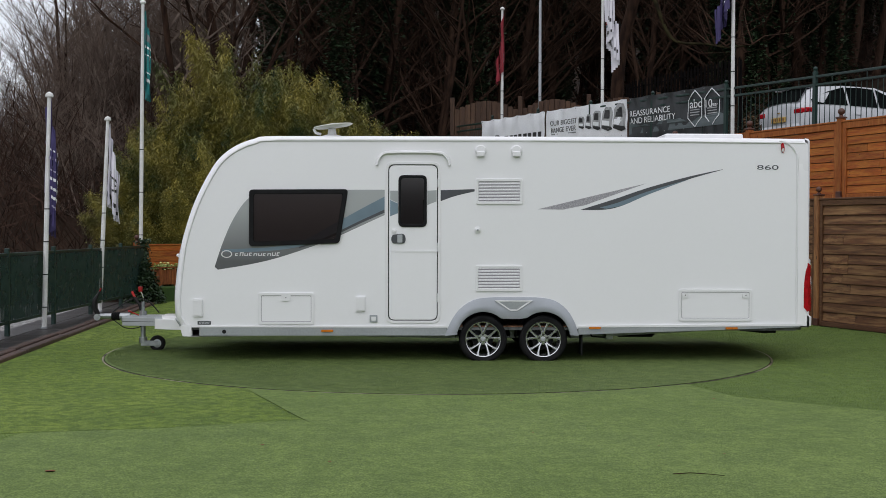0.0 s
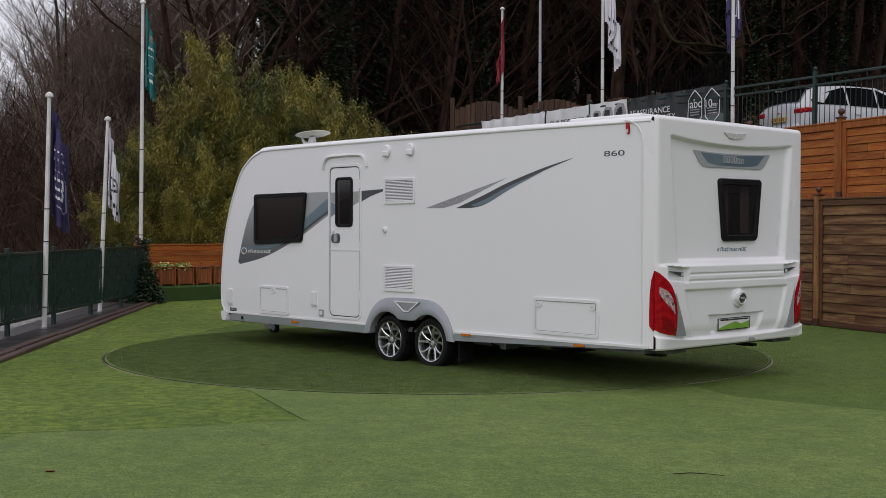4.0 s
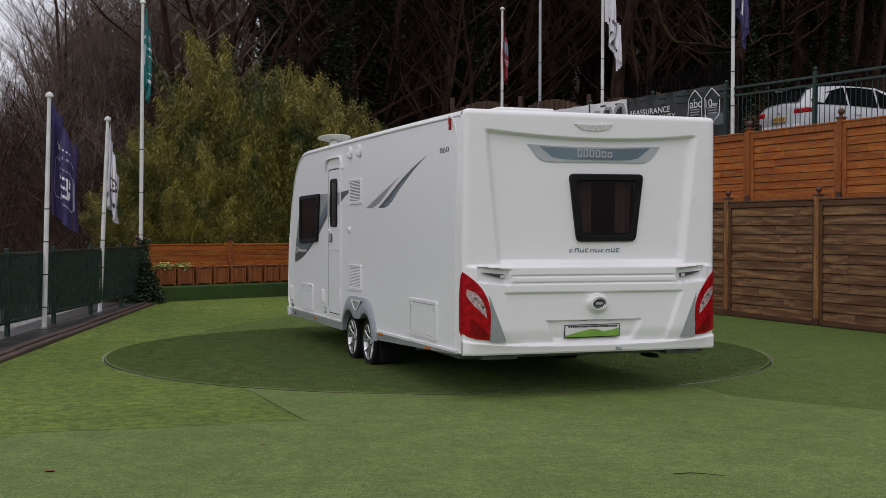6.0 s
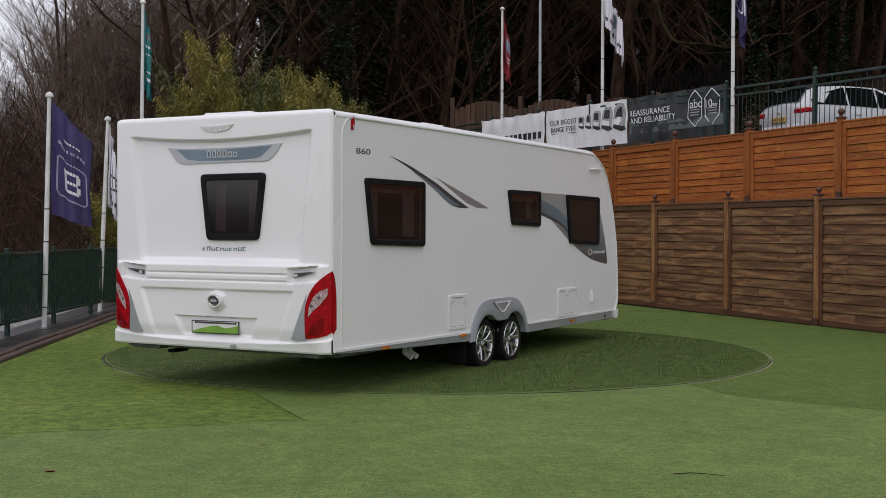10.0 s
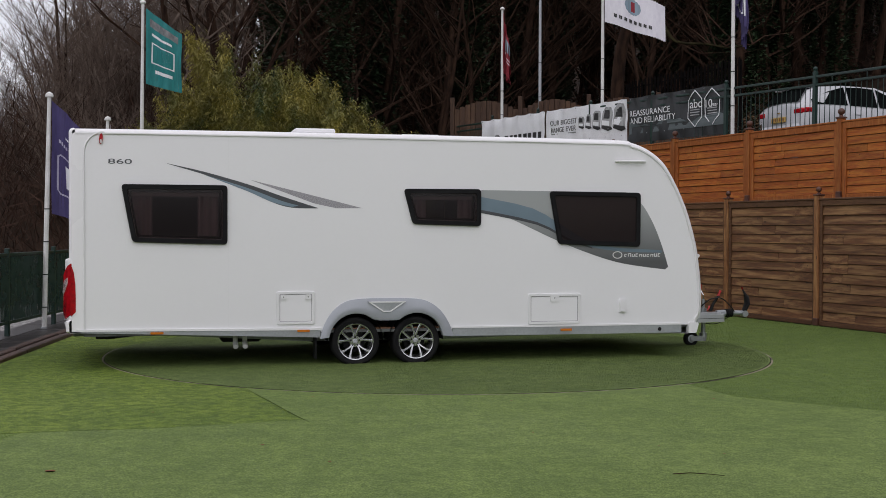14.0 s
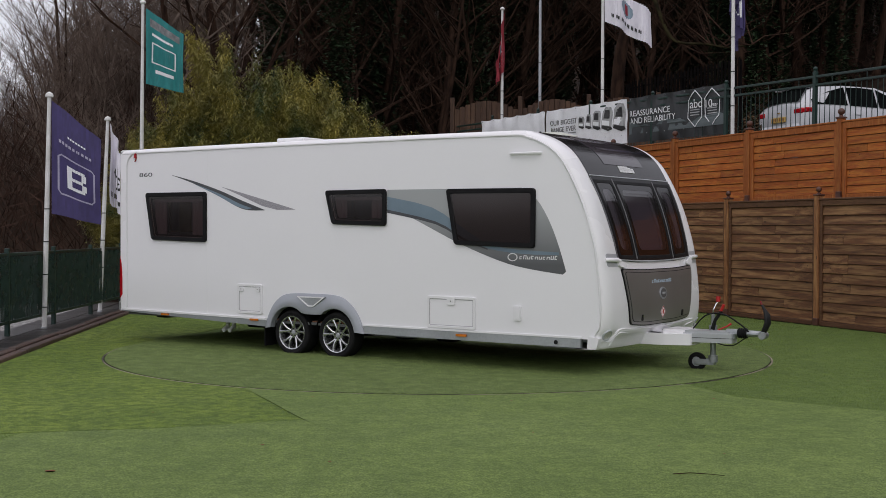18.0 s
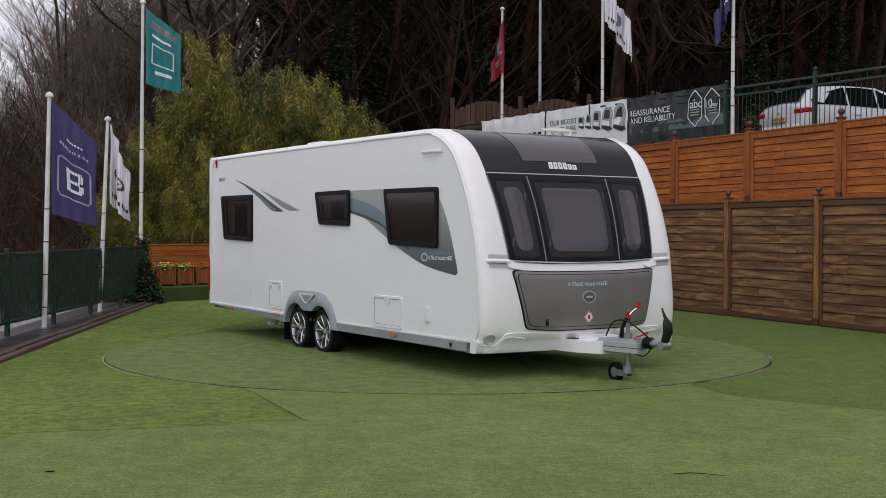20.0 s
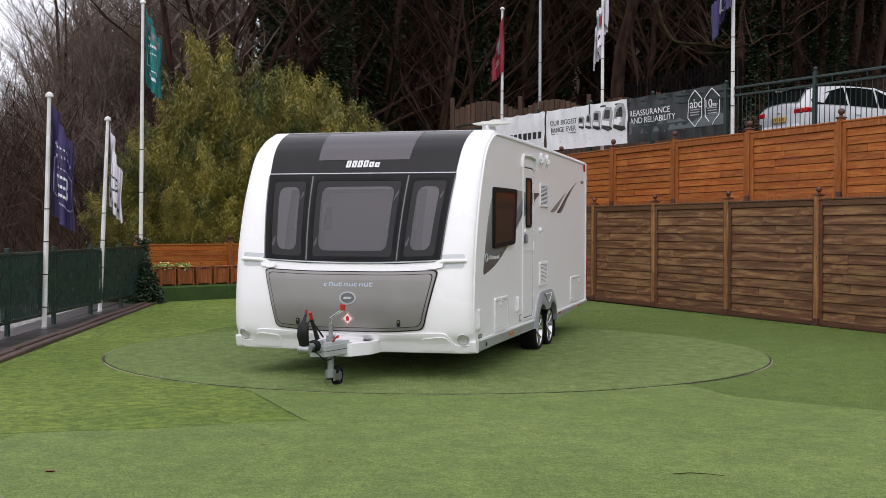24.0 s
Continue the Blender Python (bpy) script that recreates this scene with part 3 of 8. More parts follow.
def planter_fence():
    """The low orange fence on the planting step, and the row of wooden planters."""
    f = thing("low_timber_fence", "low orange-stained timber fence behind the planters", "fence")
    turn = math.degrees(math.atan2(BD.y, BD.x))
    f.matrix_basis = Matrix.Translation(B0 + BN * 0.75) @ Matrix.Rotation(radians(turn), 4, "Z")
    plank = mesh_of("board", Mesh().box(-1.06, 1.06, -0.012, 0.012, 0, 0.11, 0.006))
    post = mesh_of("post", Mesh().box(-0.055, 0.055, -0.05, 0.05, 0.2, 1.17, 0.008))
    knob = mesh_of("finial", Mesh().box(-0.065, 0.065, -0.06, 0.06, 0, 0.025, 0.006).lathe(ball(0.05), 12, Matrix.Translation((0, 0, 0.02)) @ Matrix.Rotation(radians(90), 4, "X")))
    cap = mesh_of("top_rail", Mesh().box(-1.08, 1.08, -0.035, 0.035, 1.10, 1.135, 0.006))
    for k in range(4):
        x = 0.0 + 2.25 * k
        ps = link("post", post, WOODU, f, at=Matrix.Translation((x - 0.02, 0, 0)))
        link("finial", knob, WOODF, ps, at=Matrix.Translation((0, 0, 1.17)))
        link("top_rail", cap, WOODO, f, at=Matrix.Translation((x + 1.12, 0, 0)))
        for j in range(8):
            link("board", plank, WOODO, f, at=Matrix.Translation((x + 1.12, 0, 0.21 + 0.112 * j)))
    w, h = 0.36, 0.36
    slat_me = mesh_of("slat", Mesh().box(-0.029, 0.029, -0.0075, 0.0075, 0.03, h - 0.03, 0.004))
    side_me = mesh_of("side_board", Mesh().box(-0.0075, 0.0075, -0.145, 0.145, 0.03, h - 0.03, 0.004))
    leg_me = mesh_of("corner_post", Mesh().box(-0.02, 0.02, -0.02, 0.02, 0, h, 0.004))
    rim = Mesh()
    for x in (-w / 2 - 0.01, w / 2 - 0.04):
        rim.box(x, x + 0.05, -0.18, 0.18, h, h + 0.022, 0.005)
    for y in (-0.18, 0.13):
        rim.box(-w / 2 + 0.041, w / 2 - 0.041, y, y + 0.05, h, h + 0.022, 0.005)
    rim_me = mesh_of("rim", rim)
    earth_me = mesh_of("compost", Mesh().box(-w / 2 + 0.03, w / 2 - 0.03, -0.14, 0.14, 0.1, h - 0.05, 0.01))
    base = B0 + BN * 0.36
    for k in range(11):
        p = base + BD * (0.35 + 0.43 * k)
        e = thing("wooden_planter", "slatted orange-brown wooden planter box on the step", "planter", "planters on the step", Matrix.Translation((p.x, p.y, 0.30)) @ Matrix.Rotation(radians(turn), 4, "Z"))
        for j in range(5):
            for y in (-0.1525, 0.1525):
                link("slat", slat_me, WOODK, e, at=Matrix.Translation((-w / 2 + 0.059 + j * 0.061, y, 0)))
        for x in (-w / 2 + 0.02, w / 2 - 0.02):
            link("side_board", side_me, WOODK, e, at=Matrix.Translation((x, 0, 0)))
        for x in (-w / 2 + 0.012, w / 2 - 0.012):
            for y in (-0.152, 0.152):
                link("corner_post", leg_me, WOODK, e, at=Matrix.Translation((x, y, 0)))
        link("rim", rim_me, WOODK, e)
        link("compost", earth_me, SOIL, e)


# ================= railings =================
def net_material():
    m = bpy.data.materials.new("windbreak_net")
    m.use_nodes = True
    n, l = m.node_tree.nodes, m.node_tree.links
    p = n["Principled BSDF"]
    p.inputs["Base Color"].default_value = (0.004, 0.030, 0.024, 1)
    p.inputs["Roughness"].default_value = 0.6
    co, z = n.new("ShaderNodeTexCoord"), n.new("ShaderNodeTexNoise")
    z.inputs["Scale"].default_value = 5.0
    l.new(co.outputs["Object"], z.inputs["Vector"])
    r = n.new("ShaderNodeValToRGB")
    r.color_ramp.elements[0].position, r.color_ramp.elements[1].position = 0.35, 0.7
    r.color_ramp.elements[0].color, r.color_ramp.elements[1].color = (0.04, 0.04, 0.04, 1), (0.42, 0.42, 0.42, 1)
    l.new(z.outputs["Fac"], r.inputs["Fac"])
    t, x = n.new("ShaderNodeBsdfTransparent"), n.new("ShaderNodeMixShader")
    l.new(r.outputs["Color"], x.inputs["Fac"])
    l.new(p.outputs[0], x.inputs[1])
    l.new(t.outputs[0], x.inputs[2])
    l.new(x.outputs[0], n["Material Output"].inputs["Surface"])
    return m


def railing(name, label, a, b, z0, h, gap, bar, spacing, posts, finial, net=None, rise=0.0):
    """A painted steel railing from a to b: posts, two rails and upright bars."""
    a, b = Vector(a), Vector(b)
    d = (b - a)
    n = max(1, round(d.length / gap))
    d.normalize()
    step = (b - a).length / n
    turn = math.atan2(d.y, d.x)
    up = Matrix.Rotation(radians(90), 4, "X")
    post = Mesh().box(-posts, posts, -posts, posts, 0, h + 0.06, 0.006)
    if finial:
        post.lathe([(0.0, 0.0), (posts * 1.1, 0.0), (posts * 1.1, 0.02)] + [(posts * 1.15 * math.sin(q), 0.02 + posts - posts * 1.15 * math.cos(q)) for q in (0.6, 1.2, 1.8, 2.4, 3.1)], 10, Matrix.Translation((0, 0, h + 0.06)) @ up)
    post_me = mesh_of("post", post)
    rail_me = mesh_of("rail", Mesh().box(0, step, -0.022, 0.022, -0.02, 0.02, 0.005))
    low = h - 0.03 if net else h - 0.16
    bar_me = mesh_of("bar", Mesh().tube([(0, 0, 0.22 if net else 0.14), (0, 0, low)], bar, 6))
    stud_me = mesh_of("stud", Mesh().tube([(0, 0, h - 0.16), (0, 0, h - 0.03)], bar, 6))
    net_me = mesh_of("windbreak_net", Mesh().box(0.03, step - 0.03, -0.034, -0.028, 0.24, h - 0.05))
    for k in range(n):
        p = a + d * step * k
        e = thing(name, label, "railing", name + " bays", Matrix.Translation((p.x, p.y, z0 + rise * step * k)) @ Matrix.Rotation(turn, 4, "Z") @ Matrix.Rotation(-math.atan(rise), 4, "Y"))
        link("post", post_me, GREEN, e)
        link("rail", rail_me, GREEN, e, at=Matrix.Translation((0, 0, 0.21 if net else 0.13)))
        link("rail", rail_me, GREEN, e, at=Matrix.Translation((0, 0, h - 0.02)))
        if not net:
            link("rail", rail_me, GREEN, e, at=Matrix.Translation((0, 0, low)))
            for j in (0.17, 0.5, 0.83):
                link("stud", stud_me, GREEN, e, at=Matrix.Translation((j * step, 0, 0)))
        if net:
            link("windbreak_net", net_me, net, e, "dark green windbreak netting")
        m = int(step / spacing)
        for j in range(1, m):
            link("bar", bar_me, GREEN, e, at=Matrix.Translation((j * step / m, 0, 0)))


NET = net_material()
RISE = 0.0152
RA, RB = Vector((9.40, -0.28, 0)), Vector((0.45, 18.97, 0))     # the railing on the terrace


def railings():
    railing("yard_railing", "dark green steel railing beside the river bank", (-5.52, -2.6, 0), (-5.72, 9.5, 0), 0.0, 1.12, 2.0, 0.008, 0.1, 0.03, False, NET)
    railing("terrace_railing", "dark green steel railing on the raised terrace", RA, RB, 2.527, 1.44, 2.36, 0.007, 0.115, 0.035, True, None, RISE)

# ================= the caravan =================
HW = 1.208                                  # half width
SIDE = [(0.28, 2.76), (0.39, 2.8), (0.48, 2.848), (0.67, 2.862), (0.85, 2.851), (1.04, 2.83), (1.26, 2.801), (1.48, 2.743), (1.69, 2.673), (1.88, 2.589), (2.06, 2.493), (2.2, 2.399), (2.3, 2.29), (2.38, 2.148), (2.43, 2.0), (2.455, 1.87)]
PATH = [(-4.03, 2.452), (-3.0, 2.460), (-1.4, 2.464), (0.4, 2.463), (1.3, 2.460)] + [(x, z) for z, x in reversed(SIDE)]


def smooth_path(pts, n):
    """Catmull-Rom through points."""
    out = []
    for i in range(len(pts) - 1):
        p0, p1, p2, p3 = pts[max(i - 1, 0)], pts[i], pts[i + 1], pts[min(i + 2, len(pts) - 1)]
        for k in range(n):
            t = k / n
            out.append(tuple(0.5 * (2 * b + (c - a) * t + (2 * a - 5 * b + 4 * c - d) * t * t + (3 * b - a - 3 * c + d) * t ** 3) for a, b, c, d in zip(p0, p1, p2, p3)))
    return out + [pts[-1]]


FINE = smooth_path(PATH, 4)


def ramp01(x, a, b):
    t = min(1.0, max(0.0, (x - a) / (b - a)))
    return t * t * (3 - 2 * t)


def drop(a, nose, z):
    """How far the skin falls back at a distance a from the middle; nose: 0 on the roof, 1 on the front."""
    a = abs(a)
    r, d = 0.06 + 0.08 * nose, 0.045 + 0.02 * nose
    e = -0.035 * nose * (1 - (a / HW) ** 4) * ramp01(1.25 - z, 0.0, 0.3)
    if a > HW - r:
        e += d * (1 - math.sqrt(max(0.0, 1 - ((a - HW + r) / r) ** 2)))
    return e


def skin_point(k, y, w=0.0):
    a, b = FINE[max(k - 1, 0)], FINE[min(k + 1, len(FINE) - 1)]
    tx, tz = b[0] - a[0], b[1] - a[1]
    l = math.hypot(tx, tz)
    nx, nz = -tz / l, tx / l
    nose = min(1.0, max(0.0, nx * 1.6))
    e = w - drop(y, nose, FINE[k][1])
    return (FINE[k][0] + nx * e, y, FINE[k][1] + nz * e)


ZS = [p[1] for p in reversed(FINE) if p[0] > 1.6]
XS = [p[0] for p in reversed(FINE) if p[0] > 1.6]


def nose_point(y, z, w=0.0):
    """A point on the front at the height z, w off the skin."""
    x, a, b = lerp(z, ZS, XS), lerp(z - 0.02, ZS, XS), lerp(z + 0.02, ZS, XS)
    t = Vector((b - a, 0.04)).normalized()
    nx, nz = t.y, -t.x
    nose = min(1.0, max(0.0, nx * 1.6))
    e = w - drop(y, nose, z)
    return (x + nx * e, y, z + nz * e)


def left_side(u, v, w):
    return (u, HW + w, v)


def right_side(u, v, w):
    return (u, -HW - w, v)


def rear_relief(y, z):
    """How far the moulded rear panel stands behind the plane x = -4.06 (positive: proud)."""
    a = abs(y)
    x = 0.0
    top = 2.295 - 0.055 * max(0.0, 1 - (a / 1.0) ** 2)
    side = 0.885 + (z - 1.15) * 0.105
    low = 1.145
    rec = ramp01(top - z, 0.0, 0.026) * ramp01(side - a, -0.015, 0.045) * ramp01(z, low, low + 0.045)
    x -= 0.05 * rec
    x += 0.05 * ramp01(1.15 - z, 0.0, 0.03) * ramp01(z, 0.38, 0.6) * ramp01(HW - a, 0.0, 0.16)
    # two raised ribs
    x -= 0.012 * (ramp01(0.012 - abs(z - 1.049), 0, 0.008) + ramp01(0.012 - abs(z - 0.988), 0, 0.008)) * ramp01(0.78 - a, 0, 0.02)
    # lower shield with its sunk outline
    s = 0.85 - (0.92 - z) * 0.36
    inside = ramp01(s - a, -0.01, 0.01) * ramp01(0.905 - z, -0.01, 0.01) * ramp01(z, 0.46, 0.48)
    x -= 0.022 * inside
    # plate hollow
    s = 0.45 - (0.665 - z) * 0.42
    x -= 0.03 * ramp01(s - a, -0.01, 0.012) * ramp01(0.668 - z, 0.0, 0.01) * ramp01(z, 0.475, 0.52)
    # hollows of the side lamps
    x -= 0.05 * ramp01(0.147 - abs(a - 0.945), 0, 0.014) * ramp01(0.070 - abs(z - 1.052 - (a - 0.93) * 0.10), 0, 0.012)
    # badge boss
    d = math.hypot(y + 0.02, z - 0.81)
    x += 0.022 * ramp01(0.095 - d, 0, 0.012)
    # bumper lip
    lip = 0.465 + 0.055 * (a / 1.2) ** 3
    x += 0.03 * ramp01(lip - z, 0, 0.02)
    # rounded edges
    if a > HW - 0.055:
        x -= 0.035 * (1 - math.sqrt(max(0, 1 - ((a - HW + 0.055) / 0.055) ** 2)))
    if z > 2.41:
        x -= 0.05 * (1 - math.sqrt(max(0, 1 - ((z - 2.41) / 0.05) ** 2))) if z < 2.46 else 0.05
    return x


BACK = 0.035                                # how far the rear moulding stands out behind the side walls


def rear_point(y, z, w=0.0):
    x = -4.06 - BACK - rear_relief(y, z) - w
    a, r = abs(y), 0.06
    if a > HW - r and z > 2.46 - r:
        d = math.hypot(a - HW + r, z - 2.46 + r)
        if d > r:
            y, z = math.copysign(HW - r + (a - HW + r) * r / d, y), 2.46 - r + (z - 2.46 + r) * r / d
    return (x, y, z)


def rear_flat(x0):
    return lambda u, v, w: (x0 - BACK - w, u, v)


def glass(name, tint, through_part, seen=(0.75, 0.62, 0.6), sheen=0.5):
    """Dark tinted acrylic: glossy, with a little light coming through."""
    m = bpy.data.materials.new(name)
    m.use_nodes = True
    n, l = m.node_tree.nodes, m.node_tree.links
    p = n["Principled BSDF"]
    p.inputs["Base Color"].default_value = (*tint, 1)
    p.inputs["Roughness"].default_value = 0.10
    p.inputs["Specular IOR Level"].default_value = sheen
    t = n.new("ShaderNodeBsdfTransparent")
    t.inputs["Color"].default_value = (*seen, 1)
    x = n.new("ShaderNodeMixShader")
    x.inputs["Fac"].default_value = through_part
    l.new(p.outputs[0], x.inputs[1])
    l.new(t.outputs[0], x.inputs[2])
    l.new(x.outputs[0], n["Material Output"].inputs["Surface"])
    return m


TINT = glass("tinted_acrylic", (0.014, 0.012, 0.013), 0.30, sheen=0.9)
TINTF = glass("front_tinted_acrylic", (0.012, 0.011, 0.013), 0.24, (0.80, 0.74, 0.82), 1.0)
PRINTED = material("black_printed_glass", (0.007, 0.0065, 0.007), (0.005, 0.005, 0.005), 3, 80, 0.14, bump=0.0, spec=0.3, grain=0.05)
SURROUND = material("dark_grey_surround", (0.010, 0.010, 0.011), (0.007, 0.007, 0.008), 4, 80, 0.3, bump=0.02, spec=0.15)
ROOFGLASS = glass("smoked_roof_glass", (0.050, 0.043, 0.051), 0.05, sheen=0.8)
DARKPANEL = material("anthracite_panel", (0.010, 0.0095, 0.0105), (0.008, 0.0075, 0.0085), 3, 80, 0.14, bump=0.0, spec=0.26, grain=0.05)
LOCKER = material("grey_metallic_locker", (0.27, 0.26, 0.25), (0.24, 0.23, 0.22), 2, 160, 0.38, 0.55, bump=0.02, grain=0.06)


def faded_print():
    """Metallic side graphic, printed light at its top and charcoal at its foot."""
    m = material("graphic_grey", (0.34, 0.36, 0.36), (0.32, 0.34, 0.34), 1.6, 120, 0.3, 0.25, bump=0.0, grain=0.05)
    n, l = m.node_tree.nodes, m.node_tree.links
    co, cut, r = n.new("ShaderNodeTexCoord"), n.new("ShaderNodeSeparateXYZ"), n.new("ShaderNodeValToRGB")
    span = n.new("ShaderNodeMapRange")
    span.inputs["From Min"].default_value, span.inputs["From Max"].default_value = 1.0, 1.88
    l.new(co.outputs["Object"], cut.inputs[0])
    l.new(cut.outputs["Z"], span.inputs["Value"])
    l.new(span.outputs["Result"], r.inputs["Fac"])
    r.color_ramp.elements[0].position, r.color_ramp.elements[1].position = 0.1, 0.75
    r.color_ramp.elements[0].color, r.color_ramp.elements[1].color = (0.12, 0.125, 0.13, 1), (0.38, 0.40, 0.40, 1)
    l.new(r.outputs["Color"], n["Principled BSDF"].inputs["Base Color"])
    return m


BARGREY = material("mid_grey_bar", (0.16, 0.16, 0.165), (0.12, 0.12, 0.125), 4, 60, 0.3, 0.3, bump=0.0)
D_GREY = faded_print()
# backs the vents; also the shadow grey painted round the hatches
D_SHADE = material("grey_backing_and_shade", (0.30, 0.28, 0.31), (0.25, 0.23, 0.26), 5, 60, 0.6, bump=0.0)
D_DARK = material("graphic_charcoal", (0.085, 0.09, 0.1), (0.07, 0.075, 0.08), 2, 120, 0.3, 0.3, bump=0.0, grain=0.05)
D_BLUE = material("graphic_blue", (0.20, 0.275, 0.33), (0.15, 0.21, 0.255), 1.6, 100, 0.3, 0.3, bump=0.0, grain=0.05)
D_SPARK = material("graphic_speckled", (0.52, 0.51, 0.54), (0.22, 0.21, 0.23), 160, 300, 0.3, 0.4, bump=0.0)
D_WHITE = material("white_lettering", (0.75, 0.76, 0.76), (0.7, 0.7, 0.7), 5, 60, 0.4, bump=0.0, grain=0.05)
D_PALEBLUE = material("pale_blue_lettering", (0.42, 0.52, 0.62), (0.38, 0.48, 0.58), 5, 60, 0.35, bump=0.0, grain=0.05)
RED = material("red_lens", (0.46, 0.005, 0.012), (0.26, 0.003, 0.007), 22, 120, 0.14, bump=0.12, spec=0.35)
FACET = material("faceted_clear_lens", (0.62, 0.52, 0.52), (0.30, 0.16, 0.16), 55, 200, 0.12, bump=0.3, coat=0.5)
DEEPRED = material("deep_red_lens", (0.24, 0.003, 0.008), (0.16, 0.002, 0.006), 30, 120, 0.16, bump=0.12, spec=0.35)
CLEAR = material("clear_lens", (0.72, 0.70, 0.68), (0.5, 0.48, 0.47), 40, 200, 0.12, bump=0.15, coat=0.5)
AMBER = material("amber_lens", (0.62, 0.19, 0.02), (0.5, 0.14, 0.015), 30, 200, 0.2, bump=0.05)
LINING = material("beige_lining", (0.42, 0.33, 0.25), (0.36, 0.28, 0.21), 3, 60, 0.6, bump=0.02)
DISH = material("pale_grey_green_dish", (0.56, 0.57, 0.50), (0.48, 0.49, 0.43), 4, 60, 0.45, bump=0.02)
# blind parts, and sheets whose mauve stands in for reflected sky
BLINDSHEEN = material("pale_blind_sheen", (0.60, 0.53, 0.58), (0.50, 0.44, 0.49), 1.2, 60, 0.7, bump=0.05)
REDPLASTIC = material("red_plastic", (0.5, 0.02, 0.02), (0.4, 0.015, 0.015), 8, 60, 0.4, bump=0.03)
TABLEWOOD = material("walnut_veneer", (0.30, 0.14, 0.07), (0.2, 0.09, 0.045), 4, 40, 0.4, bump=0.03, stretch=(6, 6, 1))


def letter_bars(parent, fn, u0, u1, v0, v1, n, mat, w=0.001, label="", slant=0.15):
    """A brand word as plain hollow blocks of its size and colour."""
    mb = Mesh()
    step = (u1 - u0) / n
    t = abs(step) * (0.3 if n == 6 and mat is D_WHITE else 0.2)
    tall = (1, 1, 1, 1, 0.8, 0.72) if n == 6 else (0.72, 1, 0.72, 0.9, 0.72, 0.72, 0.72, 0.72, 0.95, 1)
    for k in range(n):
        a, b = u0 + step * (k + 0.1), u0 + step * (k + 0.88)
        top = v0 + (v1 - v0) * (tall[k] if n in (6, 10) else 1)
        s = (top - v0) * slant * (1 if u1 > u0 else -1)
        g = t * (1 if u1 > u0 else -1)
        if n > 12:
            mb.prism([(a, v0), (b, v0), (b + s, top), (a + s, top)], fn, 0.0, w)
            continue
        h = min(t, (top - v0) * 0.28)
        strokes = [[(a, v0), (a + g, v0), (a + g + s, top), (a + s, top)], [(b - g, v0), (b, v0), (b + s, top), (b - g + s, top)], [(a + g, v0), (b - g, v0), (b - g, v0 + h), (a + g, v0 + h)], [(a + g + s, top - h), (b - g + s, top - h), (b - g + s, top), (a + g + s, top)]]
        for j, q in enumerate(strokes):
            if n != 10 or j != (1, 2, 3)[k % 3]:
                mb.prism(q, fn, 0.0, w)
    return part("lettering", mb, mat, parent, label, smooth=0)


def side_window(parent, fn, quad, holes, curtains=True):
    """Black-rimmed acrylic window on a side wall."""
    e = new("window")
    e.parent = parent
    e["label"] = "dark tinted acrylic window with black rim"
    o, i = rounded(quad, 0.045, 5), rounded(inset(quad, 0.05), 0.03, 5)
    part("rim", Mesh().ring(o, i, fn, -0.002, 0.03, 0.008), RUBBER, e)
    part("pane", Mesh().prism(i, fn, 0.018, 0.024), TINT, e)
    i2 = rounded(inset(quad, 0.075), 0.03, 5)
    part("inner_frame", Mesh().ring(rounded(inset(quad, 0.052), 0.03, 5), i2, fn, -0.03, -0.006, 0.004), BLACK, e)
    holes.append(inset(quad, 0.055))
    us, vs = [p[0] for p in quad], [p[1] for p in quad]
    lo, hi, foot, top = min(us) + 0.10, max(us) - 0.09, min(vs) + 0.09, max(vs) - 0.07
    # added curtains stand in for pale reflections on the pane
    for a, b in ((lo, lo + 0.24 * (hi - lo)), (hi - 0.24 * (hi - lo), hi)):
        cur = Mesh().grid([a + (b - a) * k / 24 for k in range(25)], [foot, (foot + top) / 2, top], lambda u, v: fn(u, v, -0.055 + 0.016 * math.sin((u - a) * 75)))
        part("curtain", cur, BLINDSHEEN, e, "pale pleated curtain added for reflections in the glass", smooth=60)
    part("blind_cassette", Mesh().prism([(lo, top - 0.05), (hi, top - 0.05), (hi, top), (lo, top)], fn, -0.045, -0.03), BLINDSHEEN, e)
    return e


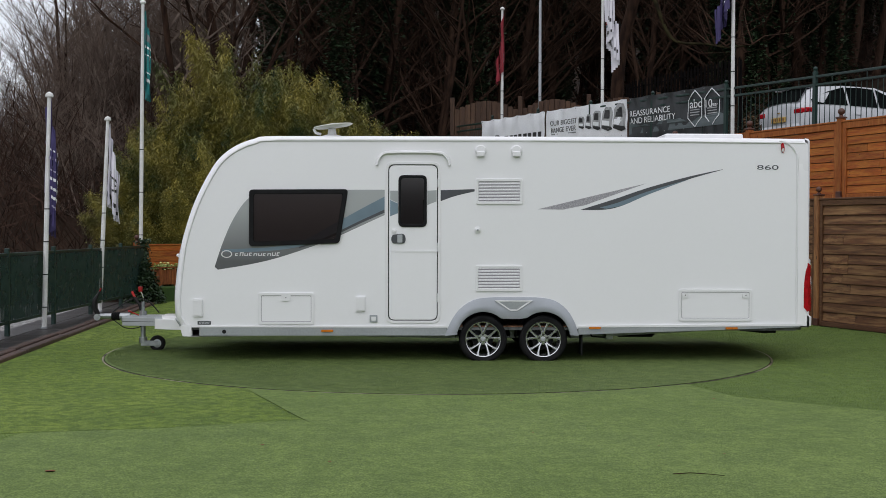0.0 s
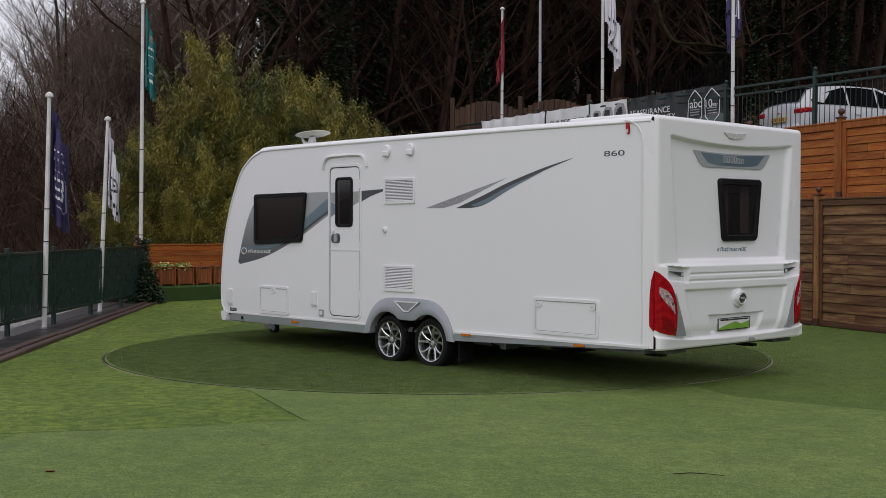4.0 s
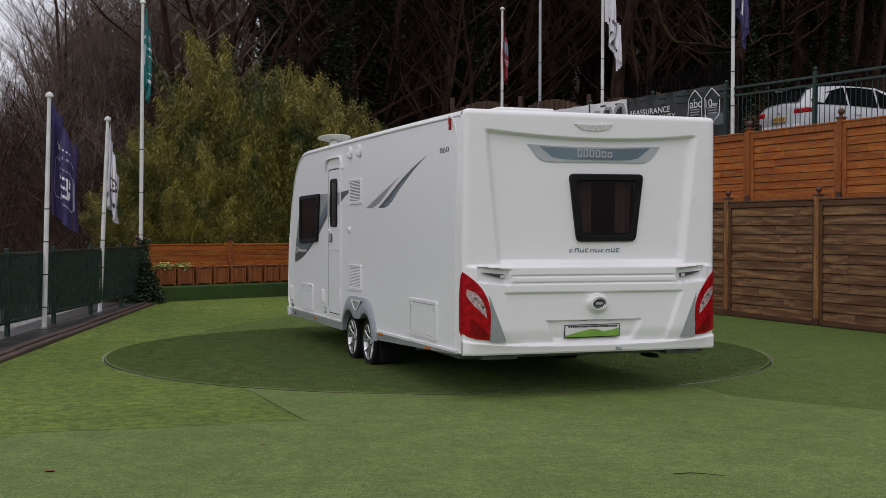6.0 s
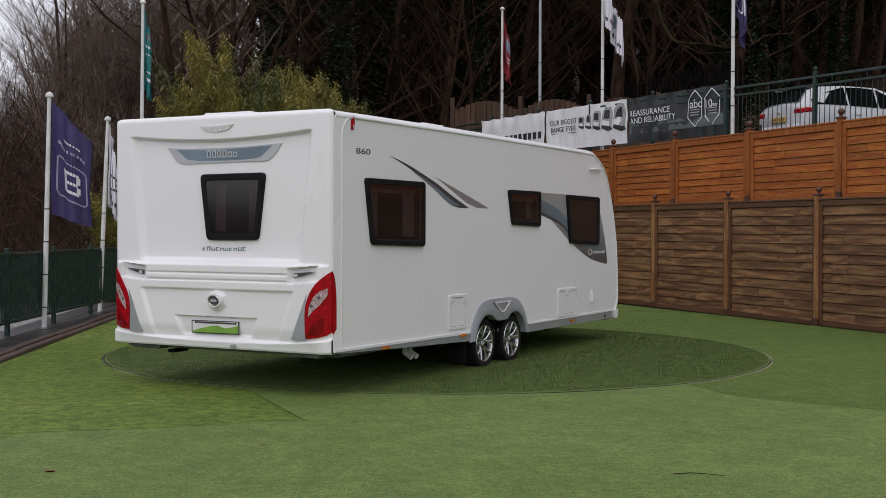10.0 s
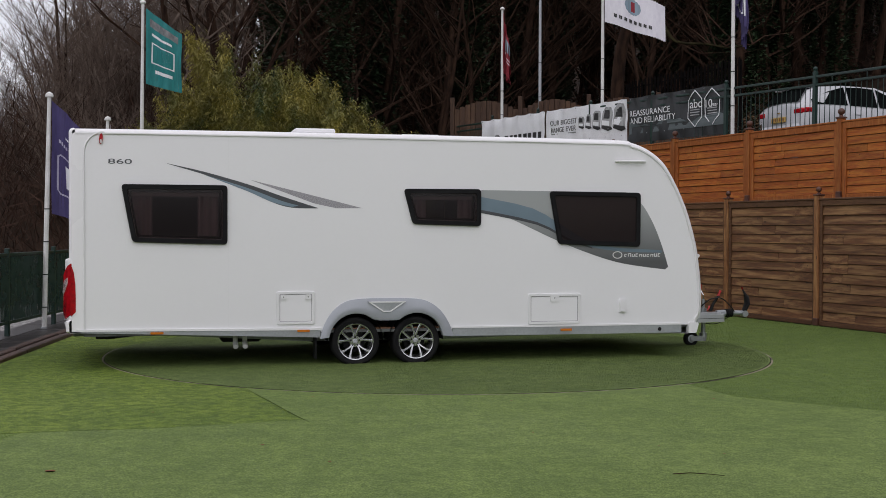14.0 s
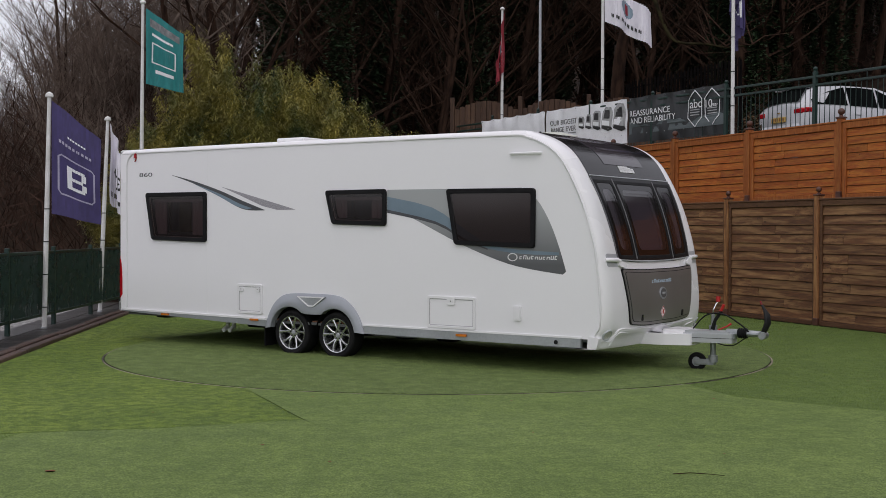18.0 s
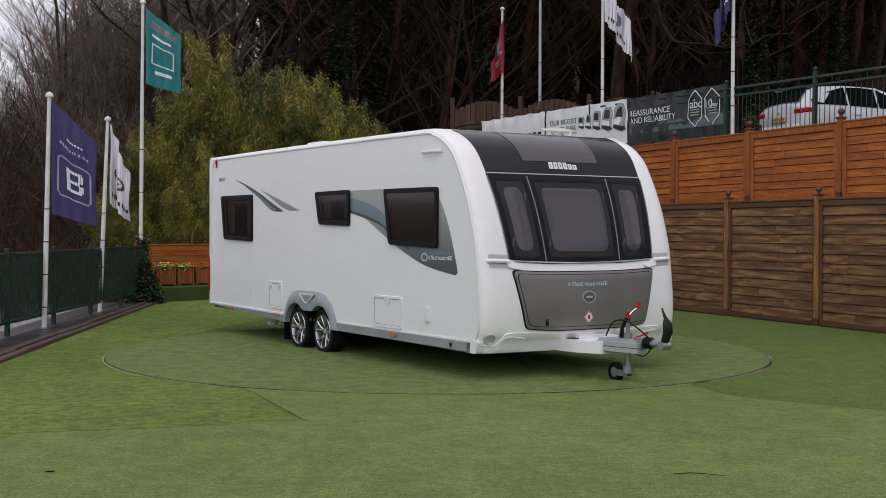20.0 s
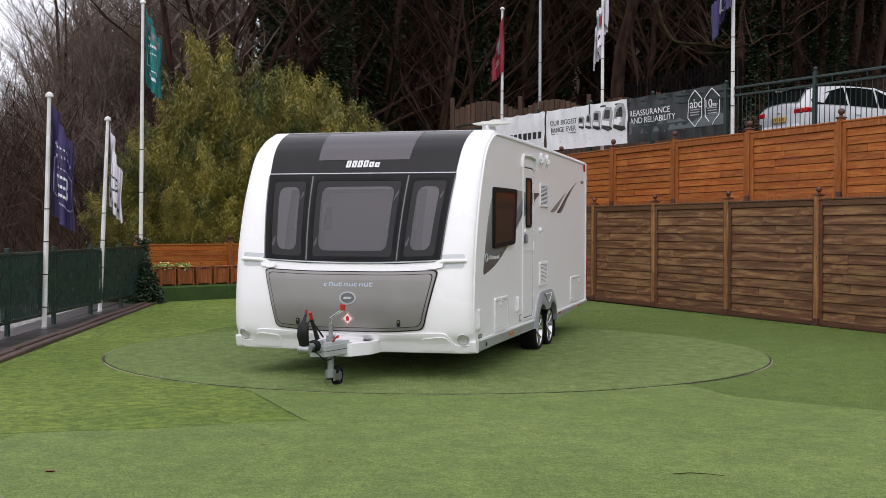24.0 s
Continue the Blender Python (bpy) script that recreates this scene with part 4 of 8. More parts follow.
def wall(name, parent, fn, holes, sgn, label):
    """A flat side wall with its window openings and the wheel opening."""
    edge = []
    for k in range(len(FINE)):
        if FINE[k][0] < -3.9:
            continue
        p = skin_point(k, HW)
        edge.append((p[0], p[2]))
    edge = [p for p in edge if p[1] > 0.40]
    edge[0] = (-4.0, edge[0][1])
    out = edge + [(2.70, 0.37), (-0.10, 0.38)]
    for cx in (-0.51, -1.17):
        for k in range(9):
            a = math.pi * (0.06 + 0.88 * k / 8) if cx == -0.51 else math.pi * (0.06 + 0.88 * k / 8)
            q = (cx + 0.335 * math.cos(a), 0.245 + 0.335 * math.sin(a))
            if (cx == -0.51 and (q[0] > -0.6 or q[1] > 0.47)) or (cx == -1.17 and (q[0] < -1.08 or q[1] > 0.47)):
                out.append(q)
    out += [(-1.56, 0.385), (-4.0, 0.405)]
    bm = bmesh.new()
    loops = []
    for loop in [out] + holes:
        vs = [bm.verts.new(fn(u, v, 0)) for u, v in loop]
        loops += [bm.edges.new((vs[i], vs[(i + 1) % len(vs)])) for i in range(len(vs))]
    bmesh.ops.triangle_fill(bm, use_beauty=True, use_dissolve=False, edges=loops, normal=(0, sgn, 0))
    faces = list(bm.faces)
    ext = bmesh.ops.extrude_face_region(bm, geom=faces)
    for v in [g for g in ext["geom"] if isinstance(g, bmesh.types.BMVert)]:
        v.co.y -= sgn * 0.03
    bmesh.ops.recalc_face_normals(bm, faces=bm.faces)
    me = bpy.data.meshes.new(name)
    bm.to_mesh(me)
    bm.free()
    return link(name, me, ALU, parent, label)


def service_hatch(parent, fn, x0, x1, z0, z1, locks, name="hatch"):
    """White locker door in a raised frame; locks: where its catches sit."""
    e = new(name)
    e.parent = parent
    e["label"] = "white plastic locker hatch"
    q = [(x0, z0), (x1, z0), (x1, z1), (x0, z1)]
    part("frame", Mesh().ring(rounded(q, 0.025), rounded(inset(q, 0.03), 0.015), fn, 0.0, 0.014, 0.004), PLASTIC, e)
    part("panel", Mesh().prism(rounded(inset(q, 0.033), 0.015), fn, 0.0, 0.006), ALU, e)
    # ring coloured like the shadow between frame and door
    part("gap", Mesh().ring(rounded(inset(q, 0.028), 0.018), rounded(inset(q, 0.035), 0.013), fn, 0.0, 0.0085), D_SHADE, e, "grey ring painted as the shadow line round the hatch", smooth=0)
    for u, v, r in locks:
        part("catch", Mesh().prism(rounded([(u - r, v - r * 0.8), (u + r, v - r * 0.8), (u + r, v + r * 0.8), (u - r, v + r * 0.8)], r * 0.5), fn, 0.005, 0.018), PLASTIC, e)
        part("keyhole", Mesh().prism([(u + 0.006 * math.cos(a), v + 0.006 * math.sin(a)) for a in [k * 0.785 for k in range(8)]], fn, 0.017, 0.020), BLACK, e)
    return e


def louvre(parent, fn, x0, x1, z0, z1):
    e = new("vent")
    e.parent = parent
    e["label"] = "white slatted refrigerator vent"
    q = [(x0, z0), (x1, z0), (x1, z1), (x0, z1)]
    part("frame", Mesh().ring(rounded(q, 0.02), rounded(inset(q, 0.028), 0.01), fn, 0.0, 0.014, 0.004), PLASTIC, e)
    part("backing", Mesh().prism(inset(q, 0.026), fn, 0.0, 0.001), D_SHADE, e)
    n = 14
    d = 0.029 if x1 > x0 else -0.029
    h = (z1 - z0 - 0.056) / n
    for k in range(n):
        z = z0 + 0.028 + k * h
        s = Mesh()
        pr = [(x0 + d, z + 0.002, 0.012), (x1 - d, z + 0.002, 0.012), (x1 - d, z + h * 0.7, 0.005), (x0 + d, z + h * 0.7, 0.005)]
        s.add([fn(*p) for p in pr] + [fn(a, b, c - 0.003) for a, b, c in pr], [(0, 1, 2, 3), (0, 4, 5, 1), (1, 5, 6, 2), (2, 6, 7, 3), (3, 7, 4, 0)])
        part("slat", s, PLASTIC, e, smooth=0)
    return e


def wheel(parent, x, side):
    e = new("wheel")
    e.parent = parent
    e["label"] = "alloy wheel with black tyre"
    e.matrix_basis = Matrix.Translation((x, side * (HW - 0.105), 0.245)) @ Matrix.Rotation(0.0 if side > 0 else math.pi, 4, "Z")
    r = 0.264
    tp = [(0.190, -0.085), (0.205, -0.095), (0.235, -0.1), (0.253, -0.09), (0.262, -0.07), (r, -0.03), (r, 0.03), (0.262, 0.07), (0.253, 0.09), (0.235, 0.1), (0.205, 0.096), (0.193, 0.088), (0.186, 0.06), (0.186, -0.06)]
    part("tyre", Mesh().lathe(tp, 40, close=True), TYRE, e)
    rim = Mesh().lathe([(0.178, -0.06), (0.187, 0.07), (0.197, 0.09), (0.193, 0.097), (0.184, 0.094), (0.177, 0.075), (0.168, 0.02), (0.166, -0.06)], 40)
    part("rim", rim, ALLOY, e)
    part("brake_drum", Mesh().lathe([(0.0, -0.02), (0.12, -0.02), (0.125, -0.07), (0.0, -0.07)], 20), BLACK, e)
    # five pairs of spokes that part from the bolts
    for k in range(10):
        a0 = 2 * math.pi * (k // 2) / 5 + 0.3
        a1 = a0 + radians(18) * (1 if k % 2 else -1)
        s = Mesh()
        vs = []
        for f, hw2, yy in ((0.0, 0.016, 0.052), (0.35, 0.012, 0.070), (0.75, 0.0125, 0.079), (1.0, 0.018, 0.084)):
            a = a0 + (a1 - a0) * (0.25 + 0.75 * f)
            rr = 0.040 + 0.143 * f
            q, t = Vector((rr * math.cos(a), 0, rr * math.sin(a))), Vector((-math.sin(a), 0, math.cos(a)))
            for w, d in ((-hw2, 0.0), (-hw2 * 0.45, 0.008), (hw2 * 0.45, 0.008), (hw2, 0.0), (hw2 * 0.7, -0.03), (-hw2 * 0.7, -0.03)):
                vs.append(q + t * w + Vector((0, yy + d, 0)))
        s.add(vs, [(q * 6 + j, q * 6 + (j + 1) % 6, q * 6 + 6 + (j + 1) % 6, q * 6 + 6 + j) for q in range(3) for j in range(6)])
        part("spoke", s, ALLOY, e)
    part("hub", Mesh().lathe([(0.0, 0.062), (0.06, 0.06), (0.066, 0.045), (0.066, 0.0)], 20), ALLOY, e)
    part("centre_cap", Mesh().lathe([(0.0, 0.072), (0.022, 0.07), (0.027, 0.062), (0.027, 0.055)], 16), SILVER, e)
    for k in range(5):
        a = 2 * math.pi * k / 5 + 0.3
        part("wheel_bolt", Mesh().lathe([(0.0, 0.068), (0.009, 0.067), (0.011, 0.055)], 6, Matrix.Translation((0.046 * math.cos(a), 0, 0.046 * math.sin(a)))), BLACK, e, smooth=0)
    return e


def arch_trim(parent, fn):
    e = new("wheel_arch")
    e.parent = parent
    e["label"] = "silver plastic twin wheel arch"
    outer = smooth_path([(-0.095, 0.285), (-0.15, 0.43), (-0.25, 0.575), (-0.40, 0.675), (-0.58, 0.705), (-0.84, 0.708), (-1.10, 0.705), (-1.28, 0.675), (-1.42, 0.575), (-1.51, 0.43), (-1.555, 0.285)], 3)
    inner = []
    for cx, a0, a1 in ((-0.51, 8, 133), (-1.17, 47, 172)):
        inner += [(cx + 0.292 * math.cos(radians(a)), 0.258 + 0.292 * math.sin(radians(a))) for a in np.linspace(a0, a1, 14)]
    n = len(outer)
    # resample the inner outline to the outer's count
    L = [0.0]
    for a, b in zip(inner, inner[1:]):
        L.append(L[-1] + math.hypot(b[0] - a[0], b[1] - a[1]))
    LO = [0.0]
    for a, b in zip(outer, outer[1:]):
        LO.append(LO[-1] + math.hypot(b[0] - a[0], b[1] - a[1]))
    inn = []
    for k in range(n):
        t = LO[k] / LO[-1] * L[-1]
        inn.append((lerp(t, L, [p[0] for p in inner]), lerp(t, L, [p[1] for p in inner])))
    mb = Mesh()
    rows = [(0.0, 0.0), (0.0, 0.014), (0.12, 0.020), (0.5, 0.034), (0.9, 0.040), (1.0, 0.034), (1.0, -0.05)]
    mb.grid(list(range(n)), list(range(len(rows))), lambda i, j: fn(outer[i][0] + (inn[i][0] - outer[i][0]) * rows[j][0], outer[i][1] + (inn[i][1] - outer[i][1]) * rows[j][0], rows[j][1]))
    part("arch_moulding", mb, ARCH, e, smooth=50)
    t = rounded([(-0.63, 0.675), (-1.05, 0.675), (-0.88, 0.56), (-0.80, 0.56)], 0.012)
    part("infill", Mesh().prism(t, fn, 0.02, 0.042), GREYRAIL, e, "grey triangular infill")
    part("infill_edge", Mesh().ring(t, rounded(inset([(-0.63, 0.675), (-1.05, 0.675), (-0.88, 0.56), (-0.80, 0.56)], 0.014), 0.006), fn, 0.03, 0.047, 0.002), PLASTIC, e, "pale edge of the infill")
    lining = Mesh()
    for cx in (-0.51, -1.17):
        arc = [(cx + 0.30 * math.cos(radians(a)), 0.255 + 0.30 * math.sin(radians(a))) for a in range(0, 181, 15)]
        lining.grid(list(range(len(arc))), [0.0, -0.33], lambda i, w: fn(arc[i][0], arc[i][1], w))
        lining.add([fn(u, v, -0.33) for u, v in arc], [tuple(range(len(arc)))])
    part("arch_lining", lining, RUBBER, e)
    return e


def outline_tube(pts, r, n=6):
    return Mesh().tube(pts, r, n)


def caravan():
    c = thing("caravan", "long white twin-axle touring caravan with grey and blue graphics", "caravan")
    # shell
    ys = [-HW + 0.2 * (1 - math.cos(k * math.pi / 16)) for k in range(9)]
    ys = ys + [-0.9 + 0.2 * k for k in range(10)] + [-y for y in reversed(ys)]
    front_start = next(k for k in range(len(FINE)) if FINE[k][0] > 1.75)
    part("roof", Mesh().grid(list(range(0, front_start + 1)), ys, lambda k, y: skin_point(k, y)), WHITE, c, "white roof skin", smooth=50)

    def hole(k, y):
        z = FINE[int(k)][1]
        return abs(y) < 0.80 and 1.24 < z < 1.86
    part("front_panel", Mesh().grid(list(range(front_start, len(FINE))), ys, lambda k, y: skin_point(k, y), hole), WHITE, c, "white moulded front panel", smooth=50)
    gy = [-HW + 2 * HW * k / 150 for k in range(151)]
    gz = [0.40 + 2.06 * k / 290 for k in range(291)]
    rw = [(0.22, 1.925), (-0.50, 1.925), (-0.43, 1.345), (0.15, 1.345)]
    part("rear_panel", Mesh().grid(gy, gz, rear_point, lambda y, z: -0.42 < y < 0.14 and 1.40 < z < 1.87), WHITE, c, "white moulded rear panel", smooth=60)
    lip = Mesh()
    lip.grid(gy[::5], [0, 1, 2], lambda y, j: (rear_point(y, 0.40)[0] + (0.0, 0.01, 0.5)[j], y, (0.40, 0.385, 0.385)[j]))
    part("rear_bumper_lip", lip, WHITE, c)
    # side walls with windows
    lh, rh = [], []
    side_window(c, left_side, [(2.04, 1.872), (0.965, 1.88), (1.06, 1.29), (2.04, 1.255)], lh)
    side_window(c, right_side, [(-3.585, 1.895), (-2.52, 1.895), (-2.52, 1.28), (-3.475, 1.305)], rh)
    side_window(c, right_side, [(-0.655, 1.88), (0.205, 1.885), (0.205, 1.48), (-0.555, 1.50)], rh)
    side_window(c, right_side, [(0.99, 1.872), (2.07, 1.865), (2.065, 1.258), (1.095, 1.285)], rh)
    lh.append(inset([(0.42, 1.47), (0.11, 1.47), (0.11, 2.035), (0.42, 2.035)], 0.03))
    wall("side_wall", c, left_side, lh, 1, "smooth white aluminium side wall")
    wall("side_wall", c, right_side, rh, -1, "smooth white aluminium side wall")
    for fn in (left_side, right_side):
        rail = []
        for k in range(0, len(FINE)):
            p = skin_point(k, HW, -0.004)
            if p[2] > 0.36:
                rail.append(fn(p[0], p[2], 0.0))
        part("edge_trim", Mesh().tube(rail, 0.014, 6), PLASTIC, c, "white corner extrusion", smooth=60)
        turn = [radians(9 * k) for k in range(11)]
        inner = [(-3.945, 0.40), (-3.945, 1.2), (-3.945, 2.12)] + [(-3.745 - 0.20 * math.cos(a), 2.22 + 0.20 * math.sin(a)) for a in turn]
        outer = [(-4.066, 0.40), (-4.066, 1.2), (-4.066, 2.12)] + [(lerp(k, [0, 5, 7, 10], [-4.066, -4.062, -4.0, -3.745]), lerp(k, [0, 5, 7, 10], [2.2, 2.395, 2.425, 2.428])) for k in range(11)]
        wrap = Mesh().grid(list(range(len(inner))), [0, 1, 2], lambda i, j: fn(inner[i][0] + (outer[i][0] - inner[i][0]) * j / 2, inner[i][1] + (outer[i][1] - inner[i][1]) * j / 2, (0.006, 0.007, 0.0)[j]))
        part("corner_moulding", wrap, WHITE, c, "white rear corner moulding", smooth=50)
        part("edge_trim", Mesh().tube([fn(x, z, 0.004) for x, z in inner], 0.011, 6), PLASTIC, c, "white corner extrusion", smooth=60)
        # skirt rails
        q = Mesh()
        q.prism([(2.58, 0.372), (-0.11, 0.375), (-0.11, 0.288), (2.58, 0.282)], fn, -0.04, 0.006, True)
        part("skirt", q, GREYRAIL, c, "grey aluminium skirt rail", smooth=0)
        q = Mesh().prism([(-1.55, 0.378), (-3.98, 0.402), (-3.98, 0.385), (-1.55, 0.300)], fn, -0.04, 0.012, True)
        part("skirt", q, GREYRAIL, c, "grey aluminium skirt rail", smooth=0)
        part("skirt_cap", Mesh().prism([(2.59, 0.392), (-0.11, 0.392), (-0.11, 0.374), (2.59, 0.372)], fn, 0.0, 0.011), PLASTIC, c, smooth=0)
        part("skirt_cap", Mesh().prism([(-1.55, 0.40), (-4.02, 0.422), (-4.02, 0.40), (-1.55, 0.377)], fn, 0.0, 0.018), PLASTIC, c, smooth=0)
        arch_trim(c, fn)
        for x in (1.19, -1.73, -3.23):
            part("side_marker", Mesh().prism(rounded([(x - 0.065, 0.325 if x > 0 else 0.362), (x + 0.065, 0.325 if x > 0 else 0.362), (x + 0.065, 0.35 if x > 0 else 0.385), (x - 0.065, 0.35 if x > 0 else 0.385)], 0.006), fn, 0.012, 0.026), AMBER, c, "amber side marker lamp")
        part("corner_cap", Mesh().prism(rounded([(2.79, 0.39), (2.67, 0.40), (2.66, 0.275), (2.76, 0.275)], 0.02), fn, -0.05, 0.022), PLASTIC, c)
        part("marker_lamp", Mesh().prism([(-3.78 + 0.018 * math.cos(a) + 0.004 * math.sin(a), 2.35 + 0.055 * math.sin(a)) for a in [k * 0.4488 for k in range(14)]], fn, 0.0, 0.02), RED, c, "red and white outline marker lamp")
        part("marker_lamp", Mesh().prism([(-3.78 + 0.012 * math.cos(a), 2.325 + 0.02 * math.sin(a)) for a in [k * 0.4488 for k in range(14)]], fn, 0.018, 0.023), CLEAR, c)
        for x in (-0.51, -1.17):
            wheel(c, x, 1 if fn is left_side else -1)
        part("mudflap", Mesh().prism([(-1.60, 0.30), (-1.585, 0.30), (-1.585, 0.07), (-1.60, 0.07)], fn, -0.22, -0.02, True), RUBBER, c)
    words("number", "860", D_DARK, c, Matrix.Translation((-3.62, HW + 0.001, 2.135)) @ Matrix(((-1, 0, 0, 0), (0, 0, 1, 0), (0, 1, 0, 0), (0, 0, 0, 1))), 0.05, 0.235)
    part("panel_joint", Mesh().prism([(-2.512, 0.42), (-2.509, 0.42), (-2.509, 2.40), (-2.512, 2.40)], right_side, 0.0, 0.0010), PLASTIC, c, "faint joint in the side wall", smooth=0)
    words("number", "860", D_DARK, c, Matrix.Translation((-3.595, -HW - 0.001, 2.125)) @ Matrix(((1, 0, 0, 0), (0, 0, -1, 0), (0, 1, 0, 0), (0, 0, 0, 1))), 0.05, 0.235)
    # graphics, mirrored from side to side
    for fn in (left_side, right_side):
        swirl = smooth_path([(2.415, 1.03), (2.34, 1.26), (2.24, 1.50), (2.12, 1.70), (2.00, 1.82)], 3) + [(1.9, 1.87), (0.57 if fn is left_side else 0.21, 1.875)]
        low = smooth_path([(0.57, 1.60), (0.85, 1.47), (1.10, 1.355), (1.40, 1.24), (1.75, 1.125), (2.05, 1.055), (2.38, 1.00)], 3) if fn is left_side else smooth_path([(0.21, 1.69), (0.50, 1.585), (0.85, 1.43), (1.10, 1.32), (1.40, 1.205), (1.75, 1.095), (2.05, 1.04), (2.38, 1.00)], 3)
        part("graphic", Mesh().prism(swirl + low, fn, 0.0, 0.0012), D_GREY, c, "grey shaded side graphic", smooth=0)
        k = 0.57 if fn is left_side else 0.21
        blue = smooth_path([(k, 1.80), (0.8, 1.68), (1.2, 1.46), (1.6, 1.27), (2.33, 1.22)], 3) + smooth_path([(2.34, 1.19), (1.9, 1.20), (1.5, 1.25), (1.2, 1.36), (0.85, 1.53), (k, 1.66)], 3)
        part("graphic", Mesh().prism(blue, fn, 0.0, 0.002), D_BLUE, c, "blue-grey sweep in the graphic", smooth=0)
        dark = smooth_path([(k, 1.66), (0.85, 1.53), (1.2, 1.36), (1.5, 1.25)], 3) + smooth_path([(1.5, 1.235), (1.2, 1.335), (0.85, 1.50), (k, 1.625)], 3)
        part("graphic", Mesh().prism(dark, fn, 0.0, 0.0028), D_DARK, c, "charcoal line in the graphic", smooth=0)
        s = 0.0
        tail = smooth_path([(-3.125 + s, 2.112), (-2.75, 2.03), (-2.30, 1.905), (-1.95, 1.785), (-1.57, 1.665)], 4) + smooth_path([(-1.60, 1.662), (-1.85, 1.668), (-2.05, 1.72), (-2.32, 1.84), (-2.70, 1.985), (-3.125, 2.108)], 4)
        part("graphic", Mesh().prism(tail, fn, 0.0, 0.0012), D_DARK, c, "charcoal swoosh", smooth=0)
        tail = smooth_path([(-2.75, 2.0), (-2.30, 1.865), (-1.98, 1.745), (-1.78, 1.69)], 4) + smooth_path([(-1.85, 1.675), (-2.05, 1.722), (-2.32, 1.838), (-2.70, 1.98)], 4)
        part("graphic", Mesh().prism(tail, fn, 0.0, 0.002), D_BLUE, c, "blue-grey fill of the swoosh", smooth=0)
        part("graphic", Mesh().prism([(-2.29, 1.955), (-1.70, 1.815), (-1.10, 1.668), (-1.38, 1.666), (-1.62, 1.715), (-1.95, 1.835)], fn, 0.0, 0.0012), D_SPARK, c, "speckled grey stripe", smooth=0)
        part("badge", Mesh().ring([(2.285 + 0.06 * math.cos(a), 1.17 + 0.042 * math.sin(a)) for a in [k * 0.3927 for k in range(16)]], [(2.285 + 0.048 * math.cos(a), 1.17 + 0.032 * math.sin(a)) for a in [k * 0.3927 for k in range(16)]], fn, 0.001, 0.004, 0.001) if fn is left_side else Mesh().ring([(1.80 + 0.06 * math.cos(a), 1.165 + 0.042 * math.sin(a)) for a in [k * 0.3927 for k in range(16)]], [(1.80 + 0.048 * math.cos(a), 1.165 + 0.032 * math.sin(a)) for a in [k * 0.3927 for k in range(16)]], fn, 0.001, 0.004, 0.001), D_WHITE, c, "oval badge outline")
        if fn is left_side:
            letter_bars(c, fn, 2.20, 1.70, 1.15, 1.19, 10, D_WHITE, 0.003)
        else:
            letter_bars(c, fn, 1.875, 2.325, 1.145, 1.185, 10, D_WHITE, 0.003)
    # far end of the graphic beyond the door
    part("graphic", Mesh().prism(smooth_path([(-0.02, 1.872), (-0.41, 1.885)], 2) + smooth_path([(-0.41, 1.86), (-0.2, 1.81), (-0.02, 1.745)], 3), left_side, 0.0, 0.0012), D_DARK, c, "charcoal tip of the graphic", smooth=0)
    # door
    d = new("door")
    d.parent = c
    d["label"] = "white caravan door with dark window"
    q = [(0.53, 0.45), (-0.01, 0.45), (-0.01, 2.15), (0.53, 2.15)]
    fn = left_side
    wq = [(0.42, 1.47), (0.11, 1.47), (0.11, 2.035), (0.42, 2.035)]
    part("seal", Mesh().ring(rounded(q, 0.07, 6), rounded(inset(q, 0.008), 0.065, 6), fn, 0.0, 0.005, 0.001), RUBBER, d)
    part("frame", Mesh().ring(rounded(inset(q, -0.03), 0.09, 6), rounded(inset(q, -0.002), 0.07, 6), fn, 0.0, 0.009, 0.003), PLASTIC, d)
    part("leaf", Mesh().ring(rounded(inset(q, 0.01), 0.063, 6), rounded(inset(wq, 0.012), 0.05, 6), fn, 0.0, 0.004, 0.001), ALU, d)
    part("window_rim", Mesh().ring(rounded(wq, 0.06, 6), rounded(inset(wq, 0.03), 0.04, 6), fn, 0.0, 0.018, 0.005), RUBBER, d)
    part("pane", Mesh().prism(rounded(inset(wq, 0.028), 0.04, 6), fn, 0.006, 0.012), TINT, d)
    part("rail", Mesh().prism([(0.52, 1.20), (0.0, 1.20), (0.0, 1.215), (0.52, 1.215)], fn, 0.003, 0.009), PLASTIC, d)
    part("handle_bowl", Mesh().prism(rounded([(0.485, 1.29), (0.35, 1.29), (0.335, 1.345), (0.36, 1.40), (0.485, 1.385), (0.50, 1.34)], 0.03), fn, 0.003, 0.012), D_DARK, d, "dark grey handle recess")
    part("handle", Mesh().prism(rounded([(0.43, 1.30), (0.375, 1.30), (0.375, 1.39), (0.43, 1.385)], 0.008), fn, 0.011, 0.028), GREYRAIL, d, "grey handle lever")
    part("lock", Mesh().lathe([(0.0, 0.02), (0.02, 0.018), (0.026, 0.0)], 12, Matrix.Translation((0.465, HW + 0.004, 1.425))), PLASTIC, d)
    for z in (1.95, 1.25, 0.7):
        part("hinge", Mesh().box(-0.028, -0.006, HW, HW + 0.018, z - 0.05, z + 0.05, 0.004), PLASTIC, d)
    # strips of the graphic on the door
    part("graphic", Mesh().prism([(0.51, 1.865), (0.425, 1.865), (0.425, 1.73), (0.51, 1.77)], fn, 0.003, 0.0055), D_GREY, d, "grey graphic carried over the door", smooth=0)
    part("graphic", Mesh().prism([(0.51, 1.765), (0.425, 1.725), (0.425, 1.62), (0.51, 1.585)], fn, 0.003, 0.0055), D_BLUE, d, "blue-grey graphic carried over the door", smooth=0)
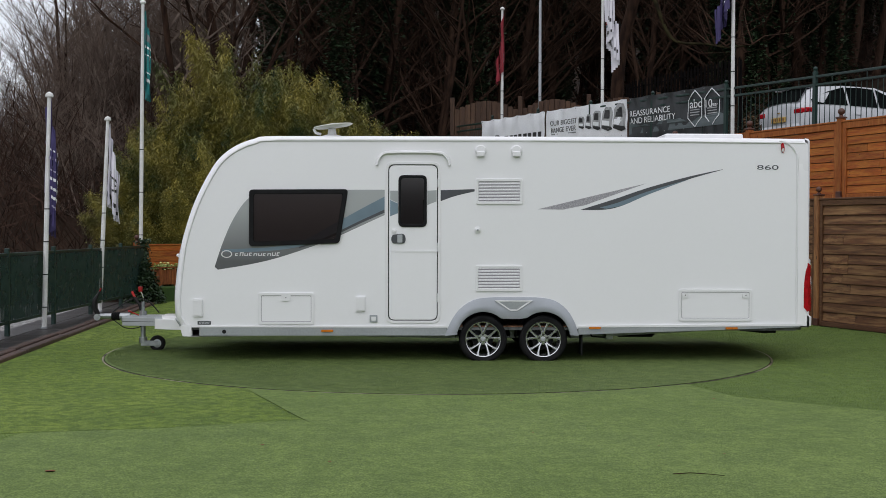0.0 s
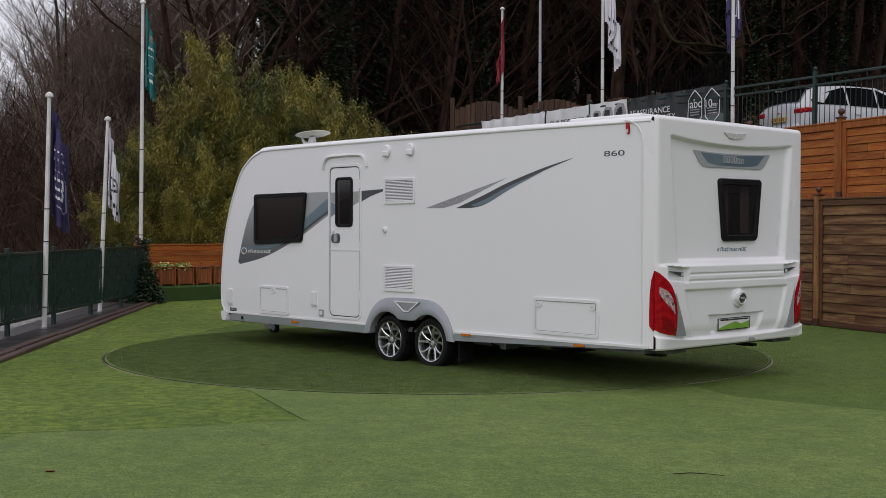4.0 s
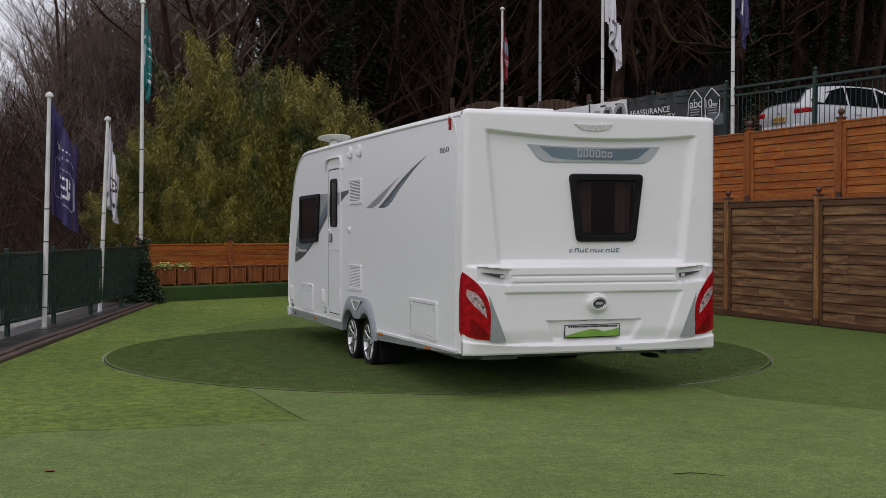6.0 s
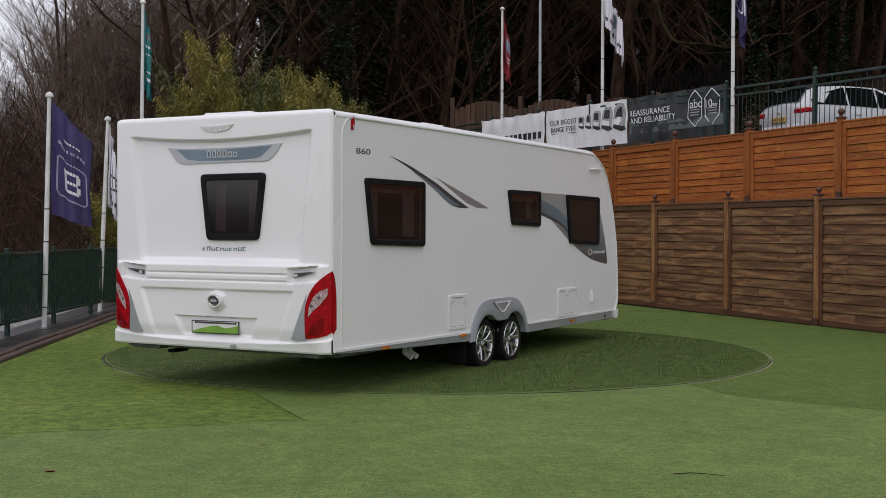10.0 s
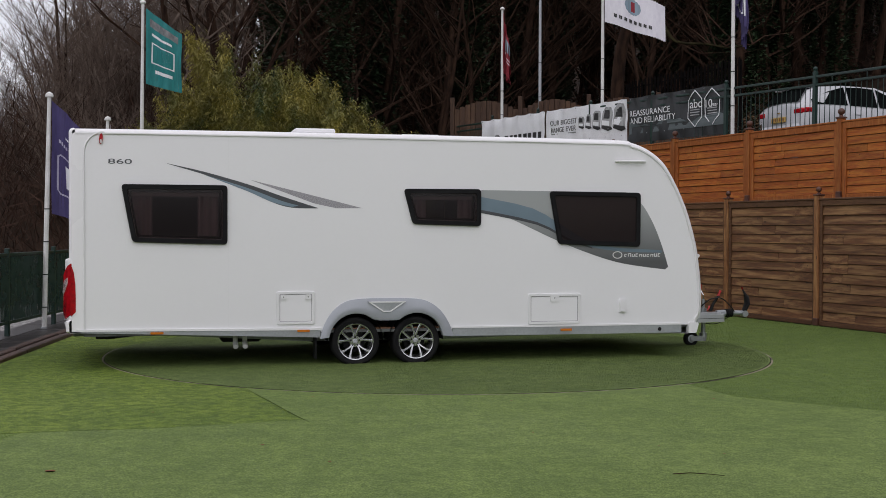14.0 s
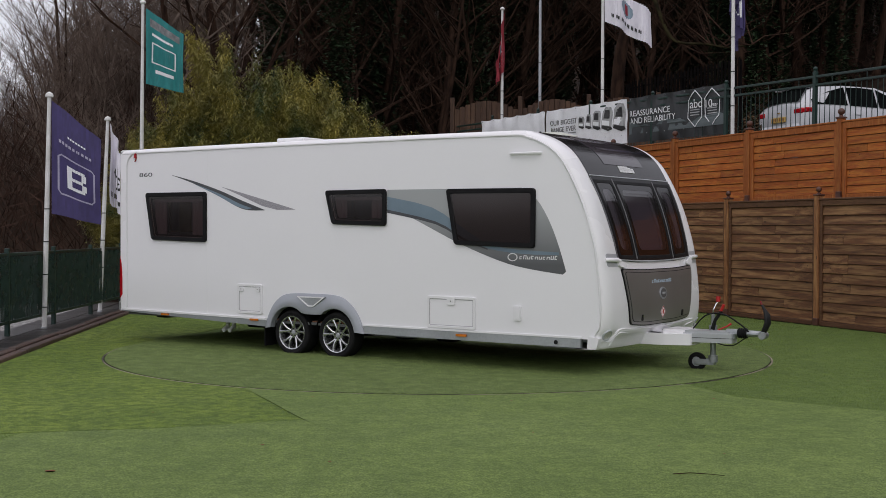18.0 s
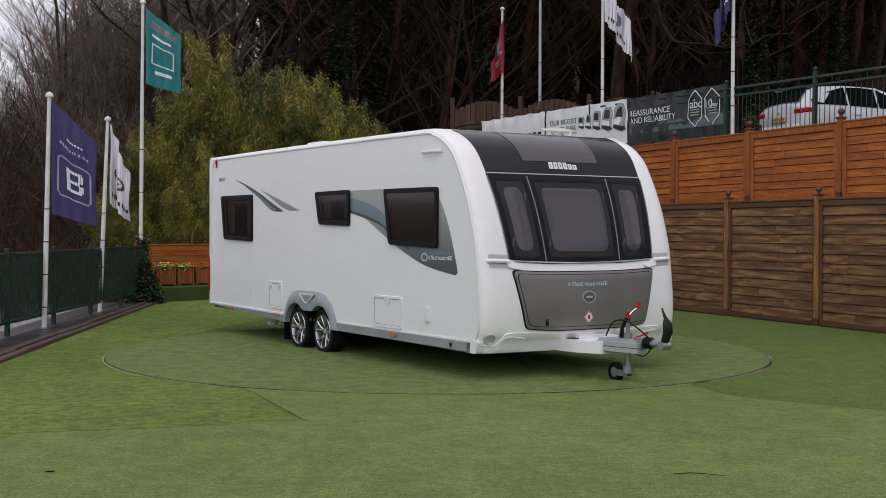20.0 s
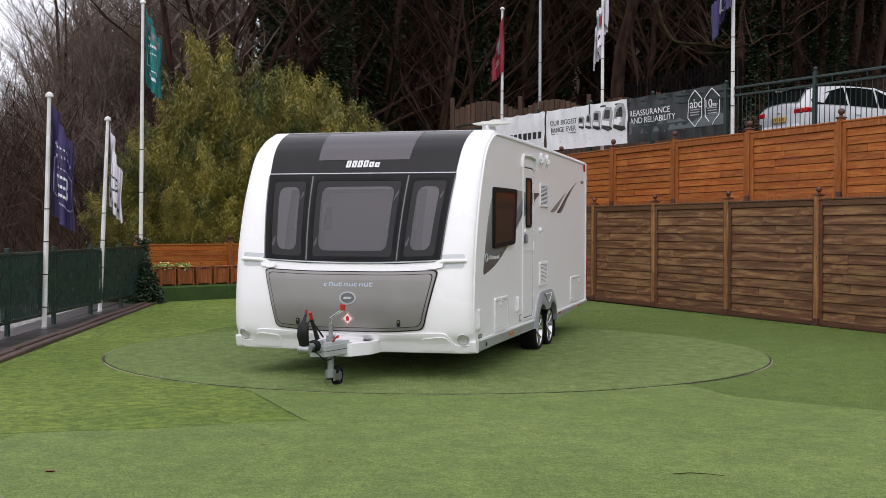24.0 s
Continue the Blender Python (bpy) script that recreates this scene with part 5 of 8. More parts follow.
    part("graphic", Mesh().prism([(0.105, 1.865), (0.005, 1.872), (0.005, 1.75), (0.105, 1.71)], fn, 0.003, 0.0055), D_GREY, d, "grey graphic carried over the door", smooth=0)
    # canopy over the door
    part("rain_deflector", Mesh().tube([left_side(u, v, 0.012) for u, v in smooth_path([(0.655, 2.14), (0.64, 2.20), (0.59, 2.262), (0.50, 2.28), (0.26, 2.285), (0.02, 2.28), (-0.07, 2.262), (-0.12, 2.20), (-0.135, 2.14)], 3)], 0.019, 6), PLASTIC, c, "white curved gutter over the door", smooth=60)
    louvre(c, left_side, -0.425, -0.935, 1.72, 2.0)
    louvre(c, left_side, -0.425, -0.935, 0.77, 1.055)
    for x in (-0.475, -0.865):
        v = Mesh().lathe([(0.0, 0.03), (0.05, 0.028), (0.062, 0.014), (0.062, 0.0)], 18, Matrix.Translation((x, HW, 2.305)))
        v.box(x - 0.045, x + 0.045, HW, HW + 0.045, 2.235, 2.30, 0.012)
        part("flue_cowl", v, PLASTIC, c, "white flue cowl")
    part("water_inlet", Mesh().lathe([(0.0, 0.03), (0.016, 0.03), (0.02, 0.022), (0.032, 0.02), (0.036, 0.0)], 14, Matrix.Translation((-0.445, HW, 1.44))), PLASTIC, c)
    part("water_inlet", Mesh().lathe([(0.0, 0.036), (0.010, 0.034), (0.012, 0.029)], 10, Matrix.Translation((-0.445, HW, 1.44))), GREYRAIL, c)
    service_hatch(c, left_side, 1.94, 1.335, 0.405, 0.75, [(1.64, 0.70, 0.05)])
    service_hatch(c, left_side, -2.65, -3.455, 0.45, 0.80, [(-2.72, 0.735, 0.035), (-3.385, 0.735, 0.035)])
    service_hatch(c, right_side, 0.75, 1.36, 0.40, 0.74, [(1.055, 0.69, 0.05)])
    service_hatch(c, right_side, -2.01, -1.61, 0.44, 0.79, [(-1.94, 0.73, 0.033), (-1.68, 0.73, 0.033)])
    for fn, x0, x1, z0, z1 in ((left_side, 2.65, 2.545, 0.49, 0.68), (left_side, 0.88, 0.775, 0.55, 0.71), (right_side, 1.82, 1.905, 0.52, 0.67)):
        q = [(x0, z0), (x1, z0), (x1, z1), (x0, z1)]
        part("socket_cover", Mesh().prism(rounded(q, 0.012), fn, 0.0, 0.02).prism(rounded(inset(q, 0.012), 0.008), fn, 0.02, 0.026), PLASTIC, c, "white plastic socket cover")
    q = [(0.73, 0.43), (0.645, 0.43), (0.645, 0.51), (0.73, 0.51)]
    part("filler", Mesh().prism(rounded(q, 0.008), left_side, 0.0, 0.01), GREYRAIL, c, "grey water filler")
    part("filler_cap", Mesh().prism(rounded(inset(q, 0.018), 0.008), left_side, 0.01, 0.014), PLASTIC, c)
    q = [(2.60, 0.40), (2.455, 0.40), (2.455, 0.44), (2.60, 0.44)]
    part("id_plate", Mesh().prism(rounded(q, 0.006), left_side, 0.0, 0.004), D_DARK, c, "small dark plate")
    letter_bars(c, left_side, 2.585, 2.47, 0.412, 0.43, 4, SILVER, 0.005)
    for fn in (left_side, right_side):
        part("jack_hole", Mesh().prism([(2.31 + 0.022 * math.cos(a), 0.326 + 0.022 * math.sin(a)) for a in [k * 0.5236 for k in range(12)]], fn, 0.012, 0.016), BLACK, c)
    part("grab_rail", Mesh().tube([right_side(u, 2.215, w) for u, w in ((1.77, 0.0), (1.80, 0.028), (1.95, 0.034), (2.09, 0.028), (2.13, 0.0))], 0.014, 6), PLASTIC, c, "white awning lamp bar")
    nose(c)
    tail_end(c)
    underneath(c)
    roof_things(c)
    inside(c)
    return c


def nose(c):
    np_ = nose_point
    band = [(-1.0, 2.438), (1.0, 2.438), (0.965, 1.992), (-0.965, 1.992)]
    part("front_band", Mesh().strips(band, np_, 0.001, 0.006, 0.02, 0.1), DARKPANEL, c, "anthracite panel over the front windows", smooth=40)
    part("skylight", Mesh().strips([(-0.50, 2.434), (0.50, 2.434), (0.475, 2.125), (-0.475, 2.125)], np_, 0.005, 0.010, 0.02, 0.1), ROOFGLASS, c, "smoked grey skylight", smooth=40)
    letter_bars(c, np_, -0.18, 0.18, 2.05, 2.118, 6, D_WHITE, 0.012, "white brand lettering as bars", 0.1)
    # window surround with three openings
    w = []
    for a, b in ((-0.925, -0.53), (-0.465, 0.465), (0.53, 0.925)):
        k = lambda y, t: y * (1 - 0.075 * t)
        w.append([(k(a, 0), 1.945), (k(b, 0), 1.945), (k(b, 1), 1.165 if abs(b) > 0.6 else 1.15), (k(a, 1), 1.165 if abs(a) > 0.6 else 1.15)])
    sur = Mesh()

    def on(u, v, d):
        return np_(u, v, d)
    sur.strips([(-0.97, 1.991), (0.97, 1.991), (0.967, 1.945), (-0.967, 1.945)], on, 0.0, 0.008, 0.02, 0.1)
    sur.strips([(-0.93, 1.165), (-0.45, 1.15), (0.45, 1.15), (0.93, 1.165), (0.925, 1.14), (0.45, 1.112), (-0.45, 1.112), (-0.925, 1.14)][::-1], on, 0.0, 0.008, 0.1, 0.1)
    for a, b in ((-0.967, -0.925), (-0.53, -0.465), (0.465, 0.53), (0.925, 0.967)):
        sur.strips([(a, 1.945), (b, 1.945), (b * 0.925, 1.148), (a * 0.925, 1.148)], on, 0.0, 0.008, 0.05)
    part("window_surround", sur, SURROUND, c, "dark grey surround of the front windows", smooth=40)
    for i, q in enumerate(w):
        e = new("front_window")
        e.parent = c
        e["label"] = "dark tinted front window pane"
        part("rim", Mesh().ring(resample(rounded(inset(q, -0.004), 0.008, 5), 6), resample(rounded(inset(q, 0.03), 0.04, 5), 6), on, -0.01, 0.011, 0.003), RUBBER, e)
        part("pane", Mesh().strips(rounded(inset(q, 0.028), 0.04, 5), on, 0.001, 0.006, 0.06, 0.1), TINTF, e, smooth=40)
        inner = inset(q, 0.085)
        part("printed_border", Mesh().ring(resample(rounded(inset(q, 0.029), 0.04, 5), 5), resample(rounded(inner, 0.085, 5), 5), on, 0.003, 0.0075), PRINTED, e, "black printed border of the pane", smooth=40)
        # mauve sheet added to give the pane its reflected sky tone
        part("blind", Mesh().strips(inset(q, 0.05), on, -0.06, -0.055, 0.06, 0.1), BLINDSHEEN, e, "mauve sheet behind the glass, in the tone of its sky reflection", smooth=40)
        part("blind_frame", Mesh().ring(resample(rounded(inset(q, 0.09), 0.08, 6), 5), resample(rounded(inset(q, 0.12), 0.06, 6), 5), on, -0.05, -0.03, 0.004), BLINDSHEEN, e, "pale blind frame behind the glass")
        # upright white strips painted as glints in the glass
        for y, side in ((inner[0][0] * 0.97 + 0.03, 1), (inner[1][0] * 0.97 - 0.03, -1)):
            part("blind_catch", Mesh().strips([(y - 0.006, 1.72), (y + 0.006, 1.72), (y + 0.006, 1.46), (y - 0.006, 1.46)], on, -0.045, -0.02, 0.05), D_WHITE, e, "white strip painted as a glint near the pane's edge", smooth=40)
        if i == 1:
            part("cupboard_front", Mesh().strips([(-0.34, 1.68), (-0.26, 1.68), (-0.26, 1.45), (-0.34, 1.45)], on, -0.052, -0.048, 0.05), TABLEWOOD, e, "brown cupboard front seen through the glass", smooth=40)
    part("trim_strip", Mesh().tube([np_(-0.965 + 0.193 * k, 1.990, 0.007) for k in range(11)], 0.007, 6), SILVER, c, "thin silver strip over the front windows", smooth=60)
    part("trim_strip", Mesh().tube([np_(-0.90 + 0.18 * k, 1.118 + 0.03 * (abs(k - 5) / 5) ** 2, 0.012) for k in range(11)], 0.008, 6), SILVER, c, "thin silver strip under the front windows", smooth=60)
    for a in (-0.968, -0.4975, 0.4975, 0.968):
        wide = 0.008 if abs(a) < 0.6 else 0.006
        part("window_bar", Mesh().tube([np_(a * (1 - 0.075 * k / 10), 1.965 - 0.082 * k, 0.009) for k in range(11)], wide, 6), BARGREY, c, "slim grey bar between the panes", smooth=60)
    lk = [(-0.885, 1.06), (-0.45, 1.038), (0.45, 1.038), (0.885, 1.06), (0.745, 0.50), (0.40, 0.475), (-0.40, 0.475), (-0.745, 0.50)]
    part("locker_seal", Mesh().strips(rounded(lk, [0.05, 0.3, 0.3, 0.05, 0.05, 0.2, 0.2, 0.05]), np_, 0.0, 0.012, 0.03, 0.1), RUBBER, c, "black seal of the gas locker", smooth=40)
    part("locker_rim", Mesh().strips(rounded(inset(lk, 0.010), [0.05, 0.3, 0.3, 0.05, 0.05, 0.2, 0.2, 0.05]), np_, 0.010, 0.02, 0.03, 0.1), LOCKER, c, "grey edge of the locker lid", smooth=40)
    part("locker_gap", Mesh().strips(rounded(inset(lk, 0.033), [0.05, 0.3, 0.3, 0.05, 0.05, 0.2, 0.2, 0.05]), np_, 0.015, 0.0215, 0.03, 0.1), RUBBER, c, "dark gap round the lid", smooth=40)
    part("gas_locker", Mesh().strips(rounded(inset(lk, 0.039), [0.05, 0.3, 0.3, 0.05, 0.05, 0.2, 0.2, 0.05]), np_, 0.015, 0.026, 0.03, 0.1), LOCKER, c, "grey metallic gas locker lid", smooth=40)
    letter_bars(c, np_, -0.255, 0.255, 0.892, 0.93, 10, D_PALEBLUE, 0.0275)
    part("badge", Mesh().strips([(0.085 * math.cos(a), 0.782 + 0.062 * math.sin(a)) for a in [k * 0.3142 for k in range(20)]], np_, 0.026, 0.034, 0.02), GREYRAIL, c, "grey oval badge")
    part("badge", Mesh().strips([(0.068 * math.cos(a), 0.782 + 0.047 * math.sin(a)) for a in [k * 0.3142 for k in range(20)]], np_, 0.034, 0.037, 0.02), D_GREY, c)
    part("badge", Mesh().strips(rounded([(-0.042, 0.772), (0.035, 0.772), (0.042, 0.792), (-0.035, 0.792)], 0.006), np_, 0.037, 0.040, 0.02), SILVER, c)
    part("gas_sticker", Mesh().strips([(0, 0.655), (0.062, 0.593), (0, 0.531), (-0.062, 0.593)], np_, 0.026, 0.0275, 0.02), D_WHITE, c, "white diamond gas warning sticker")
    part("gas_sticker", Mesh().ring([(0, 0.652), (0.059, 0.593), (0, 0.534), (-0.059, 0.593)], [(0, 0.642), (0.049, 0.593), (0, 0.544), (-0.049, 0.593)], np_, 0.026, 0.0283), REDPLASTIC, c, smooth=0)
    part("gas_sticker", Mesh().strips(rounded([(-0.016, 0.572), (0.016, 0.572), (0.016, 0.605), (0.006, 0.618), (-0.006, 0.618), (-0.016, 0.605)], 0.006), np_, 0.0275, 0.029, 0.02), REDPLASTIC, c)
    for s in (-1, 1):
        part("lock", Mesh().strips(rounded([(s * 0.51 - 0.016, 0.53), (s * 0.51 + 0.016, 0.53), (s * 0.51 + 0.016, 0.59), (s * 0.51 - 0.016, 0.59)], 0.012), np_, 0.026, 0.036, 0.02), BLACK, c)
        part("lock", Mesh().strips([(s * 0.51 + 0.008 * math.cos(a), 0.573 + 0.008 * math.sin(a)) for a in [k * 0.785 for k in range(8)]], np_, 0.036, 0.039, 0.02), CHROME, c)
        # front lamp and grab handle
        y = s * 1.115
        o = [(y + 0.055 * math.cos(a), 0.415 + 0.055 * math.sin(a)) for a in [k * 0.3927 for k in range(16)]]
        i = [(y + 0.04 * math.cos(a), 0.415 + 0.04 * math.sin(a)) for a in [k * 0.3927 for k in range(16)]]
        part("front_lamp", Mesh().ring(o, i, np_, -0.01, 0.014, 0.005), SILVER, c, "round front lamp bezel")
        part("front_lamp", Mesh().strips(i, np_, -0.01, 0.006, 0.02), CLEAR, c)
        # nearly flush patch; the recess's shade is put into its grey
        part("handle_recess", Mesh().strips(rounded([(s * 1.128, 1.213), (s * 0.895, 1.205), (s * 0.875, 1.078), (s * 1.122, 1.082)], 0.025), np_, -0.004, 0.004, 0.02, 0.05), SILVER, c, "grab handle recess painted in a shadow grey", smooth=40)
        part("grab_handle", Mesh().tube([np_(s * 1.14, 1.15, 0.0), np_(s * 1.12, 1.15, 0.012), np_(s * 1.05, 1.147, 0.018), np_(s * 0.95, 1.143, 0.018), np_(s * 0.90, 1.135, 0.016)], 0.021, 8), WHITE, c, "white grab handle", smooth=60)
        part("handle_bracket", Mesh().strips(rounded([(s * 0.935, 1.17), (s * 0.83, 1.125), (s * 0.77, 1.10), (s * 0.775, 1.07), (s * 0.83, 1.062), (s * 0.925, 1.085)], 0.01), np_, 0.0, 0.026, 0.02), WHITE, c, "white handle bracket")
        # moulded panels in the bumper
        q = rounded([(s * 1.03, 0.31), (s * 0.72, 0.31), (s * 0.72, 0.435), (s * 0.98, 0.455)], [0.01, 0.01, 0.03, 0.08])
        part("bumper_relief", Mesh().strips(q, np_, -0.002, 0.024, 0.03), WHITE, c)
    edge = smooth_path([(1.19, 0.352), (1.06, 0.356), (1.02, 0.385), (0.985, 0.44), (0.92, 0.474), (0.6, 0.468), (0.3, 0.458)], 4)
    edge = edge + [(-y, z) for y, z in reversed(edge)]
    part("bumper", Mesh().strips([(y, z) for y, z in edge] + [(-1.19, 0.286), (1.19, 0.286)], np_, -0.002, 0.016, 0.02, 0.1), WHITE, c, "white moulded front bumper", smooth=40)
    # chamfered lower lip
    lip = Mesh().grid([-HW + 2 * HW * k / 40 for k in range(41)], [0, 1, 2], lambda y, j: (np_(y, 0.285, 0.0)[0] - (0.0, 0.012, 0.6)[j], y, (0.283, 0.27, 0.275)[j]))
    part("front_lip", lip, WHITE, c)


def resample(poly, n):
    """Adds points along an outline so that it follows a curved surface."""
    out = []
    for i, p in enumerate(poly):
        q = poly[(i + 1) % len(poly)]
        for k in range(n):
            out.append((p[0] + (q[0] - p[0]) * k / n, p[1] + (q[1] - p[1]) * k / n))
    return out


def tail_end(c):
    rp = lambda u, v, w: rear_point(u, v, w)
    # window
    e = new("rear_window")
    e.parent = c
    e["label"] = "dark tinted rear window with black rim"
    q = [(0.22, 1.93), (-0.50, 1.935), (-0.425, 1.345), (0.145, 1.34)]
    fl = rear_flat(-4.01)
    o, i = rounded(q, 0.05, 5), rounded(inset(q, 0.06), 0.03, 5)
    part("rim", Mesh().ring(o, i, fl, -0.01, 0.035, 0.012), RUBBER, e)
    part("pane", Mesh().prism(i, fl, 0.018, 0.024), TINT, e)
    # added curtains give the rear pane its pale reflected smudges
    for a, b in ((0.10, -0.02), (-0.26, -0.40)):
        cur = Mesh().grid([a + (b - a) * k / 14 for k in range(15)], [1.42, 1.65, 1.86], lambda u, v: (-3.99 + 0.014 * math.sin(u * 95), u, v))
        part("curtain", cur, BLINDSHEEN, e, "pale pleated curtain added for reflections in the glass", smooth=60)
    # brand band
    band = smooth_path([(0.61, 2.175), (0.3, 2.165), (0.0, 2.163), (-0.35, 2.17), (-0.67, 2.185)], 3) + smooth_path([(-0.62, 2.12), (-0.52, 2.04), (-0.3, 2.035), (0.2, 2.03), (0.46, 2.035), (0.55, 2.11)], 3)
    part("brand_band", Mesh().prism(band, rear_flat(-4.008), 0.0, 0.012), SILVER, c, "silver crescent band across the rear", smooth=0)
    inb = smooth_path([(0.50, 2.158), (0.0, 2.148), (-0.57, 2.168)], 4) + smooth_path([(-0.45, 2.075), (-0.3, 2.055), (0.2, 2.05), (0.38, 2.07)], 4)
    part("brand_band", Mesh().prism(inb, rear_flat(-4.008), 0.012, 0.014), D_BLUE, c, "blue-grey fill of the band", smooth=0)
    letter_bars(c, rear_flat(-4.022), 0.15, -0.20, 2.075, 2.142, 6, SILVER, 0.008, "raised chrome brand lettering as bars", 0.0)
    letter_bars(c, rear_flat(-4.0115), 0.215, -0.285, 1.248, 1.285, 10, D_BLUE, 0.0015)
    part("high_brake_lamp", Mesh().prism(smooth_path([(0.19, 2.355), (0.0, 2.352), (-0.18, 2.362)], 3) + smooth_path([(-0.12, 2.315), (0.0, 2.30), (0.12, 2.31)], 3), rear_flat(-4.055), 0.0, 0.016), CLEAR, c, "high-level lamp lens")
    for s in (1, -1):
        y = lambda a: s * a
        l = new("tail_lamp")
        l.parent = c
        l["label"] = "large red tail lamp cluster"
        shape = smooth_path([(1.207, 1.088), (1.124, 1.02), (1.058, 0.946), (1.01, 0.864), (0.985, 0.78), (0.979, 0.70), (0.982, 0.615), (0.985, 0.51)], 2) + [(1.10, 0.525), (1.17, 0.545), (1.205, 0.57), (1.207, 0.80)]
        part("red_lens", Mesh().strips([(y(a), b) for a, b in shape], rear_point, -0.02, 0.012, 0.04, 0.03), RED, l, smooth=30)
        part("side_lens", Mesh().prism([(-4.070, 1.07), (-4.045, 1.0), (-4.030, 0.88), (-4.026, 0.74), (-4.026, 0.60), (-4.070, 0.555)], left_side if s > 0 else right_side, 0.0, 0.010), RED, l, "red side of the tail lamp", smooth=0)
        low = smooth_path([(1.155, 0.70), (1.09, 0.66), (1.03, 0.60), (1.005, 0.555)], 2) + [(1.02, 0.54), (1.10, 0.55), (1.15, 0.58)]
        part("lens_division", Mesh().strips([(y(a), b) for a, b in low], rear_point, 0.011, 0.015, 0.04, 0.03), DEEPRED, l, "deep red lower lens", smooth=30)
        cl = smooth_path([(1.180, 0.885), (1.13, 0.815), (1.07, 0.755), (1.015, 0.70)], 3) + smooth_path([(1.025, 0.775), (1.06, 0.85), (1.11, 0.91), (1.180, 0.945)], 3)
        part("clear_lens", Mesh().strips([(y(a), b) for a, b in cl], rear_point, 0.011, 0.016, 0.04, 0.03), FACET, l, smooth=30)
        for a, b in ((1.115, 0.865), (1.052, 0.795)):
            part("bulb", Mesh().prism([(y(a) + 0.014 * math.cos(k * 0.6283), b + 0.014 * math.sin(k * 0.6283)) for k in range(10)], rear_point, 0.015, 0.020), CHASSIS, l, smooth=0)
        wedge = smooth_path([(0.992, 0.89), (0.95, 0.79), (0.905, 0.68), (0.865, 0.58), (0.835, 0.50)], 3) + [(0.98, 0.505), (0.974, 0.70)]
        part("lamp_wedge", Mesh().prism([(y(a), b) for a, b in wedge], rear_flat(-4.085), -0.03, 0.03), GREYRAIL, c, "grey wedge beside the tail lamp", smooth=0)
        part("marker_lamp", Mesh().prism(rounded([(y(1.05), 1.082), (y(0.845), 1.066), (y(0.845), 1.026), (y(0.93), 1.046)], 0.006), rear_flat(-4.075), -0.01, 0.014), D_DARK, c, "dark wedge-shaped marker lamp in a recess")
        part("marker_lens", Mesh().prism([(y(0.885), 1.062), (y(0.85), 1.060), (y(0.85), 1.032), (y(0.885), 1.038)], rear_flat(-4.075), 0.013, 0.018), CLEAR, c)
    oval = lambda r: [(-0.02 + r * math.cos(k * 0.2618), 0.81 + 0.76 * r * math.sin(k * 0.2618)) for k in range(24)]
    part("badge", Mesh().ring(oval(0.083), oval(0.064), rear_flat(-4.135), -0.06, 0.008, 0.004), PLASTIC, c, "white oval badge surround")
    part("badge", Mesh().ring(oval(0.062), oval(0.050), rear_flat(-4.135), -0.06, 0.010, 0.003), CHROME, c, "chrome oval badge ring")
    part("badge", Mesh().prism(oval(0.050), rear_flat(-4.135), -0.03, 0.004), D_DARK, c)
    part("badge", Mesh().prism([(-0.055, 0.80), (0.010, 0.80), (0.015, 0.82), (-0.05, 0.82)], rear_flat(-4.135), 0.003, 0.007), SILVER, c)
    q = [(0.28, 0.625), (-0.25, 0.628), (-0.25, 0.515), (0.28, 0.51)]
    part("dealer_plate", Mesh().prism(rounded(q, 0.01), rear_flat(-4.055), 0.0, 0.018), D_WHITE, c, "white dealer plate with green hills")
    part("plate_border", Mesh().ring(rounded(q, 0.01), rounded(inset(q, 0.007), 0.006), rear_flat(-4.073), -0.01, 0.002), BLACK, c, smooth=0)
    letter_bars(c, rear_flat(-4.073), 0.245, -0.225, 0.60, 0.615, 22, BLACK, 0.002, "", 0.0)
    G1 = material("plate_green", (0.22, 0.42, 0.06), (0.16, 0.34, 0.05), 9, 60, 0.4, bump=0.0)
    part("plate_picture", Mesh().prism(smooth_path([(0.27, 0.53), (0.15, 0.56), (0.0, 0.585), (-0.1, 0.565), (-0.24, 0.59)], 4) + [(-0.24, 0.522), (0.27, 0.518)], rear_flat(-4.073), 0.0, 0.0015), G1, c, "green hills on the plate", smooth=0)
    for y0, y1 in ((0.13, 0.06), (-0.13, -0.2)):
        part("plate_lamp", Mesh().box(-4.10, -4.06, y0, y1, 0.655, 0.672, 0.004), BLACK, c)
    part("tow_socket", Mesh().box(-4.175, -4.13, -0.24, -0.20, 0.405, 0.432, 0.005), GREYRAIL, c)
    for y in (0.86, -0.90):
        part("bumper_bracket", Mesh().box(-4.06, -3.9, y - 0.16, y + 0.16, 0.34, 0.385, 0.006), CHASSIS, c)


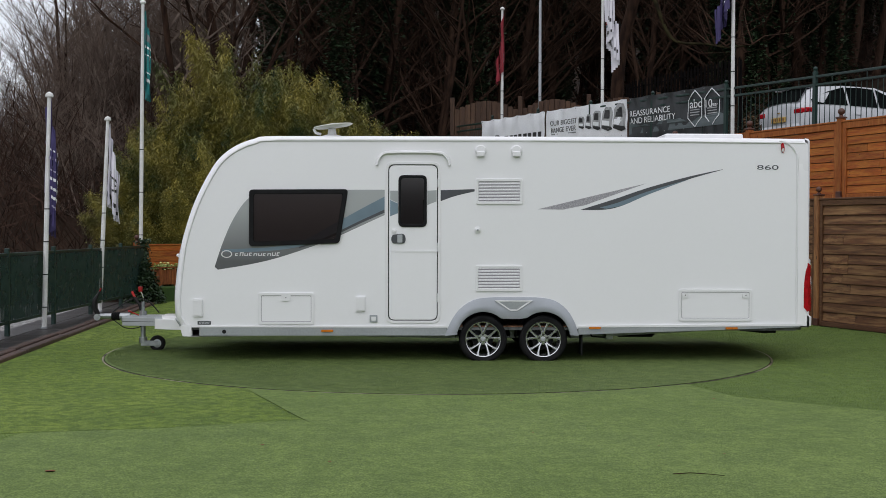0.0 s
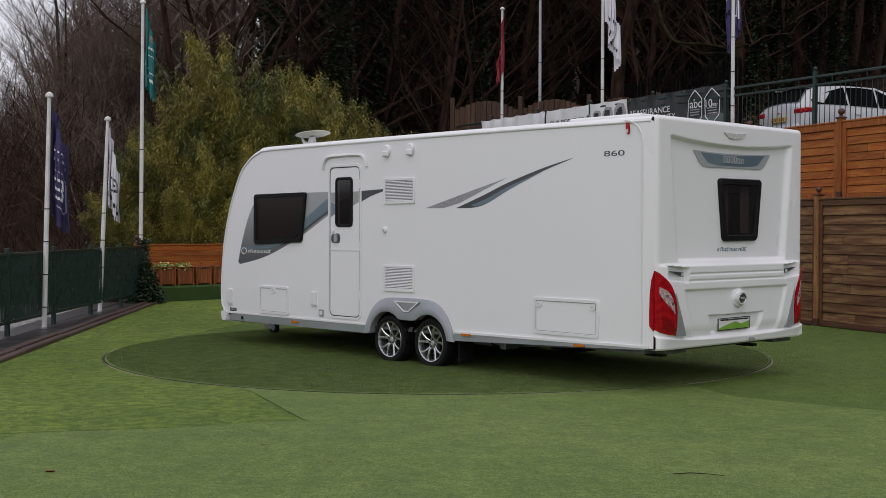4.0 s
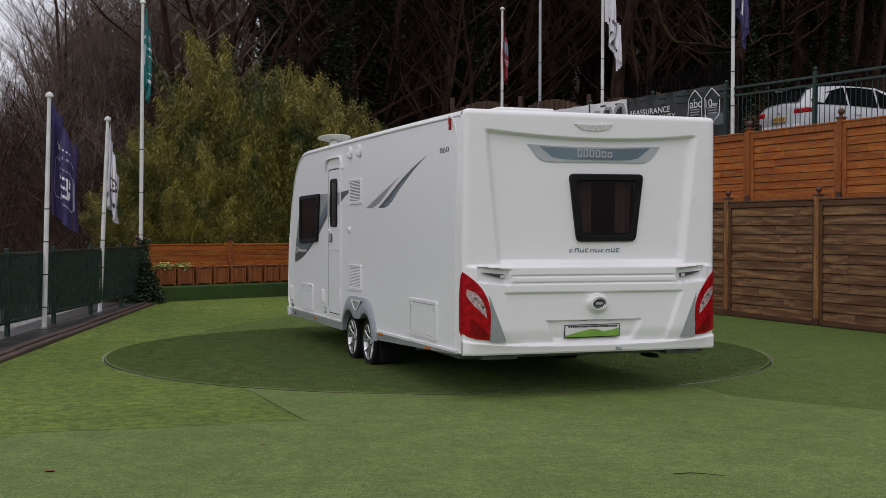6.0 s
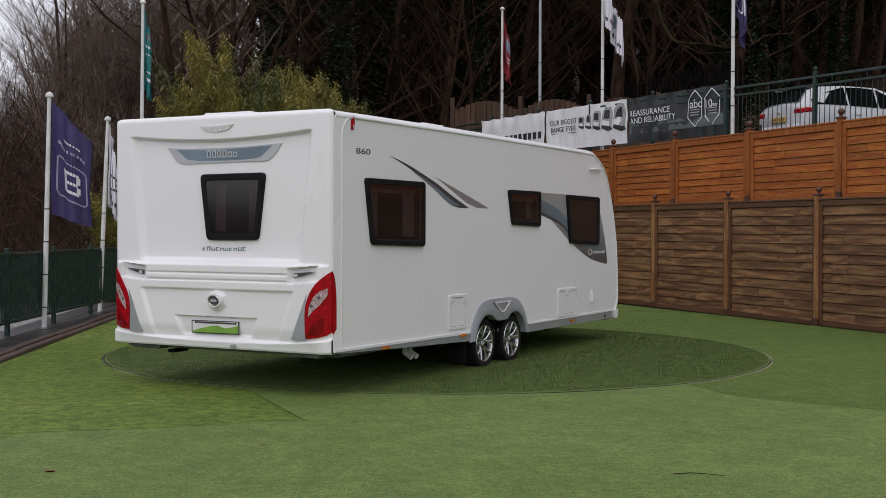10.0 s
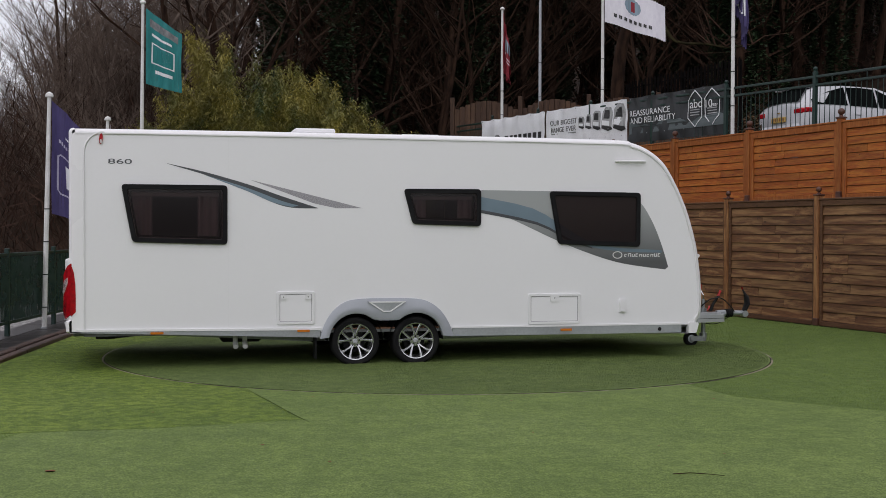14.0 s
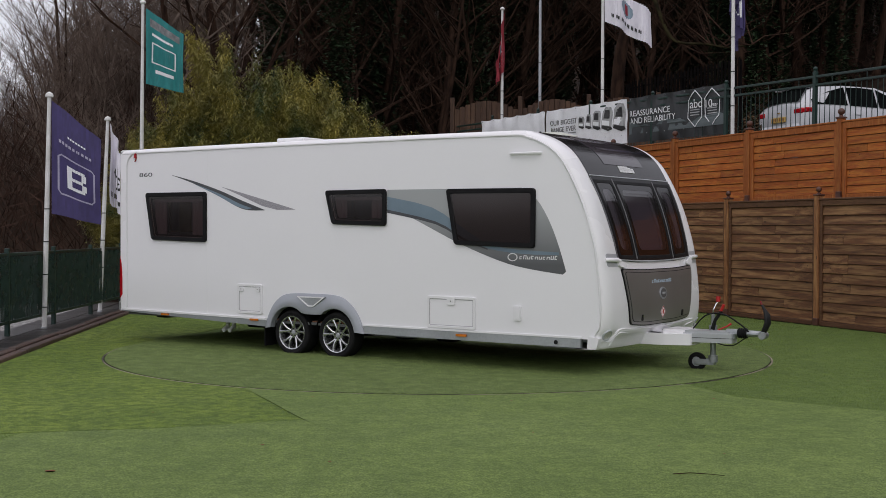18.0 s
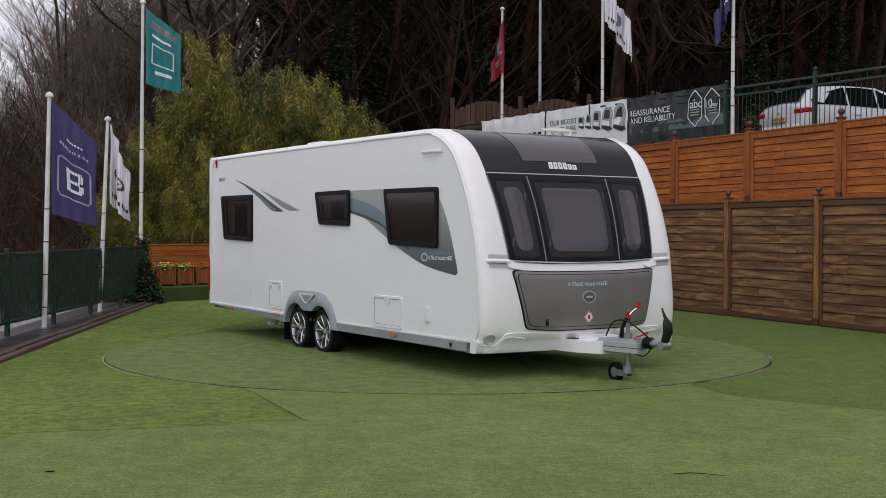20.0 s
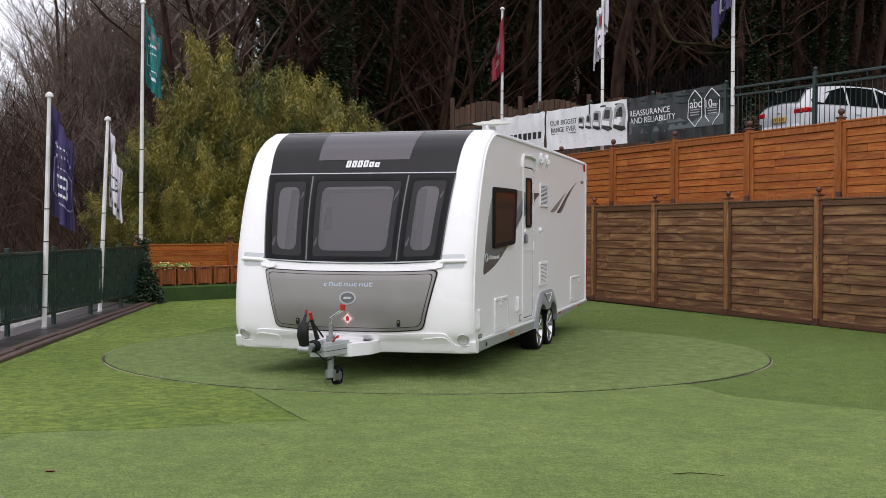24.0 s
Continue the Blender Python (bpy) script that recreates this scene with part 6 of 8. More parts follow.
def underneath(c):
    part("floor", Mesh().box(-3.95, 2.70, -HW + 0.03, HW - 0.03, 0.345, 0.375, 0.0), CHASSIS, c, "dark underfloor")
    for s in (-1, 1):
        r = Mesh()
        y = s * 0.62
        sec = [(2.5, 0.345, 0.26), (0.0, 0.345, 0.21), (-1.6, 0.345, 0.21), (-2.8, 0.345, 0.28), (-3.6, 0.345, 0.325)]
        for a, b in zip(sec, sec[1:]):
            r.add([(a[0], y - 0.02, a[1]), (a[0], y + 0.02, a[1]), (a[0], y - 0.02, a[2]), (a[0], y + 0.02, a[2]), (b[0], y - 0.02, b[1]), (b[0], y + 0.02, b[1]), (b[0], y - 0.02, b[2]), (b[0], y + 0.02, b[2])], [(0, 4, 6, 2), (1, 3, 7, 5), (2, 6, 7, 3)])
        part("chassis_rail", r, STEEL, c, smooth=0)
        a = Mesh().tube([(2.3, s * 0.40, 0.31), (2.9, s * 0.18, 0.315), (3.42, s * 0.05, 0.33)], [0.045, 0.04, 0.03], 4)
        part("drawbar", a, STEEL, c, smooth=0)
        leg = Mesh().tube([(-3.45, s * 0.75, 0.33), (-3.75, s * 0.75, 0.30)], 0.025, 6).box(-3.85, -3.65, s * 0.75 - 0.04, s * 0.75 + 0.04, 0.285, 0.315, 0.006)
        part("corner_steady", leg, BLACK, c)
        leg = Mesh().tube([(2.0, s * 0.75, 0.33), (2.3, s * 0.75, 0.285)], 0.025, 6).box(1.95, 2.15, s * 0.75 - 0.04, s * 0.75 + 0.04, 0.27, 0.30, 0.006)
        part("corner_steady", leg, BLACK, c)
    for x in (-0.51, -1.17):
        part("axle", Mesh().tube([(x + 0.1, -1.0, 0.25), (x + 0.1, 1.0, 0.25)], 0.04, 8), CHASSIS, c)
    part("tank", Mesh().box(-2.55, -2.1, -0.5, 0.4, 0.2, 0.345, 0.03), BLACK, c, "black waste tank")
    part("spare_carrier", Mesh().box(0.6, 1.3, -0.4, 0.4, 0.22, 0.345, 0.05), CHASSIS, c)
    m = Mesh()
    for x in (-2.32, -2.42):
        m.tube([(x, -0.95, 0.345), (x, -0.95, 0.23)], 0.025, 8)
        m.tube([(x, -0.95, 0.245), (x, -1.03, 0.2)], 0.028, 8)
    part("drain_outlets", m, PLASTIC, c, "two pale waste outlets")
    part("underfloor_pipe", Mesh().tube([(-1.7, 0.85, 0.33), (-1.75, 0.85, 0.25), (-1.9, 0.85, 0.235), (-2.05, 0.85, 0.33)], 0.01, 6), BLACK, c)
    part("bracket", Mesh().box(-1.98, -1.9, 0.7, 0.9, 0.22, 0.345, 0.005), STEEL, c)
    # hitch
    flat = lambda u, v, w: (u, v, w)
    pts = [(2.70, 0.31), (3.05, 0.285), (3.30, 0.17), (3.30, -0.17), (3.05, -0.285), (2.70, -0.31)]
    fair = Mesh().prism(rounded(pts, 0.03), flat, 0.268, 0.385, True)
    fair.prism(rounded([(3.0, 0.20), (3.22, 0.15), (3.22, -0.15), (3.0, -0.20)], 0.03), flat, 0.384, 0.425)
    part("hitch_fairing", fair, WHITE, c, "white plastic drawbar fairing", smooth=30)
    for s in (-1, 1):
        part("fairing_slot", Mesh().prism(rounded([(2.79, s * 0.24), (2.98, s * 0.23), (2.98, s * 0.13), (2.79, s * 0.12)], 0.015), flat, 0.380, 0.388), BLACK, c, "dark slot in the fairing", smooth=0)
    cover = Mesh().prism(rounded([(3.19, 0.15), (3.40, 0.125), (3.70, 0.075), (3.70, -0.075), (3.40, -0.125), (3.19, -0.15)], 0.015), flat, 0.300, 0.395, True)
    cover.prism(rounded([(3.17, 0.13), (3.40, 0.105), (3.66, 0.06), (3.66, -0.06), (3.40, -0.105), (3.17, -0.13)], 0.015), flat, 0.394, 0.418)
    part("coupling_cover", cover, SILVER, c, "silver grey coupling cover", smooth=30)
    part("cover_joint", Mesh().prism(rounded([(3.188, 0.152), (3.40, 0.127), (3.702, 0.077), (3.702, -0.077), (3.40, -0.127), (3.188, -0.152)], 0.015), flat, 0.345, 0.350), BLACK, c, smooth=0)
    head = Mesh().box(3.60, 3.72, -0.05, 0.05, 0.335, 0.41, 0.015).tube([(3.62, 0, 0.40), (3.80, 0, 0.405)], [0.045, 0.04], 10)
    part("coupling", head, STEEL, c, "galvanised steel coupling")
    part("gaiter", Mesh().tube([(3.74 + 0.012 * k, 0, 0.405) for k in range(9)], [0.045, 0.055] * 4 + [0.045], 12), RUBBER, c, "ribbed black gaiter")
    part("hitch_head", Mesh().tube([(3.83, 0, 0.405), (3.98, 0, 0.405)], [0.035, 0.03], 10).tube([(4.0, -0.05, 0.395), (4.0, 0.05, 0.395)], 0.040, 14), STEEL, c, "steel towing head")
    grip = Mesh().tube([(4.0, 0.0, 0.42), (4.045, 0, 0.52), (4.035, 0, 0.60), (4.01, 0, 0.65), (3.98, 0, 0.70)], [0.026, 0.032, 0.030, 0.016, 0.011], 10)
    grip.v = [(x, y * (1.75 if z < 0.62 else 1.0), z) for x, y, z in grip.v]
    part("stabiliser_handle", grip, BLACK, c, "black stabiliser handle")
    part("stabiliser_tip", Mesh().tube([(3.985, 0, 0.69), (3.965, 0, 0.735)], [0.011, 0.009], 8), DEEPRED, c, "dark red tip of the handle")
    part("handbrake", Mesh().tube([(3.50, -0.08, 0.44), (3.53, -0.095, 0.53), (3.60, -0.10, 0.63)], [0.024, 0.018, 0.018], 8), BLACK, c, "black handbrake lever")
    part("handbrake", Mesh().tube([(3.59, -0.10, 0.62), (3.625, -0.10, 0.695)], 0.016, 8), REDPLASTIC, c, "red handbrake grip")
    part("breakaway_lever", Mesh().tube([(3.50, 0.07, 0.42), (3.58, 0.12, 0.46), (3.60, 0.16, 0.48)], [0.008, 0.008, 0.014], 6), REDPLASTIC, c, "small red lever")
    part("jockey_tube", Mesh().tube([(3.46, 0.035, 0.12), (3.46, 0.035, 0.36)], 0.029, 12).tube([(3.46, 0.035, 0.36), (3.46, 0.035, 0.58)], 0.02, 10).tube([(3.46, 0.035, 0.09), (3.46, 0.035, 0.16)], 0.048, 12).tube([(3.46, 0.035, 0.40), (3.46, 0.035, 0.47)], 0.042, 10), STEEL, c, "galvanised jockey wheel tube")
    part("jockey_crank", Mesh().tube([(3.46, 0.035, 0.58), (3.46, 0.035, 0.63), (3.46, 0.10, 0.68), (3.465, 0.155, 0.71)], 0.009, 6), CHROME, c, "crank of the jockey wheel")
    part("jockey_knob", Mesh().tube([(3.465, 0.15, 0.705), (3.465, 0.155, 0.76)], [0.022, 0.026], 8), REDPLASTIC, c, "red crank knob")
    part("jockey_fork", Mesh().box(3.27, 3.48, -0.005, 0.003, 0.06, 0.12, 0.002).box(3.27, 3.48, 0.067, 0.075, 0.06, 0.12, 0.002), STEEL, c)
    jw = new("jockey_wheel")
    jw.parent = c
    jw.matrix_basis = Matrix.Translation((3.29, 0.035, 0.088))
    part("tyre", Mesh().lathe([(0.05, -0.03), (0.075, -0.032), (0.092, -0.022), (0.095, 0.0), (0.092, 0.022), (0.075, 0.032), (0.05, 0.03)], 24, close=True), TYRE, jw)
    part("hub", Mesh().lathe([(0.0, 0.028), (0.05, 0.022), (0.05, -0.022), (0.0, -0.028)], 16), GREYRAIL, jw)
    cab = smooth_path([(3.30, -0.10, 0.44), (3.45, -0.14, 0.58), (3.62, -0.12, 0.60), (3.78, -0.06, 0.50), (3.86, -0.02, 0.42)], 5)
    part("cable", Mesh().tube(cab, 0.008, 5), BLACK, c, "black electric cable")
    cab = smooth_path([(3.40, 0.06, 0.36), (3.50, 0.08, 0.28), (3.66, 0.06, 0.27), (3.78, 0.03, 0.34), (3.84, 0.0, 0.37)], 5)
    part("cable", Mesh().tube(cab, 0.006, 5), BLACK, c, "black breakaway cable")


def roof_things(c):
    # satellite dish folded on the roof
    e = new("satellite_dish")
    e.parent = c
    e["label"] = "pale grey satellite dish folded on the roof"
    part("base", Mesh().lathe([(0.0, 0.11), (0.04, 0.11), (0.05, 0.05), (0.12, 0.03), (0.13, 0.0)], 20, Matrix.Translation((1.16, 0.99, 2.44)) @ Matrix.Rotation(radians(90), 4, "X")), PLASTIC, e)
    dish = Mesh().lathe([(0.0, 0.05), (0.12, 0.05), (0.22, 0.06), (0.26, 0.075), (0.25, 0.085), (0.12, 0.10), (0.0, 0.115)], 28, Matrix.Translation((1.14, 0.99, 2.52)) @ Matrix.Rotation(radians(7), 4, "Y") @ Matrix.Rotation(radians(90), 4, "X") @ Matrix.Diagonal((0.85, 0.85, 0.8, 1)))
    part("reflector", dish, DISH, e)
    part("arm", Mesh().tube([(1.28, 0.99, 2.49), (1.34, 0.99, 2.51), (1.36, 0.99, 2.55)], 0.016, 6), PLASTIC, e)
    for x, y, w, d, h in ((-1.55, -0.6, 0.5, 0.45, 0.07), (-3.05, 0.38, 0.95, 0.62, 0.075), (-0.33, -0.4, 0.5, 0.45, 0.045)):
        r = new("rooflight")
        r.parent = c
        r["label"] = "white plastic rooflight"
        part("frame", Mesh().box(x - w / 2, x + w / 2, y - d / 2, y + d / 2, 2.45, 2.485, 0.012), PLASTIC, r)
        part("lid", Mesh().box(x - w / 2 + 0.03, x + w / 2 - 0.03, y - d / 2 + 0.03, y + d / 2 - 0.03, 2.484, 2.45 + h + 0.02, 0.015), PLASTIC, r)


def inside(c):
    """Plain lining that closes the cabin behind the dark windows."""
    part("cabin_floor", Mesh().box(-3.9, 2.6, -HW + 0.06, HW - 0.06, 0.376, 0.39), TABLEWOOD, c)
    part("cabin_ceiling", Mesh().box(-3.9, 1.9, -HW + 0.08, HW - 0.08, 2.36, 2.38), LINING, c)
    part("partition", Mesh().box(-1.5, -1.46, -HW + 0.06, 0.35, 0.39, 2.36), TABLEWOOD, c, "wood-veneered partition")
    part("bench", Mesh().box(0.9, 2.3, 0.55, HW - 0.06, 0.39, 0.85, 0.03), LINING, c)
    part("bench", Mesh().box(0.9, 2.3, -HW + 0.06, -0.55, 0.39, 0.85, 0.03), LINING, c)
    part("chest", Mesh().box(2.2, 2.5, -0.4, 0.4, 0.39, 1.15, 0.01), TABLEWOOD, c)

# ================= flag poles =================
def flag_pole(x, y, z0, top, lean=(0, 0), r=0.035, label="", mat=None):
    e = thing("flag_pole", label or "slim white flag pole", "flag pole", "flag poles", Matrix.Translation((x, y, z0)))
    h = top - z0
    p = Mesh().tube([(0, 0, 0), (lean[0] * 0.5, lean[1] * 0.5, h * 0.5), (lean[0], lean[1], h)], [r, r, r * 0.75], 10)
    part("shaft", p, mat or POLE, e)
    up = Matrix.Rotation(radians(90), 4, "X")
    c = Mesh().lathe([(0.0, 0.0), (r * 1.6, 0.0), (r * 1.7, 0.02), (r * 1.3, 0.05), (0.0, 0.075)], 10, Matrix.Translation((lean[0], lean[1], h)) @ up)
    part("cap", c, mat or POLE, e)
    b = Mesh().lathe([(0.0, 0.06), (r * 1.25, 0.06), (r * 1.5, 0.0), (r * 1.5, -0.03)], 10, up)
    part("socket", b, STEEL, e)
    for k in (0.1, 0.24, 0.38, 0.52):
        part("clamp", Mesh().lathe([(r * 0.9, 0), (r * 1.12, 0), (r * 1.12, 0.014), (r * 0.9, 0.014)], 10, Matrix.Translation((lean[0] * k, lean[1] * k, h * k)) @ up), RUBBER, e)
    return e


def poles():
    flag_pole(-5.51, 2.68, 0.0, 3.29, (0.08, 0))
    flag_pole(-5.68, 6.10, 0.0, 3.27, (0.14, 0))
    flag_pole(-6.12, 10.7, -0.2, 6.1, (0.06, 0), 0.04)
    flag_pole(1.68, 16.45, 2.73, 7.05, (0, 0), 0.037)
    flag_pole(3.66, 12.25, 2.72, 7.5, (0, 0), 0.037)
    flag_pole(5.50, 8.05, 2.66, 7.2, (0, 0), 0.036)
    flag_pole(2.95, 20.0, 2.6, 9.5, (0, 0), 0.045, "grey steel lamp column among the trees", GREYRAIL)


# ================= trees =================
def bare_tree(seed, height, spread, forks, mb_trunk, mb_twigs, rad):
    rng = random.Random(seed)

    def limb(mb, p, d, length, r, level):
        pts, rr = [p], [r]
        n = 5 if level == 0 else 3
        q, dd = p.copy(), d.copy()
        for i in range(n):
            dd = (dd + Vector((rng.uniform(-1, 1), rng.uniform(-1, 1), rng.uniform(-0.4, 0.9))) * (0.10 if level == 0 else 0.28)).normalized()
            q = q + dd * length / n
            pts.append(q.copy())
            rr.append(r * (1 - 0.82 * (i + 1) / n))
        mb.tube(pts, rr, 7 if level == 0 else (4 if level == 1 else 3), caps=False)
        if level >= 3:
            return
        kids = forks[level]
        for k in range(kids):
            t = rng.uniform(0.22 if level == 0 else 0.25, 1.0)
            i = min(n - 1, int(t * n))
            f = t * n - i
            base = pts[i].lerp(pts[i + 1], f)
            ang = rng.uniform(0, 2 * math.pi)
            side = Vector((math.cos(ang), math.sin(ang), 0))
            nd = (dd * rng.uniform(0.3, 0.7) + side * spread + Vector((0, 0, rng.uniform(0.0, 0.5)))).normalized()
            limb(mb_twigs, base, nd, length * rng.uniform(0.28, 0.5) * (1.1 - 0.4 * t), max(0.004, r * 0.38 * (1.1 - 0.6 * t)), level + 1)

    limb(mb_trunk, Vector((0, 0, -0.4)), Vector((rng.uniform(-.1, .1), rng.uniform(-.1, .1), 1)).normalized(), height, rad, 0)


def leaf_cloud(mb, pts, size, rng, flat=0.4, aspect=0.7):
    for p in pts:
        u = Vector((rng.uniform(-1, 1), rng.uniform(-1, 1), rng.uniform(-flat, flat))).normalized()
        w = u.cross(Vector((rng.uniform(-.6, .6), rng.uniform(-.6, .6), 1))).normalized()
        s = size * rng.uniform(0.6, 1.3)
        k = len(mb.v)
        mb.v += [tuple(p), tuple(p + u * s * 0.5 + w * s * 0.5 * aspect), tuple(p + u * s), tuple(p + u * s * 0.5 - w * s * 0.5 * aspect)]
        mb.f.append((k, k + 1, k + 2, k + 3))


def woods():
    rng = random.Random(11)
    kinds = []
    for s in range(6):
        a, b = Mesh(), Mesh()
        hgt = (13, 15, 12, 16, 11, 14)[s]
        bare_tree(100 + s, hgt, 0.8, (17, 7, 5), a, b, (0.20, 0.24, 0.16, 0.26, 0.14, 0.2)[s])
        iv = None
        if s in (0, 1, 3):
            iv = Mesh()
            pts = []
            # ivy widened high up, out of view, to shade the wood below
            for k in range(7000):
                z = rng.uniform(0, hgt * 0.97)
                r = 0.24 * (1 - 0.5 * z / hgt) + abs(rng.gauss(0, 0.12 + 0.75 * max(0.0, z / hgt - 0.25)))
                q = rng.uniform(0, 6.283)
                pts.append(Vector((r * math.cos(q), r * math.sin(q), z)))
            leaf_cloud(iv, pts, 0.17, rng)
            iv = mesh_of("ivy", iv, 0, False)
        kinds.append((mesh_of("trunk", a, 60, False), mesh_of("crown", b, 60, False), iv))
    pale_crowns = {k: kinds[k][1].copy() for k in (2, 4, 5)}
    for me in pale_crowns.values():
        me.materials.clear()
    made = 0
    tries = 0
    while made < 215 and tries < 6000:
        tries += 1
        d = rng.uniform(26, 72)
        ang = radians(rng.uniform(-25, 25))
        x, y = EYE[0] + d * math.sin(ang), EYE[1] + d * math.cos(ang)
        p = Vector((x, y, 0))
        dr, db = (p - F0).dot(FN), (p - B0).dot(BN)
        if not ((db > 8.5 and x > -7) or (dr > 11 and db > 0) or (x < -9 and d > 40)):
            continue
        if ang < radians(-17.5):
            continue
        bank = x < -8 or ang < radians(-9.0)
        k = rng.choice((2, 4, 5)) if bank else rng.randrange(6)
        if x < -8 and made % 2:
            made += 1
            continue
        e = thing("bare_tree", "tall bare winter tree with ivy on its trunk" if kinds[k][2] else "tall bare winter tree with dark bark", "tree", "hillside trees")
        sc = rng.uniform(0.75, 1.15)
        if x < -8:
            sc *= 0.55 + 0.0 * d
        e.matrix_basis = Matrix.Translation((x, y, land(x, y))) @ Matrix.Rotation(rng.uniform(0, 6.28), 4, "Z") @ Matrix.Diagonal((sc, sc, sc, 1))
        link("trunk", kinds[k][0], BARK, e)
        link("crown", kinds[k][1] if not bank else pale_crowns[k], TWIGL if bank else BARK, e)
        if kinds[k][2]:
            link("ivy", kinds[k][2], IVY, e)
        made += 1
    shrubs = []
    for s in range(3):
        a, b = Mesh(), Mesh()
        for q in range(5):
            m0, m1 = Mesh(), Mesh()
            bare_tree(300 + 10 * s + q, rng.uniform(3.6, 5.2), 0.75, (15, 8, 4), m0, m1, 0.045)
            off = Vector((rng.gauss(0, 0.5), rng.gauss(0, 0.5), 0))
            a.add([Vector(v) + off + Vector((0.25 * off.x, 0.25 * off.y, 0)) * v[2] for v in m0.v], m0.f)
            b.add([Vector(v) + off + Vector((0.25 * off.x, 0.25 * off.y, 0)) * v[2] for v in m1.v], m1.f)
        shrubs.append((mesh_of("stem", a, 60, False), mesh_of("crown", b, 60, False)))
    made = 0
    while made < 64:
        d = rng.uniform(25, 52)
        ang = radians(rng.uniform(-22.5, -9.5))
        if (ang > radians(-15.5) and d < 38) or (ang < radians(-16.6) and d < 36):
            continue
        x, y = EYE[0] + d * math.sin(ang), EYE[1] + d * math.cos(ang)
        if x > -7.6:
            continue
        k = rng.randrange(3)
        sc = rng.uniform(0.75, 1.15) * lerp(math.degrees(ang), [-20.0, -18.0, -16.6, -14.8], [0.62, 0.75, 0.85, 1.1])
        if ang < radians(-18.0) and d < 40:
            continue
        e = thing("bare_shrub", "twiggy reddish-brown bare shrub on the river bank", "shrub", "river bank shrubs")
        e.matrix_basis = Matrix.Translation((x, y, land(x, y))) @ Matrix.Rotation(rng.uniform(0, 6.28), 4, "Z") @ Matrix.Diagonal((sc, sc, sc, 1))
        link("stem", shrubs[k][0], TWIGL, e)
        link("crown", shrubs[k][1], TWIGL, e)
        made += 1
    # thicket of fine twigs on the slope
    mb, pale = Mesh(), Mesh()
    for k in range(40000):
        d = rng.uniform(27, 75)
        ang = radians(rng.uniform(-24, 24))
        x, y = EYE[0] + d * math.sin(ang), EYE[1] + d * math.cos(ang)
        p = Vector((x, y, 0))
        dr, db = (p - F0).dot(FN), (p - B0).dot(BN)
        if not ((db > 7 and x > -7) or (dr > 11 and db > 0) or x < -8):
            continue
        z = land(x, y)
        lenq = rng.uniform(0.5, 2.2)
        q = Vector((x, y, z + abs(rng.gauss(0, 1.4))))
        u = Vector((rng.uniform(-1, 1), rng.uniform(-1, 1), rng.uniform(0.1, 1.6))).normalized() * lenq
        w = u.orthogonal().normalized() * rng.uniform(0.006, 0.014)
        side = pale if x < -7.5 else mb
        m = len(side.v)
        side.v += [tuple(q - w), tuple(q + w), tuple(q + u)]
        side.f.append((m, m + 1, m + 2))
    tagged(part("bramble_bank", pale, TWIG, smooth=0, mend=False), "grey-brown bare brambles on the river bank", "brambles", kind="stuff")
    tagged(part("thicket", mb, TWIG, smooth=0, mend=False), "tangle of bare brown twigs and brambles on the slope", "thicket", kind="stuff")


